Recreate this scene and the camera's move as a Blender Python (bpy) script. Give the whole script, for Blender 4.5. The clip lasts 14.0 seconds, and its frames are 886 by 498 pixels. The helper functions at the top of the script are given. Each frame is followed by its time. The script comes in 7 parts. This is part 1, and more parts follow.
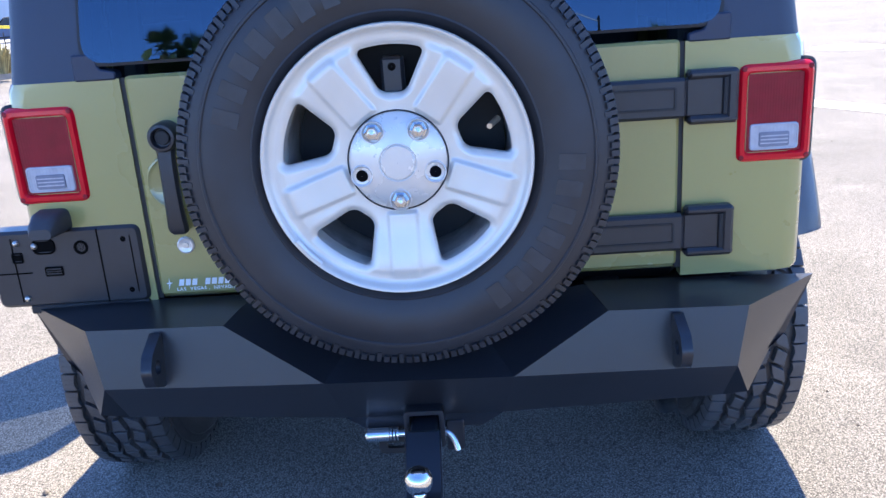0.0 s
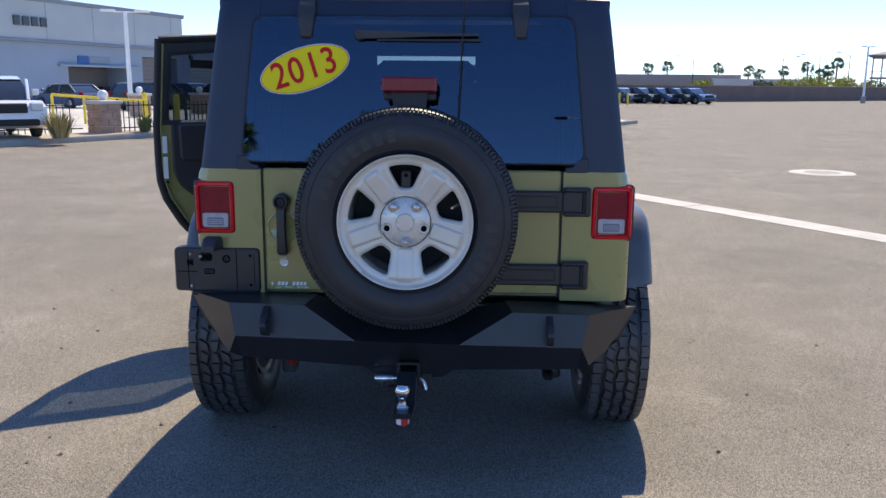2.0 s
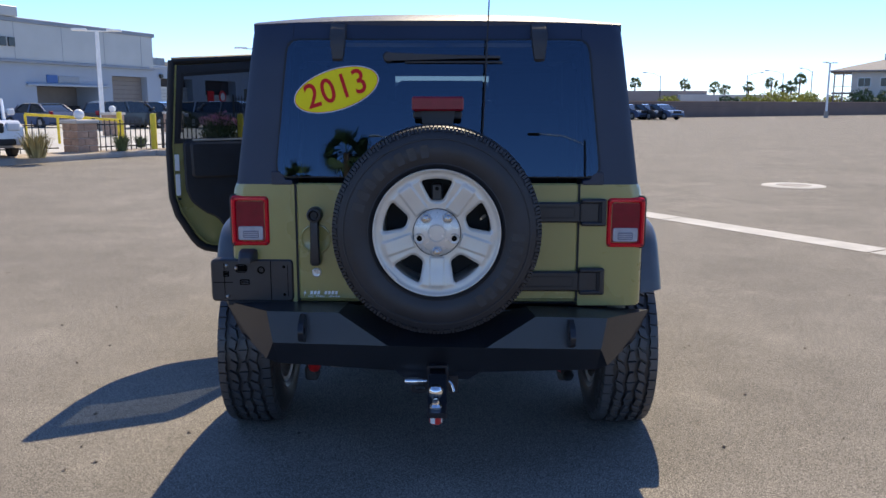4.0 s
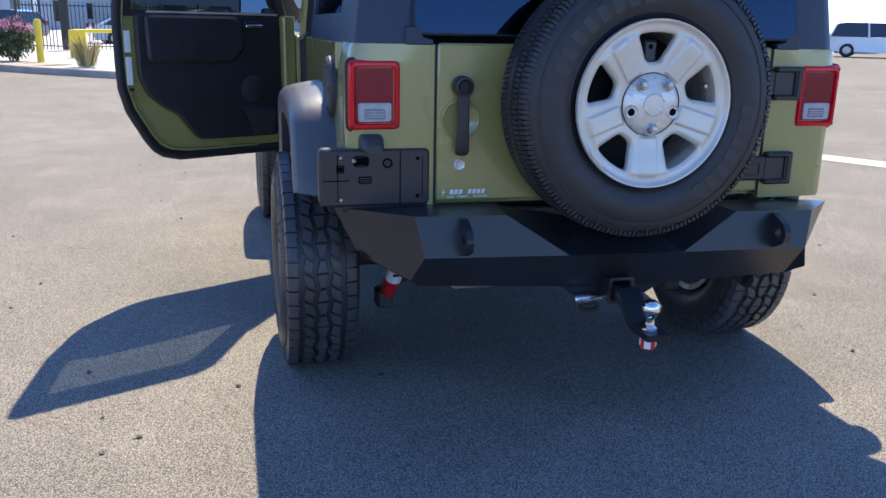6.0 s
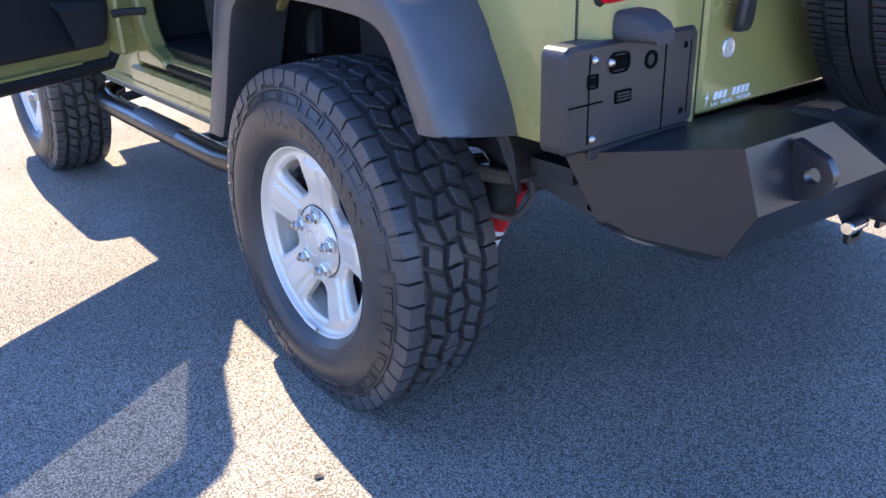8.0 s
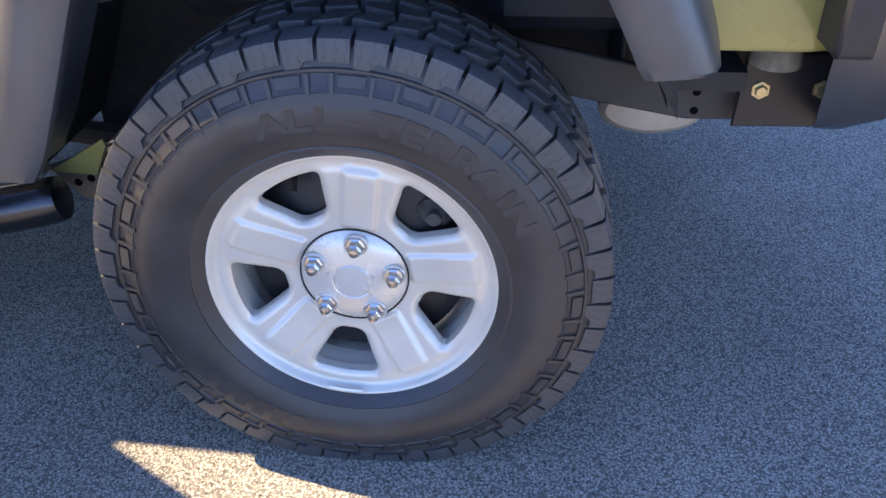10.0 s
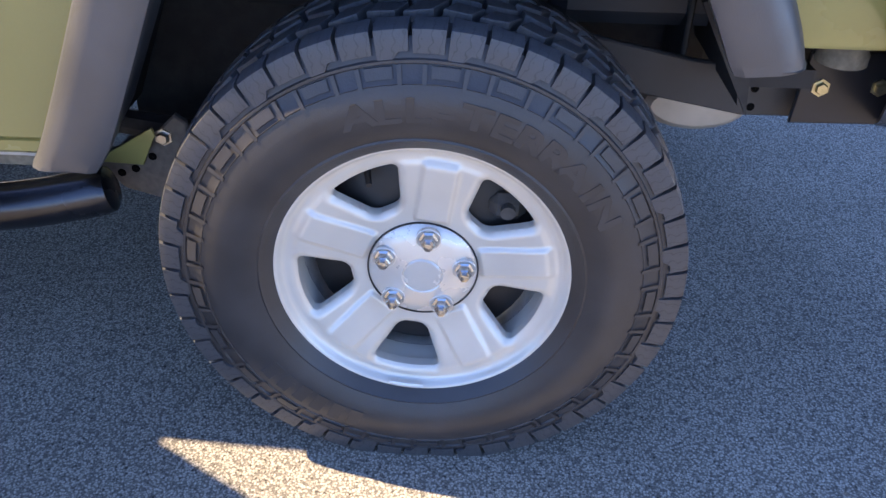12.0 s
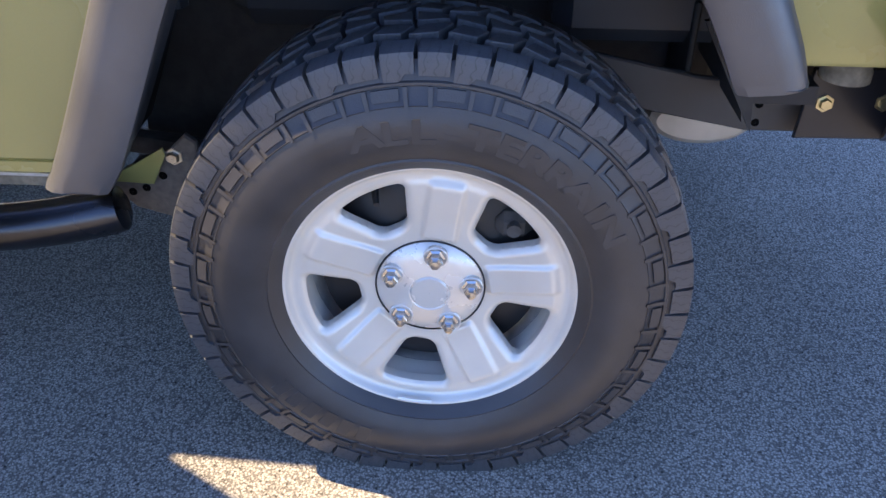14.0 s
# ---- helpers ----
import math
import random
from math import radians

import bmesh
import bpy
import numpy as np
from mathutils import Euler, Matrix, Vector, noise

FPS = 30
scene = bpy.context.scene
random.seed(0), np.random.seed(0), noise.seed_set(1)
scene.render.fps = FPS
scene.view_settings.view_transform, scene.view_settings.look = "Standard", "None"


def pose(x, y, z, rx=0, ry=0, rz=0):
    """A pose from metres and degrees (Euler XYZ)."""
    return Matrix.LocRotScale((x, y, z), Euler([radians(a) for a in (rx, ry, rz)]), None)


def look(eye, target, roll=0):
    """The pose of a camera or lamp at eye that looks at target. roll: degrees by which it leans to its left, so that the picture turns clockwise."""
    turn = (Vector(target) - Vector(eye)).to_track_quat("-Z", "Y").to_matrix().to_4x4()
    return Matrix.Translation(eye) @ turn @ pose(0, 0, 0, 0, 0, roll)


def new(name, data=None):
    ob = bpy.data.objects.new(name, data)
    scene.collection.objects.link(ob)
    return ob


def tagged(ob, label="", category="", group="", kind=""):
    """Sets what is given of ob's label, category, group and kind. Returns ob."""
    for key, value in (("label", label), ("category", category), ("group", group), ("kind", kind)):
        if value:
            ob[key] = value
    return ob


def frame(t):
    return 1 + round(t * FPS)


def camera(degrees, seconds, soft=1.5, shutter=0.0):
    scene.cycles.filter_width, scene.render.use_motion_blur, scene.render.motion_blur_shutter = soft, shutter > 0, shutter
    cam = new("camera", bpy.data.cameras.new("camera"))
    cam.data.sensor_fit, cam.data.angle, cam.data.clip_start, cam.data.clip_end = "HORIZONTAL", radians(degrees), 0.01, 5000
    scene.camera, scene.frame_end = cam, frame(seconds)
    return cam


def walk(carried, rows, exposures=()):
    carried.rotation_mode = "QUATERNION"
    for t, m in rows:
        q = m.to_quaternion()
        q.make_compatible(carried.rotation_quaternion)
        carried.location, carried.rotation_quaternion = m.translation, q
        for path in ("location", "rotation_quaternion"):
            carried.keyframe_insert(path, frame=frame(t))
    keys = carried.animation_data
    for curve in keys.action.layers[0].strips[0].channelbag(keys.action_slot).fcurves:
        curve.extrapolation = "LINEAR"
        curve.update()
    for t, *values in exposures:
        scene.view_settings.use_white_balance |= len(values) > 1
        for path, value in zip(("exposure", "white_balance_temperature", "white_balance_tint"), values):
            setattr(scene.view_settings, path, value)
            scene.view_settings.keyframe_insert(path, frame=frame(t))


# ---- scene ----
cam = camera(56.7, 14.0)
PATH = [
    (0, (0.098, -1.583, 1.271), (0.049, 0.324, 0.672), -3.9),
    (0.5, (0.129, -1.937, 1.323), (0.064, -0.014, 0.779), -1.2),
    (1, (0.126, -2.305, 1.366), (0.058, -0.376, 0.841), -1.3),
    (1.5, (0.187, -2.646, 1.391), (0.117, -0.695, 0.958), -0.1),
    (2, (0.216, -2.887, 1.443), (0.147, -0.926, 1.055), 0.4),
    (2.2, (0.221, -2.951, 1.447), (0.149, -0.987, 1.074), 0.4),
    (4.3, (-0.095, -3.066, 1.448), (-0.054, -1.096, 1.1), -0.1),
    (4.5, (-0.196, -3.026, 1.418), (-0.113, -1.059, 1.066), 0.0),
    (5, (-0.465, -2.87, 1.332), (-0.286, -0.936, 0.856), 0.2),
    (5.5, (-0.752, -2.535, 1.256), (-0.479, -0.622, 0.739), 0.1),
    (6, (-1.078, -2.269, 1.202), (-0.603, -0.398, 0.677), 1.1),
    (6.5, (-1.316, -1.96, 1.149), (-0.717, -0.156, 0.528), -1.3),
    (7, (-1.459, -1.563, 1.13), (-0.684, 0.139, 0.42), -1.3),
    (7.5, (-1.632, -1.226, 1.111), (-0.615, 0.33, 0.373), -1.2),
    (8, (-1.723, -0.822, 1.071), (-0.598, 0.629, 0.279), -1.8),
    (8.2, (-1.753, -0.671, 1.076), (-0.56, 0.71, 0.257), -1.2),
    (10.3, (-1.913, 0.552, 1.106), (-0.273, 0.608, -0.036), -0.4),
    (10.5, (-1.92, 0.592, 1.103), (-0.278, 0.632, -0.039), -0.1),
    (11, (-1.906, 0.622, 1.101), (-0.264, 0.665, -0.04), 0.3),
    (11.5, (-1.895, 0.627, 1.098), (-0.254, 0.667, -0.044), 1.4),
    (12, (-1.901, 0.625, 1.102), (-0.26, 0.67, -0.04), 1.4),
    (12.5, (-1.911, 0.623, 1.107), (-0.266, 0.675, -0.03), 1.1),
    (13, (-1.915, 0.618, 1.109), (-0.269, 0.671, -0.026), 0.8),
    (13.5, (-1.914, 0.615, 1.112), (-0.267, 0.677, -0.02), 0.7),
    (14, (-1.902, 0.622, 1.121), (-0.251, 0.69, -0.006), 0.6),
]
EXPOSURE = [
    (0, 2.04, 5210, 19), (0.5, 1.69, 5390, 17), (1, 1.51, 5530, 17), (1.5, 1.14, 5620, 16), (2, 0.84, 5720, 16),
    (4.5, 0.64, 5720, 16), (5, 0.67, 5670, 16), (5.5, 1.01, 5670, 15), (6, 1.28, 5520, 16), (7, 1.89, 5420, 18), (7.5, 2.15, 5420, 20),
    (8.2, 2.28, 5800, 21), (10.5, 2.25, 6220, 22), (14, 2.23, 6220, 22),
]
walk(cam, [(t, look(e, g, r)) for t, e, g, r in PATH], EXPOSURE)

# ---- world, sun ----
SUN_TO = Vector((0.27, 1.40, 1.69)).normalized()
sun_elev = math.asin(SUN_TO.z)
sun_az = math.atan2(SUN_TO.x, SUN_TO.y)
world = bpy.data.worlds.new("sky_world")
scene.world = world
world.use_nodes = True
wn = world.node_tree
wn.nodes.clear()
sky = wn.nodes.new("ShaderNodeTexSky")
sky.sky_type = "NISHITA"
sky.sun_disc = False
sky.sun_elevation = sun_elev
sky.sun_rotation = sun_az
sky.air_density, sky.dust_density, sky.ozone_density = 0.75, 0.1, 6.0
bg = wn.nodes.new("ShaderNodeBackground")
bg.inputs[1].default_value = 0.125
wout = wn.nodes.new("ShaderNodeOutputWorld")
wn.links.new(sky.outputs[0], bg.inputs[0])
wn.links.new(bg.outputs[0], wout.inputs[0])
sun_data = bpy.data.lights.new("sun", "SUN")
sun_data.energy = 3.9
sun_data.angle = radians(0.5)
sun_data.color = (1.0, 0.82, 0.50)
sun = new("sun", sun_data)
sun.matrix_world = look(SUN_TO * 60, (0, 0, 0))

# ---- materials ----


def mat(name, col, rough=0.5, metal=0.0, var=0.12, scale=6.0, bump=0.0, bscale=120.0, coat=0.0, spec=0.5, fine=0.0, fscale=150.0, dist=0.002, island=0.0):
    m = bpy.data.materials.new(name)
    m.use_nodes = True
    t = m.node_tree
    p = t.nodes["Principled BSDF"]
    p.inputs["Metallic"].default_value = metal
    p.inputs["Coat Weight"].default_value = coat
    p.inputs["Coat Roughness"].default_value = 0.06
    p.inputs["Specular IOR Level"].default_value = spec
    tc = t.nodes.new("ShaderNodeTexCoord")
    n1 = t.nodes.new("ShaderNodeTexNoise")
    n1.inputs["Scale"].default_value = scale
    n1.inputs["Detail"].default_value = 6
    t.links.new(tc.outputs["Object"], n1.inputs["Vector"])
    r = t.nodes.new("ShaderNodeValToRGB")
    r.color_ramp.elements[0].position, r.color_ramp.elements[1].position = 0.3, 0.7
    r.color_ramp.elements[0].color = (*[max(0, c * (1 - var)) for c in col], 1)
    r.color_ramp.elements[1].color = (*[min(1, c * (1 + var)) for c in col], 1)
    t.links.new(n1.outputs["Fac"], r.inputs["Fac"])
    last = r.outputs["Color"]
    if fine > 0 or bump > 0:
        n2 = t.nodes.new("ShaderNodeTexNoise")
        n2.inputs["Scale"].default_value = fscale if fine > 0 else bscale
        n2.inputs["Detail"].default_value = 4
        t.links.new(tc.outputs["Object"], n2.inputs["Vector"])
    if fine > 0:
        mr = t.nodes.new("ShaderNodeMapRange")
        mr.inputs["From Min"].default_value, mr.inputs["From Max"].default_value = 0.35, 0.65
        mr.inputs["To Min"].default_value, mr.inputs["To Max"].default_value = 1 - fine, 1 + fine
        t.links.new(n2.outputs["Fac"], mr.inputs["Value"])
        mx = t.nodes.new("ShaderNodeVectorMath")
        mx.operation = "SCALE"
        t.links.new(last, mx.inputs[0])
        t.links.new(mr.outputs["Result"], mx.inputs["Scale"])
        last = mx.outputs["Vector"]
    if island > 0:
        ge = t.nodes.new("ShaderNodeNewGeometry")
        mi = t.nodes.new("ShaderNodeMapRange")
        mi.inputs["To Min"].default_value, mi.inputs["To Max"].default_value = 1 - island, 1 + island
        t.links.new(ge.outputs["Random Per Island"], mi.inputs["Value"])
        mx = t.nodes.new("ShaderNodeVectorMath")
        mx.operation = "SCALE"
        t.links.new(last, mx.inputs[0])
        t.links.new(mi.outputs["Result"], mx.inputs["Scale"])
        last = mx.outputs["Vector"]
    t.links.new(last, p.inputs["Base Color"])
    rr = t.nodes.new("ShaderNodeMapRange")
    rr.inputs["To Min"].default_value, rr.inputs["To Max"].default_value = max(0.02, rough * 0.82), min(1, rough * 1.18)
    t.links.new(n1.outputs["Fac"], rr.inputs["Value"])
    t.links.new(rr.outputs["Result"], p.inputs["Roughness"])
    if bump > 0:
        b = t.nodes.new("ShaderNodeBump")
        b.inputs["Strength"].default_value = bump
        b.inputs["Distance"].default_value = dist
        t.links.new(n2.outputs["Fac"], b.inputs["Height"])
        t.links.new(b.outputs["Normal"], p.inputs["Normal"])
    return m


def glass_mat(name, tint, ior=1.5, rough=0.0, gloss=(1, 1, 1)):
    m = bpy.data.materials.new(name)
    m.use_nodes = True
    t = m.node_tree
    t.nodes.clear()
    out = t.nodes.new("ShaderNodeOutputMaterial")
    mix = t.nodes.new("ShaderNodeMixShader")
    tr = t.nodes.new("ShaderNodeBsdfTransparent")
    tr.inputs["Color"].default_value = (*tint, 1)
    gl = t.nodes.new("ShaderNodeBsdfGlossy")
    gl.inputs["Roughness"].default_value = rough
    gl.inputs["Color"].default_value = (*gloss, 1)
    lw = t.nodes.new("ShaderNodeLayerWeight")
    lw.inputs["Blend"].default_value = 0.5
    pw = t.nodes.new("ShaderNodeMath")
    pw.operation = "POWER"
    pw.inputs[1].default_value = 5.0
    t.links.new(lw.outputs["Facing"], pw.inputs[0])
    f0 = ((ior - 1) / (ior + 1)) ** 2
    ma = t.nodes.new("ShaderNodeMath")
    ma.operation = "MULTIPLY_ADD"
    ma.inputs[1].default_value, ma.inputs[2].default_value = 1 - f0, f0
    t.links.new(pw.outputs[0], ma.inputs[0])
    t.links.new(ma.outputs[0], mix.inputs[0])
    t.links.new(tr.outputs[0], mix.inputs[1])
    t.links.new(gl.outputs[0], mix.inputs[2])
    t.links.new(mix.outputs[0], out.inputs[0])
    return m


def ground_mat(name, dark, light, speck, coarse=9.0):
    m = bpy.data.materials.new(name)
    m.use_nodes = True
    t = m.node_tree
    p = t.nodes["Principled BSDF"]
    p.inputs["Roughness"].default_value = 0.92
    p.inputs["Specular IOR Level"].default_value = 0.25
    tc = t.nodes.new("ShaderNodeTexCoord")

    def tex(scale, detail=5):
        n = t.nodes.new("ShaderNodeTexNoise")
        n.inputs["Scale"].default_value, n.inputs["Detail"].default_value = scale, detail
        t.links.new(tc.outputs["Object"], n.inputs["Vector"])
        return n
    big, mid, fine = tex(0.35), tex(2.6, 8), tex(420, 3)
    vor = t.nodes.new("ShaderNodeTexVoronoi")
    vor.inputs["Scale"].default_value = 400
    t.links.new(tc.outputs["Object"], vor.inputs["Vector"])
    ramp = t.nodes.new("ShaderNodeValToRGB")
    ramp.color_ramp.elements[0].position, ramp.color_ramp.elements[1].position = 0.36, 0.62
    ramp.color_ramp.elements[0].color, ramp.color_ramp.elements[1].color = (*dark, 1), (*light, 1)
    add = t.nodes.new("ShaderNodeMath")
    add.operation = "MULTIPLY_ADD"
    add.inputs[1].default_value = 0.45
    t.links.new(big.outputs["Fac"], add.inputs[0])
    half = t.nodes.new("ShaderNodeMath")
    half.operation = "MULTIPLY"
    half.inputs[1].default_value = 0.55
    t.links.new(mid.outputs["Fac"], half.inputs[0])
    t.links.new(half.outputs[0], add.inputs[2])
    t.links.new(add.outputs[0], ramp.inputs["Fac"])
    mr = t.nodes.new("ShaderNodeMapRange")
    mr.inputs["From Min"].default_value, mr.inputs["From Max"].default_value = 0.3, 0.7
    mr.inputs["To Min"].default_value, mr.inputs["To Max"].default_value = 1 - speck, 1 + speck
    t.links.new(fine.outputs["Fac"], mr.inputs["Value"])
    mv = t.nodes.new("ShaderNodeMapRange")
    mv.inputs["From Min"].default_value, mv.inputs["From Max"].default_value = 0.0, 1.0
    mv.inputs["To Min"].default_value, mv.inputs["To Max"].default_value = 0.62, 1.42
    t.links.new(vor.outputs["Color"], mv.inputs["Value"])
    mm = t.nodes.new("ShaderNodeMath")
    mm.operation = "MULTIPLY"
    t.links.new(mr.outputs[0], mm.inputs[0])
    t.links.new(mv.outputs[0], mm.inputs[1])
    pit = t.nodes.new("ShaderNodeTexVoronoi")
    pit.inputs["Scale"].default_value = 85
    pit.inputs["Randomness"].default_value = 1.0
    t.links.new(tc.outputs["Object"], pit.inputs["Vector"])
    pm = t.nodes.new("ShaderNodeMapRange")
    pm.inputs["From Min"].default_value, pm.inputs["From Max"].default_value = 0.12, 0.26
    pm.inputs["To Min"].default_value, pm.inputs["To Max"].default_value = 0.30, 1.0
    t.links.new(pit.outputs["Distance"], pm.inputs["Value"])
    gate = t.nodes.new("ShaderNodeSeparateColor")
    t.links.new(pit.outputs["Color"], gate.inputs[0])
    few = t.nodes.new("ShaderNodeMath")
    few.operation = "GREATER_THAN"
    few.inputs[1].default_value = 0.75
    t.links.new(gate.outputs[0], few.inputs[0])
    keep = t.nodes.new("ShaderNodeMath")
    keep.operation = "MAXIMUM"
    t.links.new(pm.outputs[0], keep.inputs[0])
    t.links.new(few.outputs[0], keep.inputs[1])
    stain, scuff = tex(0.9, 3), tex(1.7, 9)
    sm = t.nodes.new("ShaderNodeMapRange")
    sm.inputs["From Min"].default_value, sm.inputs["From Max"].default_value = 0.36, 0.60
    sm.inputs["To Min"].default_value, sm.inputs["To Max"].default_value = 0.91, 1.03
    t.links.new(stain.outputs["Fac"], sm.inputs["Value"])
    cm2 = t.nodes.new("ShaderNodeMapRange")
    cm2.inputs["From Min"].default_value, cm2.inputs["From Max"].default_value = 0.60, 0.72
    cm2.inputs["To Min"].default_value, cm2.inputs["To Max"].default_value = 1.0, 1.16
    t.links.new(scuff.outputs["Fac"], cm2.inputs["Value"])
    wear = t.nodes.new("ShaderNodeMath")
    wear.operation = "MULTIPLY"
    t.links.new(sm.outputs[0], wear.inputs[0])
    t.links.new(cm2.outputs[0], wear.inputs[1])
    both = t.nodes.new("ShaderNodeMath")
    both.operation = "MULTIPLY"
    t.links.new(keep.outputs[0], both.inputs[0])
    t.links.new(wear.outputs[0], both.inputs[1])
    stone = t.nodes.new("ShaderNodeTexVoronoi")
    stone.inputs["Scale"].default_value = 215
    t.links.new(tc.outputs["Object"], stone.inputs["Vector"])
    joint = t.nodes.new("ShaderNodeMapRange")
    joint.inputs["From Min"].default_value, joint.inputs["From Max"].default_value = 0.30, 0.66
    joint.inputs["To Min"].default_value, joint.inputs["To Max"].default_value = 1.23, 0.46
    t.links.new(stone.outputs["Distance"], joint.inputs["Value"])
    gritty = t.nodes.new("ShaderNodeMath")
    gritty.operation = "MULTIPLY"
    t.links.new(mm.outputs[0], gritty.inputs[0])
    t.links.new(joint.outputs[0], gritty.inputs[1])
    m3 = t.nodes.new("ShaderNodeMath")
    m3.operation = "MULTIPLY"
    t.links.new(gritty.outputs[0], m3.inputs[0])
    t.links.new(both.outputs[0], m3.inputs[1])
    sc = t.nodes.new("ShaderNodeVectorMath")
    sc.operation = "SCALE"
    t.links.new(ramp.outputs["Color"], sc.inputs[0])
    t.links.new(m3.outputs[0], sc.inputs["Scale"])
    t.links.new(sc.outputs["Vector"], p.inputs["Base Color"])
    ad = t.nodes.new("ShaderNodeMath")
    ad.operation = "SUBTRACT"
    t.links.new(fine.outputs["Fac"], ad.inputs[0])
    t.links.new(vor.outputs["Distance"], ad.inputs[1])
    b = t.nodes.new("ShaderNodeBump")
    b.inputs["Strength"].default_value, b.inputs["Distance"].default_value = 0.14, 0.005
    t.links.new(ad.outputs[0], b.inputs["Height"])
    t.links.new(b.outputs["Normal"], p.inputs["Normal"])
    return m


M_ground = ground_mat("worn_asphalt", (0.238, 0.214, 0.177), (0.298, 0.268, 0.224), 0.42)
M_concrete = mat("kerb_concrete", (0.33, 0.30, 0.26), 0.9, var=0.18, scale=3, fine=0.12, fscale=60, bump=0.4, dist=0.004)
M_walk = mat("sidewalk_concrete", (0.5, 0.48, 0.44), 0.9, var=0.12, scale=1.5, fine=0.1, fscale=40)
M_gutter = mat("gutter_concrete", (0.50, 0.475, 0.43), 0.9, var=0.15, scale=3, fine=0.12, fscale=70)
M_gravel = mat("desert_gravel", (0.42, 0.34, 0.25), 0.95, var=0.25, scale=14, fine=0.3, fscale=50, bump=0.8, dist=0.02)
M_paint = mat("olive_paint", (0.312, 0.284, 0.092), 0.28, metal=0.0, var=0.04, scale=2.5, coat=1.0, fine=0.04, fscale=900)
M_hinge = mat("satin_black_plastic", (0.026, 0.025, 0.027), 0.38, var=0.15, scale=9, bump=0.4, bscale=700, dist=0.0006)
M_black = mat("black_textured_plastic", (0.040, 0.039, 0.041), 0.55, var=0.15, scale=9, bump=0.5, bscale=700, dist=0.0008)
M_flare = mat("weathered_flare_plastic", (0.068, 0.067, 0.070), 0.36, var=0.22, scale=7, bump=0.4, bscale=600, dist=0.0008, spec=0.8)
M_top = mat("hardtop_black", (0.020, 0.027, 0.052), 0.42, var=0.1, scale=5, bump=0.5, bscale=500, dist=0.0008)
M_bump = mat("powder_coated_steel", (0.018, 0.019, 0.023), 0.31, var=0.2, scale=5, bump=0.35, bscale=420, dist=0.0006)
M_dark = mat("dark_trim", (0.012, 0.012, 0.013), 0.6, var=0.2, scale=8)
M_liner = mat("dusty_arch_liner", (0.022, 0.020, 0.018), 0.7, var=0.4, scale=7, fine=0.25, fscale=50)
M_under = mat("dusty_chassis_steel", (0.05, 0.047, 0.043), 0.75, var=0.35, scale=9, fine=0.2, fscale=60)
M_frame = mat("chassis_frame", (0.048, 0.043, 0.039), 0.6, var=0.2, scale=8)
M_tread = mat("dusty_tread_rubber", (0.070, 0.070, 0.073), 0.42, var=0.25, scale=14, bump=0.4, bscale=380, dist=0.0008)


def add_sipes(m):
    """Thin wavy cuts across each tread block."""
    t = m.node_tree
    p = t.nodes["Principled BSDF"]
    src = p.inputs["Base Color"].links[0].from_socket
    tc = t.nodes.new("ShaderNodeTexCoord")
    wv = t.nodes.new("ShaderNodeTexWave")
    wv.bands_direction = "Y"
    wv.inputs["Scale"].default_value = 24.0
    wv.inputs["Distortion"].default_value = 2.4
    wv.inputs["Detail"].default_value = 0.0
    wv.inputs["Detail Scale"].default_value = 6.0
    t.links.new(tc.outputs["Object"], wv.inputs["Vector"])
    mr = t.nodes.new("ShaderNodeMapRange")
    mr.inputs["From Min"].default_value, mr.inputs["From Max"].default_value = 0.93, 0.985
    mr.inputs["To Min"].default_value, mr.inputs["To Max"].default_value = 1.0, 0.62
    t.links.new(wv.outputs["Fac"], mr.inputs["Value"])
    sc = t.nodes.new("ShaderNodeVectorMath")
    sc.operation = "SCALE"
    t.links.new(src, sc.inputs[0])
    t.links.new(mr.outputs[0], sc.inputs["Scale"])
    t.links.new(sc.outputs["Vector"], p.inputs["Base Color"])
    return m


M_siped = add_sipes(mat("siped_tread_rubber", (0.053, 0.053, 0.056), 0.38, var=0.25, scale=14, bump=0.4, bscale=380, dist=0.0008))
M_rubber = mat("tyre_rubber", (0.040, 0.037, 0.0365), 0.40, var=0.22, scale=12, bump=0.35, bscale=380, dist=0.0008)
M_rubber2 = mat("spare_rubber", (0.024, 0.0235, 0.026), 0.5, var=0.2, scale=12, bump=0.3, bscale=380, dist=0.0006)
M_rubber3 = mat("raised_rubber", (0.030, 0.029, 0.031), 0.46, var=0.3, scale=30, bump=0.3, bscale=380, dist=0.0006)
M_letter = mat("raised_tyre_lettering", (0.041, 0.038, 0.0375), 0.46, var=0.2, scale=20)
M_rim = mat("silver_wheel_paint", (0.665, 0.62, 0.535), 0.33, metal=0.25, var=0.05, scale=10, coat=0.25)
M_cap = mat("satin_hub_cap", (0.70, 0.665, 0.60), 0.28, metal=0.35, var=0.05, scale=14)
M_chrome = mat("chrome", (0.82, 0.82, 0.82), 0.12, metal=1.0, var=0.04, scale=12)
M_steel = mat("zinc_bolt_steel", (0.55, 0.52, 0.46), 0.35, metal=1.0, var=0.15, scale=40)
M_brass = mat("lug_nut_steel", (0.56, 0.55, 0.54), 0.2, metal=1.0, var=0.15, scale=60)
M_red = mat("red_lamp_lens", (0.21, 0.005, 0.018), 0.2, var=0.12, scale=30, spec=0.35)
M_redbright = mat("red_lamp_surround", (0.60, 0.003, 0.016), 0.14, var=0.06, scale=20, spec=0.35)
M_clear = mat("clear_reverse_lens", (0.40, 0.41, 0.45), 0.15, var=0.1, scale=60, coat=1.0)
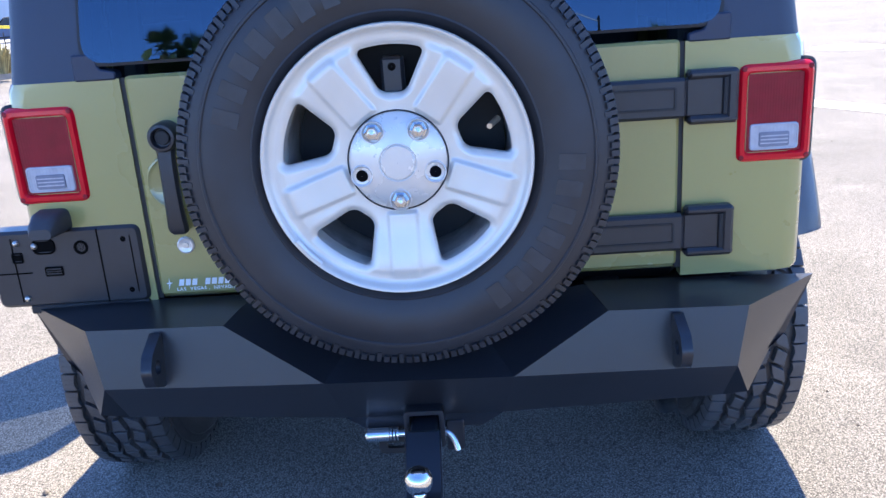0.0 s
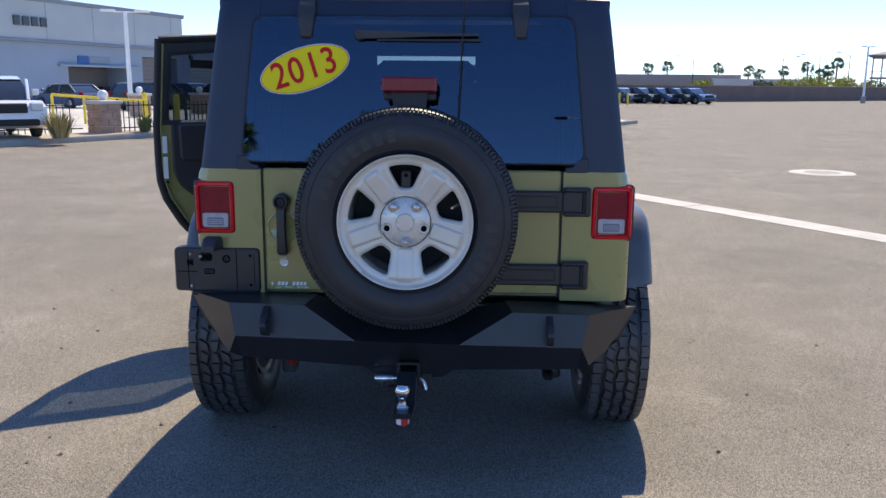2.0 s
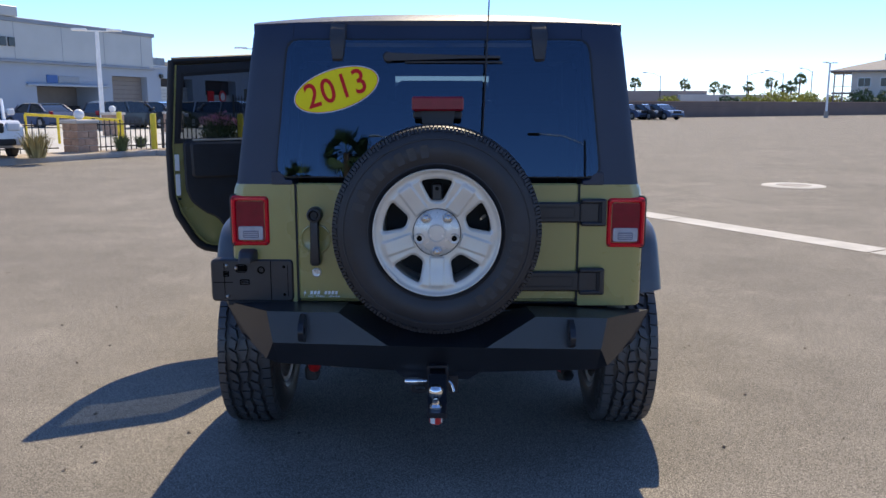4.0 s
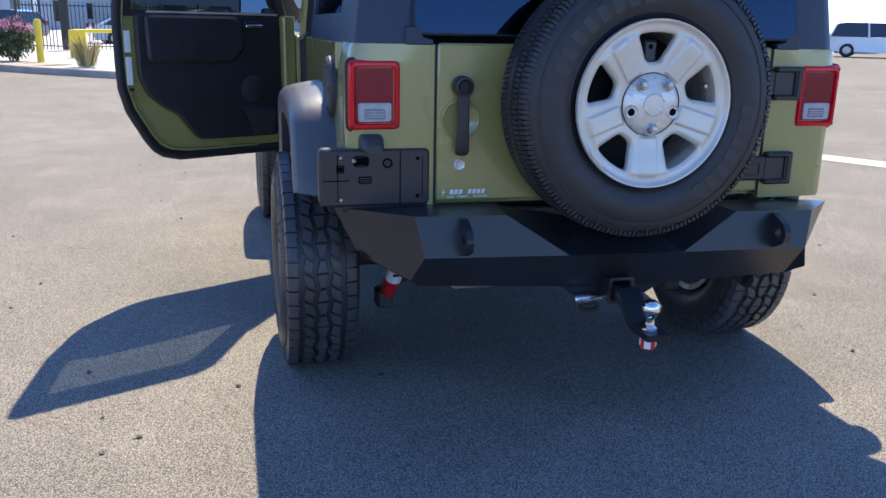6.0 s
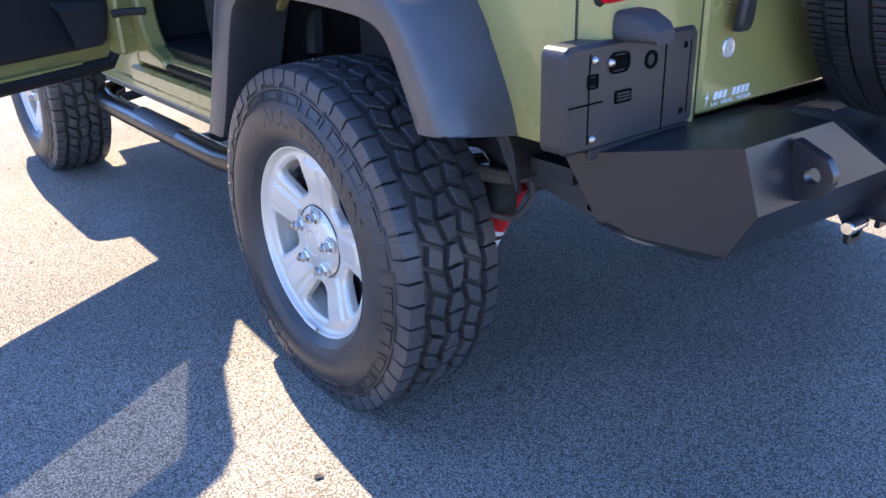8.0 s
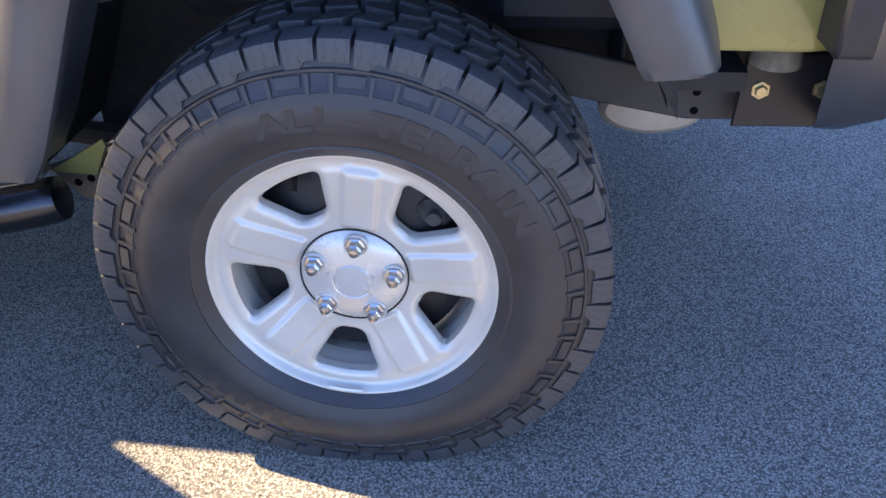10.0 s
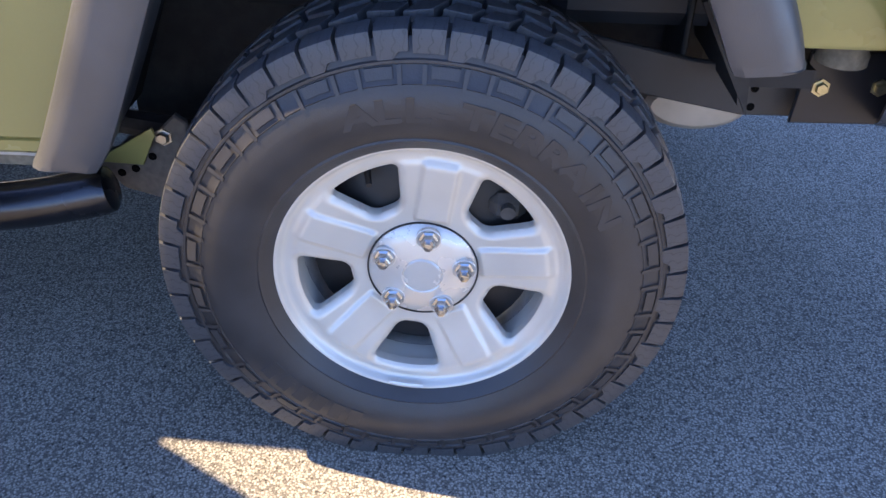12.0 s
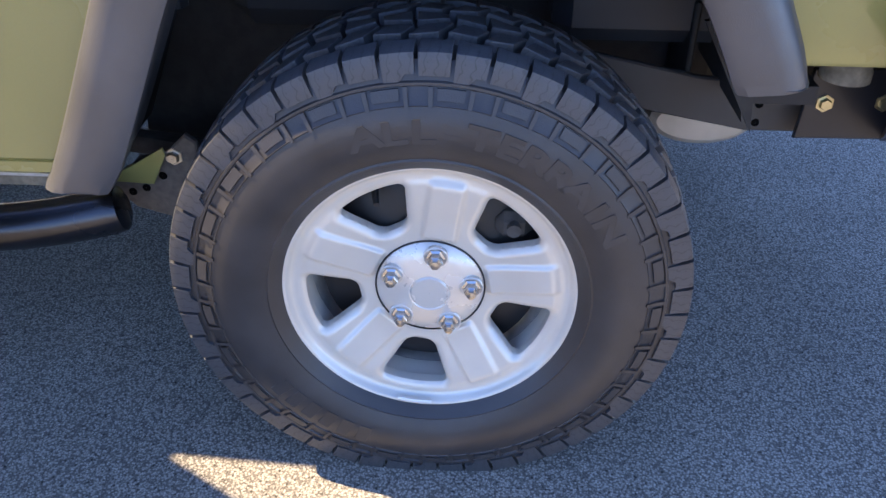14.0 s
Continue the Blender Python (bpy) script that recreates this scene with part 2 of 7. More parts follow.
M_inlay = mat("reverse_lens_core", (0.16, 0.18, 0.24), 0.2, var=0.1, scale=60, coat=1.0)
M_redpaint = mat("red_shock_paint", (0.60, 0.02, 0.02), 0.35, var=0.1, scale=20, coat=0.4)
M_white = mat("white_print", (0.82, 0.82, 0.80), 0.5, var=0.04, scale=20)
M_yellowst = mat("yellow_sticker", (0.95, 0.76, 0.008), 0.5, var=0.03, scale=12, spec=0.15)
M_redst = mat("red_print", (0.62, 0.015, 0.02), 0.5, var=0.05, scale=12, spec=0.15)
M_trim = mat("interior_black_vinyl", (0.02, 0.021, 0.025), 0.5, var=0.2, scale=9, bump=0.3, bscale=300, dist=0.001)
M_seat = mat("seat_cloth", (0.03, 0.03, 0.032), 0.9, var=0.2, scale=12)
M_tube = mat("polished_step_tube", (0.055, 0.055, 0.06), 0.26, metal=0.9, var=0.2, scale=6)
M_alum = mat("aluminised_muffler", (0.48, 0.42, 0.34), 0.55, metal=0.3, var=0.2, scale=9)
# one near-black colour for the brake drums behind the wheel openings
M_drum = mat("near_black_brake_iron", (0.012, 0.011, 0.011), 0.5, var=0.3, scale=25)
M_barrel = mat("dusty_wheel_barrel", (0.48, 0.45, 0.41), 0.38, metal=0.3, var=0.6, scale=14)
M_mount = mat("dusty_mount_steel", (0.115, 0.10, 0.085), 0.75, var=0.25, scale=12, fine=0.15, fscale=90)
M_sill = mat("dusty_pinch_weld", (0.17, 0.15, 0.11), 0.85, var=0.3, scale=16, fine=0.2, fscale=80)
M_void = mat("black_recess", (0.004, 0.004, 0.004), 0.9, var=0.1, spec=0.05)
M_zinc = mat("yellow_zinc_plate", (0.62, 0.55, 0.33), 0.35, metal=0.85, var=0.12, scale=50)
M_mirror = mat("mirror_glass", (0.9, 0.9, 0.9), 0.02, metal=1.0, var=0.0)
G_tint = glass_mat("privacy_glass", (0.15, 0.175, 0.19), 2.0, 0.0, (0.34, 0.48, 0.69))
G_door = glass_mat("green_tint_glass", (0.14, 0.165, 0.20), 1.6, 0.0, (0.6, 0.8, 1.0))
G_clear = glass_mat("windscreen_glass", (0.8, 0.86, 0.85), 1.45)

# ---- mesh building ----


class Geo:
    def __init__(self):
        self.v, self.f = [], []

    def add(self, vs, fs, m=None):
        o = len(self.v)
        self.v += [tuple((m @ Vector(p))) if m else tuple(p) for p in vs]
        self.f += [tuple(i + o for i in q) for q in fs]
        return self

    def box(self, lo, hi, c=0.0, m=None):
        lo, hi = [min(a, b) for a, b in zip(lo, hi)], [max(a, b) for a, b in zip(lo, hi)]
        c = min(c, *[(b - a) * 0.45 for a, b in zip(lo, hi)])
        if c <= 0:
            vs = [(x, y, z) for x in (lo[0], hi[0]) for y in (lo[1], hi[1]) for z in (lo[2], hi[2])]
            return self.add(vs, [(0, 1, 3, 2), (4, 6, 7, 5), (0, 4, 5, 1), (2, 3, 7, 6), (0, 2, 6, 4), (1, 5, 7, 3)], m)
        vs, idx = [], {}
        for s in [(a, b, d) for a in (0, 1) for b in (0, 1) for d in (0, 1)]:
            for ax in range(3):
                q = [(lo[k] + c if s[k] == 0 else hi[k] - c) for k in range(3)]
                q[ax] = lo[ax] if s[ax] == 0 else hi[ax]
                idx[(s, ax)] = len(vs)
                vs.append(q)
        fs = []
        for ax in range(3):
            o1, o2 = [k for k in range(3) if k != ax]
            for side in (0, 1):
                ring = []
                for a, b in ((0, 0), (1, 0), (1, 1), (0, 1)):
                    s = [0, 0, 0]
                    s[ax], s[o1], s[o2] = side, a, b
                    ring.append(idx[(tuple(s), ax)])
                fs.append(tuple(ring))
        for ax in range(3):
            o1, o2 = [k for k in range(3) if k != ax]
            for a in (0, 1):
                for b in (0, 1):
                    s0, s1 = [0, 0, 0], [0, 0, 0]
                    s0[o1] = s1[o1] = a
                    s0[o2] = s1[o2] = b
                    s1[ax] = 1
                    s0, s1 = tuple(s0), tuple(s1)
                    fs.append((idx[(s0, o1)], idx[(s1, o1)], idx[(s1, o2)], idx[(s0, o2)]))
        for s in [(a, b, d) for a in (0, 1) for b in (0, 1) for d in (0, 1)]:
            fs.append((idx[(s, 0)], idx[(s, 1)], idx[(s, 2)]))
        return self.add(vs, fs, m)

    def prism(self, poly, axis, a, b, c=0.0, m=None):
        """poly: 2D points in the two other axes (in order xyz), extruded from a to b, end edges chamfered by c."""
        n = len(poly)
        area = sum(poly[i][0] * poly[(i + 1) % n][1] - poly[(i + 1) % n][0] * poly[i][1] for i in range(n))
        sg = 1 if area > 0 else -1

        def inset(d):
            out = []
            for i in range(n):
                p0, p1, p2 = Vector(poly[i - 1]), Vector(poly[i]), Vector(poly[(i + 1) % n])
                e1, e2 = (p1 - p0), (p2 - p1)
                e1 = e1.normalized() if e1.length > 1e-9 else Vector((1, 0))
                e2 = e2.normalized() if e2.length > 1e-9 else e1
                n1, n2 = Vector((-e1.y, e1.x)) * sg, Vector((-e2.y, e2.x)) * sg
                h = n1 + n2
                h = h / max(h.length_squared, 0.35) * 2
                q = p1 + h * d
                out.append((q.x, q.y))
            return out
        if a > b:
            a, b = b, a
        small = inset(c) if c > 0 else poly
        rings = [(small, a), (poly, a + c), (poly, b - c), (small, b)] if c > 0 else [(poly, a), (poly, b)]
        vs = []
        for pl, k in rings:
            for u, w in pl:
                vs.append({"x": (k, u, w), "y": (u, k, w), "z": (u, w, k)}[axis])
        fs = [tuple(range(n)), tuple(range((len(rings) - 1) * n, len(rings) * n))]
        for r in range(len(rings) - 1):
            for i in range(n):
                j = (i + 1) % n
                fs.append((r * n + i, r * n + j, (r + 1) * n + j, (r + 1) * n + i))
        return self.add(vs, fs, m)

    def lathe(self, prof, n=32, m=None, closed=False, a0=0.0, a1=2 * math.pi):
        """prof: (r, z) pairs turned about z."""
        full = abs(a1 - a0 - 2 * math.pi) < 1e-6
        k, cols = len(prof), n if full else n + 1
        vs = [(r * math.cos(a0 + (a1 - a0) * i / n), r * math.sin(a0 + (a1 - a0) * i / n), z) for i in range(cols) for r, z in prof]
        fs = []
        for i in range(n):
            j = (i + 1) % cols
            for q in range(k if closed else k - 1):
                w = (q + 1) % k
                fs.append((i * k + q, j * k + q, j * k + w, i * k + w))
        return self.add(vs, fs, m)

    def tube(self, pts, r, n=10, m=None, caps=True):
        pts = [Vector(p) for p in pts]
        rs = r if isinstance(r, (list, tuple)) else [r] * len(pts)
        vs, fs = [], []
        up = None
        for i, p in enumerate(pts):
            d = (pts[min(i + 1, len(pts) - 1)] - pts[max(i - 1, 0)]).normalized()
            if up is None:
                up = Vector((0, 0, 1)) if abs(d.z) < 0.9 else Vector((1, 0, 0))
            s = d.cross(up).normalized()
            up = s.cross(d).normalized()
            for k in range(n):
                a = 2 * math.pi * k / n
                vs.append(p + (s * math.cos(a) + up * math.sin(a)) * rs[i])
        for i in range(len(pts) - 1):
            for k in range(n):
                fs.append((i * n + k, i * n + (k + 1) % n, (i + 1) * n + (k + 1) % n, (i + 1) * n + k))
        if caps:
            fs += [tuple(range(n)), tuple(range((len(pts) - 1) * n, len(pts) * n))]
        return self.add(vs, fs, m)

    def loft(self, rows, closed=False, m=None, ends=False):
        k = len(rows[0])
        vs = [p for r in rows for p in r]
        fs = []
        for i in range(len(rows) - 1):
            for q in range(k if closed else k - 1):
                w = (q + 1) % k
                fs.append((i * k + q, i * k + w, (i + 1) * k + w, (i + 1) * k + q))
        if ends:
            fs += [tuple(range(k)), tuple(range((len(rows) - 1) * k, len(rows) * k))]
        return self.add(vs, fs, m)

    def ball(self, c, r, n=12, m=None):
        pr = [(max(1e-4, r * math.sin(math.pi * i / n)), -r * math.cos(math.pi * i / n)) for i in range(n + 1)]
        t = Matrix.Translation(c)
        return self.lathe(pr, n * 2, (m @ t) if m else t)

    def mesh(self, name, material, angle=35, recalc=True):
        me = bpy.data.meshes.new(name)
        me.from_pydata([tuple(p) for p in self.v], [], self.f)
        if recalc:
            bm = bmesh.new()
            bm.from_mesh(me)
            bmesh.ops.recalc_face_normals(bm, faces=bm.faces[:])
            bm.to_mesh(me)
            bm.free()
        me.materials.append(material)
        me.polygons.foreach_set("use_smooth", [True] * len(me.polygons))
        me.set_sharp_from_angle(angle=radians(angle))
        me.update()
        return me


def part(name, g, material, parent=None, label="", angle=35, m=None):
    """One mesh object under a thing or under a part."""
    ob = new(name, g if isinstance(g, bpy.types.Mesh) else g.mesh(name, material, angle))
    if parent:
        ob.parent = parent
    if m is not None:
        ob.matrix_basis = m
    if label:
        tagged(ob, label)
    return ob


def thing(name, label, category, at=None, group="", kind=""):
    e = new(name)
    e.empty_display_size = 0.2
    if at is not None:
        e.matrix_basis = at
    return tagged(e, label, category, group, kind)


def rounded(poly, r, n=4):
    """A 2D polygon with its corners rounded."""
    out, k = [], len(poly)
    for i in range(k):
        p0, p1, p2 = Vector(poly[i - 1]), Vector(poly[i]), Vector(poly[(i + 1) % k])
        a, b = (p0 - p1), (p2 - p1)
        d = min(r, a.length * 0.45, b.length * 0.45)
        s, e = p1 + a.normalized() * d, p1 + b.normalized() * d
        for j in range(n + 1):
            t = j / n
            q = s * (1 - t) ** 2 + p1 * 2 * t * (1 - t) + e * t * t
            out.append((q.x, q.y))
    return out


def bend(pts, n=5):
    """A smooth line through the points."""
    pts = [Vector(p) for p in pts]
    out = []
    for i in range(len(pts) - 1):
        a, b, c, d = pts[max(i - 1, 0)], pts[i], pts[i + 1], pts[min(i + 2, len(pts) - 1)]
        for k in range(n):
            t = k / n
            out.append(0.5 * ((2 * b) + (c - a) * t + (2 * a - 5 * b + 4 * c - d) * t * t + (3 * b - a - 3 * c + d) * t ** 3))
    return out + [pts[-1]]


def ring_panel(g, outer, inner, axis, a, b):
    """A panel with an opening: outer and inner outlines of the same count, from a to b."""
    n = len(outer)

    def at(p, k):
        return {"x": (k, p[0], p[1]), "y": (p[0], k, p[1]), "z": (p[0], p[1], k)}[axis]
    vs = [at(p, k) for k in (a, b) for pl in (outer, inner) for p in pl]
    fs = []
    for i in range(n):
        j = (i + 1) % n
        fs += [(i, j, n + j, n + i), (2 * n + i, 2 * n + j, 3 * n + j, 3 * n + i), (i, j, 2 * n + j, 2 * n + i), (n + i, n + j, 3 * n + j, 3 * n + i)]
    return g.add(vs, fs)


TEXTS = {}


def text_geo(body, size, depth, bold=0.0):
    key = (body, size, depth, bold)
    if key not in TEXTS:
        cu = bpy.data.curves.new("txt", "FONT")
        cu.body, cu.size, cu.extrude, cu.align_x, cu.align_y = body, size, depth, "CENTER", "CENTER"
        cu.offset = bold
        ob = bpy.data.objects.new("txt", cu)
        me = ob.to_mesh()
        TEXTS[key] = ([tuple(v.co) for v in me.vertices], [tuple(p.vertices) for p in me.polygons])
        ob.to_mesh_clear()
        bpy.data.objects.remove(ob)
        bpy.data.curves.remove(cu)
    return TEXTS[key]

# ---- wheels and tyres ----
LIP = 0.118
HUBF = LIP - 0.030


def smooth(a, b, x):
    t = np.clip((x - a) / (b - a), 0, 1)
    return t * t * (3 - 2 * t)


def window_sd(x, y):
    """Signed distance to the nearest of the five rounded openings between the spokes."""
    best = np.full(x.shape, 9.0)
    for k in range(5):
        a = radians(54 + 72 * k)
        u, v = -x * math.sin(a) + y * math.cos(a), x * math.cos(a) + y * math.sin(a)
        u = np.abs(u)
        d1 = 0.110 - v
        r = np.hypot(u, v)
        d2 = r - 0.188
        slope = math.atan(0.50)
        d3 = (u - 0.021 - (v - 0.110) * 0.50) * math.cos(slope)
        k2 = 0.011
        d = np.maximum(np.maximum(d1, d2), d3) + 0.0
        q = np.sqrt(np.maximum(d1 + k2, 0) ** 2 + np.maximum(d3 + k2, 0) ** 2 + np.maximum(d2 + k2, 0) ** 2) - k2
        d = np.where((d1 > -k2) | (d2 > -k2) | (d3 > -k2), np.maximum(d, q), d)
        best = np.minimum(best, d)
    return best


def rim_height(x, y):
    r = np.hypot(x, y)
    z = LIP - 0.013 - 0.019 * smooth(0.20, 0.085, r)
    z = z + 0.011 * smooth(0.209, 0.2180, r)
    z = z - 0.003 * smooth(0.186, 0.198, r) * smooth(0.212, 0.202, r)
    for k in range(5):
        a = radians(90 + 72 * k)
        u, v = np.abs(-x * math.sin(a) + y * math.cos(a)), x * math.cos(a) + y * math.sin(a)
        flat = smooth(0.0290, 0.0205, u) * smooth(0.083, 0.092, v) * smooth(0.204, 0.180, v)
        z = z + 0.0060 * flat
    sd = window_sd(x, y)
    z = z - 0.009 * (1 - np.clip(sd / 0.013, 0, 1)) ** 2
    return z


def rim_geo():
    n, rad = 360, np.concatenate([np.linspace(0.070, 0.19, 58), np.linspace(0.1925, 0.2205, 14)])
    a = np.arange(n) * 2 * math.pi / n
    x, y = np.outer(np.cos(a), rad), np.outer(np.sin(a), rad)
    k = len(rad)
    g = Geo()
    cx = (x[:, :-1] + x[:, 1:] + np.roll(x, -1, 0)[:, :-1] + np.roll(x, -1, 0)[:, 1:]) / 4
    cy = (y[:, :-1] + y[:, 1:] + np.roll(y, -1, 0)[:, :-1] + np.roll(y, -1, 0)[:, 1:]) / 4
    keep = window_sd(cx, cy) > 0
    cut = ~keep
    edge = np.zeros((n, k), bool)
    kv = np.zeros((n, k), bool)
    for i in range(n):
        for j in range(k - 1):
            q = ((i, j), (i, j + 1), ((i + 1) % n, j), ((i + 1) % n, j + 1))
            for p in q:
                if cut[i, j]:
                    edge[p] = True
                else:
                    kv[p] = True
    edge &= kv
    e = 1e-4
    for _ in range(6):
        sd = window_sd(x, y)
        gx, gy = (window_sd(x + e, y) - sd) / e, (window_sd(x, y + e) - sd) / e
        l2 = np.maximum(gx * gx + gy * gy, 0.2)
        x, y = np.where(edge, x - sd * gx / l2, x), np.where(edge, y - sd * gy / l2, y)
    z = rim_height(x, y)
    vs = list(zip(x.ravel().tolist(), y.ravel().tolist(), z.ravel().tolist()))
    fs, count = [], {}
    for i in range(n):
        for j in range(k - 1):
            if keep[i, j]:
                q = (i * k + j, i * k + j + 1, ((i + 1) % n) * k + j + 1, ((i + 1) % n) * k + j)
                fs.append(q)
                for s in range(4):
                    ed = (q[s], q[(s + 1) % 4])
                    count[tuple(sorted(ed))] = count.get(tuple(sorted(ed)), 0) + 1
    low = {}
    for (p, q), c in list(count.items()):
        if c == 1:
            rp = math.hypot(vs[p][0], vs[p][1])
            if 0.1 < rp < 0.2:
                for w in (p, q):
                    if w not in low:
                        low[w] = len(vs)
                        X, Y, Z = vs[w]
                        vs.append((X, Y, Z - 0.016))
                fs.append((p, q, low[q], low[p]))
    g.add(vs, fs)
    g.lathe([(0.2205, LIP - 0.002), (0.2225, LIP - 0.006), (0.2225, LIP - 0.014), (0.214, LIP - 0.016), (0.2, LIP - 0.03), (0.193, LIP - 0.045), (0.190, LIP - 0.075)], 64)
    return g


def carcass(R, w, n=120):
    half = [(0.2125, 0.70), (0.2195, 0.79), (0.232, 0.86), (0.238, 0.905), (0.241, 0.895), (0.258, 0.965), (0.275, 0.998), (0.288, 1.0), (0.302, 0.988)]
    half += [(0.3185, 0.944), (0.320, 0.952), (0.3235, 0.930)] if R > 0.38 else []
    d = 0.050 if R > 0.38 else 0.0
    half += [(R - 0.051, 0.925 - d), (R - 0.049, 0.942 - d), (R - 0.0455, 0.938 - d), (R - 0.044, 0.908 - d), (R - 0.03, 0.875 - d), (R - 0.020, 0.78), (R - 0.0185, 0.62), (R - 0.017, 0.3), (R - 0.017, 0.0)] if R > 0.38 else [(R - 0.051, 0.925 - d), (R - 0.049, 0.942 - d), (R - 0.0455, 0.938 - d), (R - 0.044, 0.908 - d), (R - 0.03, 0.875 - d), (R - 0.016, 0.78), (R - 0.0125, 0.62), (R - 0.011, 0.3), (R - 0.011, 0.0)]
    half = [(r, z * w) for r, z in half]
    return Geo().lathe([(r, z) for r, z in half] + [(r, -z) for r, z in reversed(half[:-1])], n)


class Tread:
    """Blocks of a tread, as outlines in (share of the half width, pitches)."""

    def __init__(self, R, w, pitches):
        self.R, self.w, self.P = R, w, 2 * math.pi / pitches

    def top(self, s):
        return self.R - 0.007 * (s / (0.8 * self.w)) ** 2

    def block(self, g, pts, gap, h, m=1.0):
        q = [(s * self.w * m, u * self.P * self.R) for s, u in pts]
        n = len(q)
        area = sum(q[i][0] * q[(i + 1) % n][1] - q[(i + 1) % n][0] * q[i][1] for i in range(n))
        sg = 1 if area > 0 else -1
        vs = []
        for lev, d in ((-h, gap * 0.75), (-0.001, gap), (0.0, gap + 0.0009)):
            for i in range(n):
                a, b, c = Vector(q[i - 1]), Vector(q[i]), Vector(q[(i + 1) % n])
                e1, e2 = (b - a).normalized(), (c - b).normalized()
                t = (Vector((-e1.y, e1.x)) + Vector((-e2.y, e2.x))) * sg
                p = b + t / max(t.length_squared, 0.5) * 2 * d
                r, ph = self.top(p.x) + lev, p.y / self.R
                vs.append((r * math.cos(ph), r * math.sin(ph), p.x))
        fs = [tuple(range(2 * n, 3 * n))]
        for L in (0, 1):
            fs += [(L * n + i, L * n + (i + 1) % n, (L + 1) * n + (i + 1) % n, (L + 1) * n + i) for i in range(n)]
        return g.add(vs, fs)

    def shoulder(self, g, o, sg, gap, lug, notch):
        R, w, P = self.R, self.w, self.P
        top = self.top
        sec = [(R - (0.018 if R > 0.38 else 0.012), 0.552 * w), (top(0.552 * w) - 0.001, 0.560 * w), (top(0.78 * w), 0.79 * w), (R - 0.009, 0.832 * w), (R - 0.018, 0.853 * w), (lug[0], lug[1] * w), (lug[0] - 0.002, (lug[1] - 0.06) * w), (R - 0.03, 0.7 * w)]
        rows = []
        for f in (0.0, 0.30, 0.55, 1.0):
            row = []
            for k, (r, s) in enumerate(sec):
                ph = (o + 0.8) * P + gap + (P - 2 * gap) * f + 0.10 * P * (s / w - 0.5)
                inner = 0.035 * w if f in (0.30, 0.55) and s < 0.62 * w else 0
                if notch and k in (5, 6) and f < 0.5:
                    r += 0.012
                row.append((r * math.cos(ph), r * math.sin(ph), sg * (s + inner)))
            rows.append(row)
        return g.loft(rows, closed=True, ends=True)

    def rung(self, g, p0, half, r0, r1, z0, z1, sg):
        rows = []
        for r, z in ((r0, z0), (r1, z1), (r1 - 0.002, z1 - 0.05), (r0, z0 - 0.05)):
            rows.append([(r * math.cos(p0 + q), r * math.sin(p0 + q), sg * z * self.w) for q in (-half, -half / 3, half / 3, half)])
        return g.loft(rows + rows[:1])


TYRE_R, TYRE_W, PITCH = 0.393, 0.134, 50
TR = Tread(TYRE_R, TYRE_W, PITCH)
BLOCKS = []
# pairs of half hexagons down the middle, diagonal pieces beside them, lugs on the shoulders
HALF_HEX = ([(-0.085, 0.05), (0.085, -0.03), (0.172, 0.97), (-0.172, 1.03)], [(-0.172, 0.03), (0.172, -0.03), (0.085, 0.90), (-0.085, 0.98)])
DIAGONAL = ([(0.166, -0.20), (0.147, 0.0), (0.212, 0.75), (0.496, 1.20), (0.512, 1.0), (0.452, 0.25)], [(0.214, -0.20), (0.232, 0.0), (0.168, 0.75), (0.452, 1.20), (0.440, 1.0), (0.494, 0.25)])
for odd in (0, 1):
    BLOCKS.append((2, odd, TR.block(Geo(), HALF_HEX[odd], 0.0036, 0.018).mesh("tread_block", M_siped, 30)))
    for sg in (1, -1):
        BLOCKS.append((2, odd, TR.block(Geo(), [(p, sg * q) for p, q in DIAGONAL[odd]], 0.0040, 0.018, sg).mesh("tread_block", M_siped, 30)))
for sg in (1, -1):
    o = 0.5 if sg < 0 else 0.0
    for odd in (0, 1):
        lug = (TYRE_R - 0.047, 0.876) if odd == 0 else (TYRE_R - 0.038, 0.869)
        BLOCKS.append((2, odd, TR.shoulder(Geo(), o, sg, (0.066 if odd else 0.054) * TR.P, lug, odd == 0).mesh("tread_block", M_siped, 30)))
    for dp in (-0.62, 0.62):
        BLOCKS.append((2, 0, TR.rung(Geo(), (o + 1.8 + dp) * TR.P, 0.0085, TYRE_R - 0.050, TYRE_R - 0.076, 0.906, 0.966, sg).mesh("sidewall_rib", M_rubber, 30)))
    BLOCKS.append((2, 0, TR.rung(Geo(), (o + 1.8) * TR.P, 0.42 * TR.P, TYRE_R - 0.052, TYRE_R - 0.066, 0.904, 0.942, sg).mesh("sidewall_rib", M_rubber, 30)))
ALL_BLOCKS = Geo()
for every, odd, me in BLOCKS:
    for i in range(odd, PITCH, every):
        ALL_BLOCKS.add([v.co for v in me.vertices], [tuple(f.vertices) for f in me.polygons], Matrix.Rotation(i * TR.P, 4, "Z"))
ALL_BLOCKS = ALL_BLOCKS.mesh("tread", M_tread, 30)
TYRE = carcass(TYRE_R, TYRE_W).mesh("tyre", M_rubber, 30)
TYRE_S = carcass(0.371, 0.1125).mesh("spare_tyre", M_rubber2, 30)
TS, g = Tread(0.371, 0.1125, 168), Geo()
for k in range(168):
    for sg in (1, -1):
        o = k + (0.5 if sg < 0 else 0)
        TS.shoulder(g, o, sg, (0.13 if k % 3 else 0.20) * TS.P, (0.371 - (0.022 if k % 3 else 0.028), 0.876), False)
        TS.block(g, [(0.20, o + 0.05), (0.50, o + 0.15), (0.50, o + 1.15), (0.20, o + 1.05)], 0.0015, 0.008, sg)
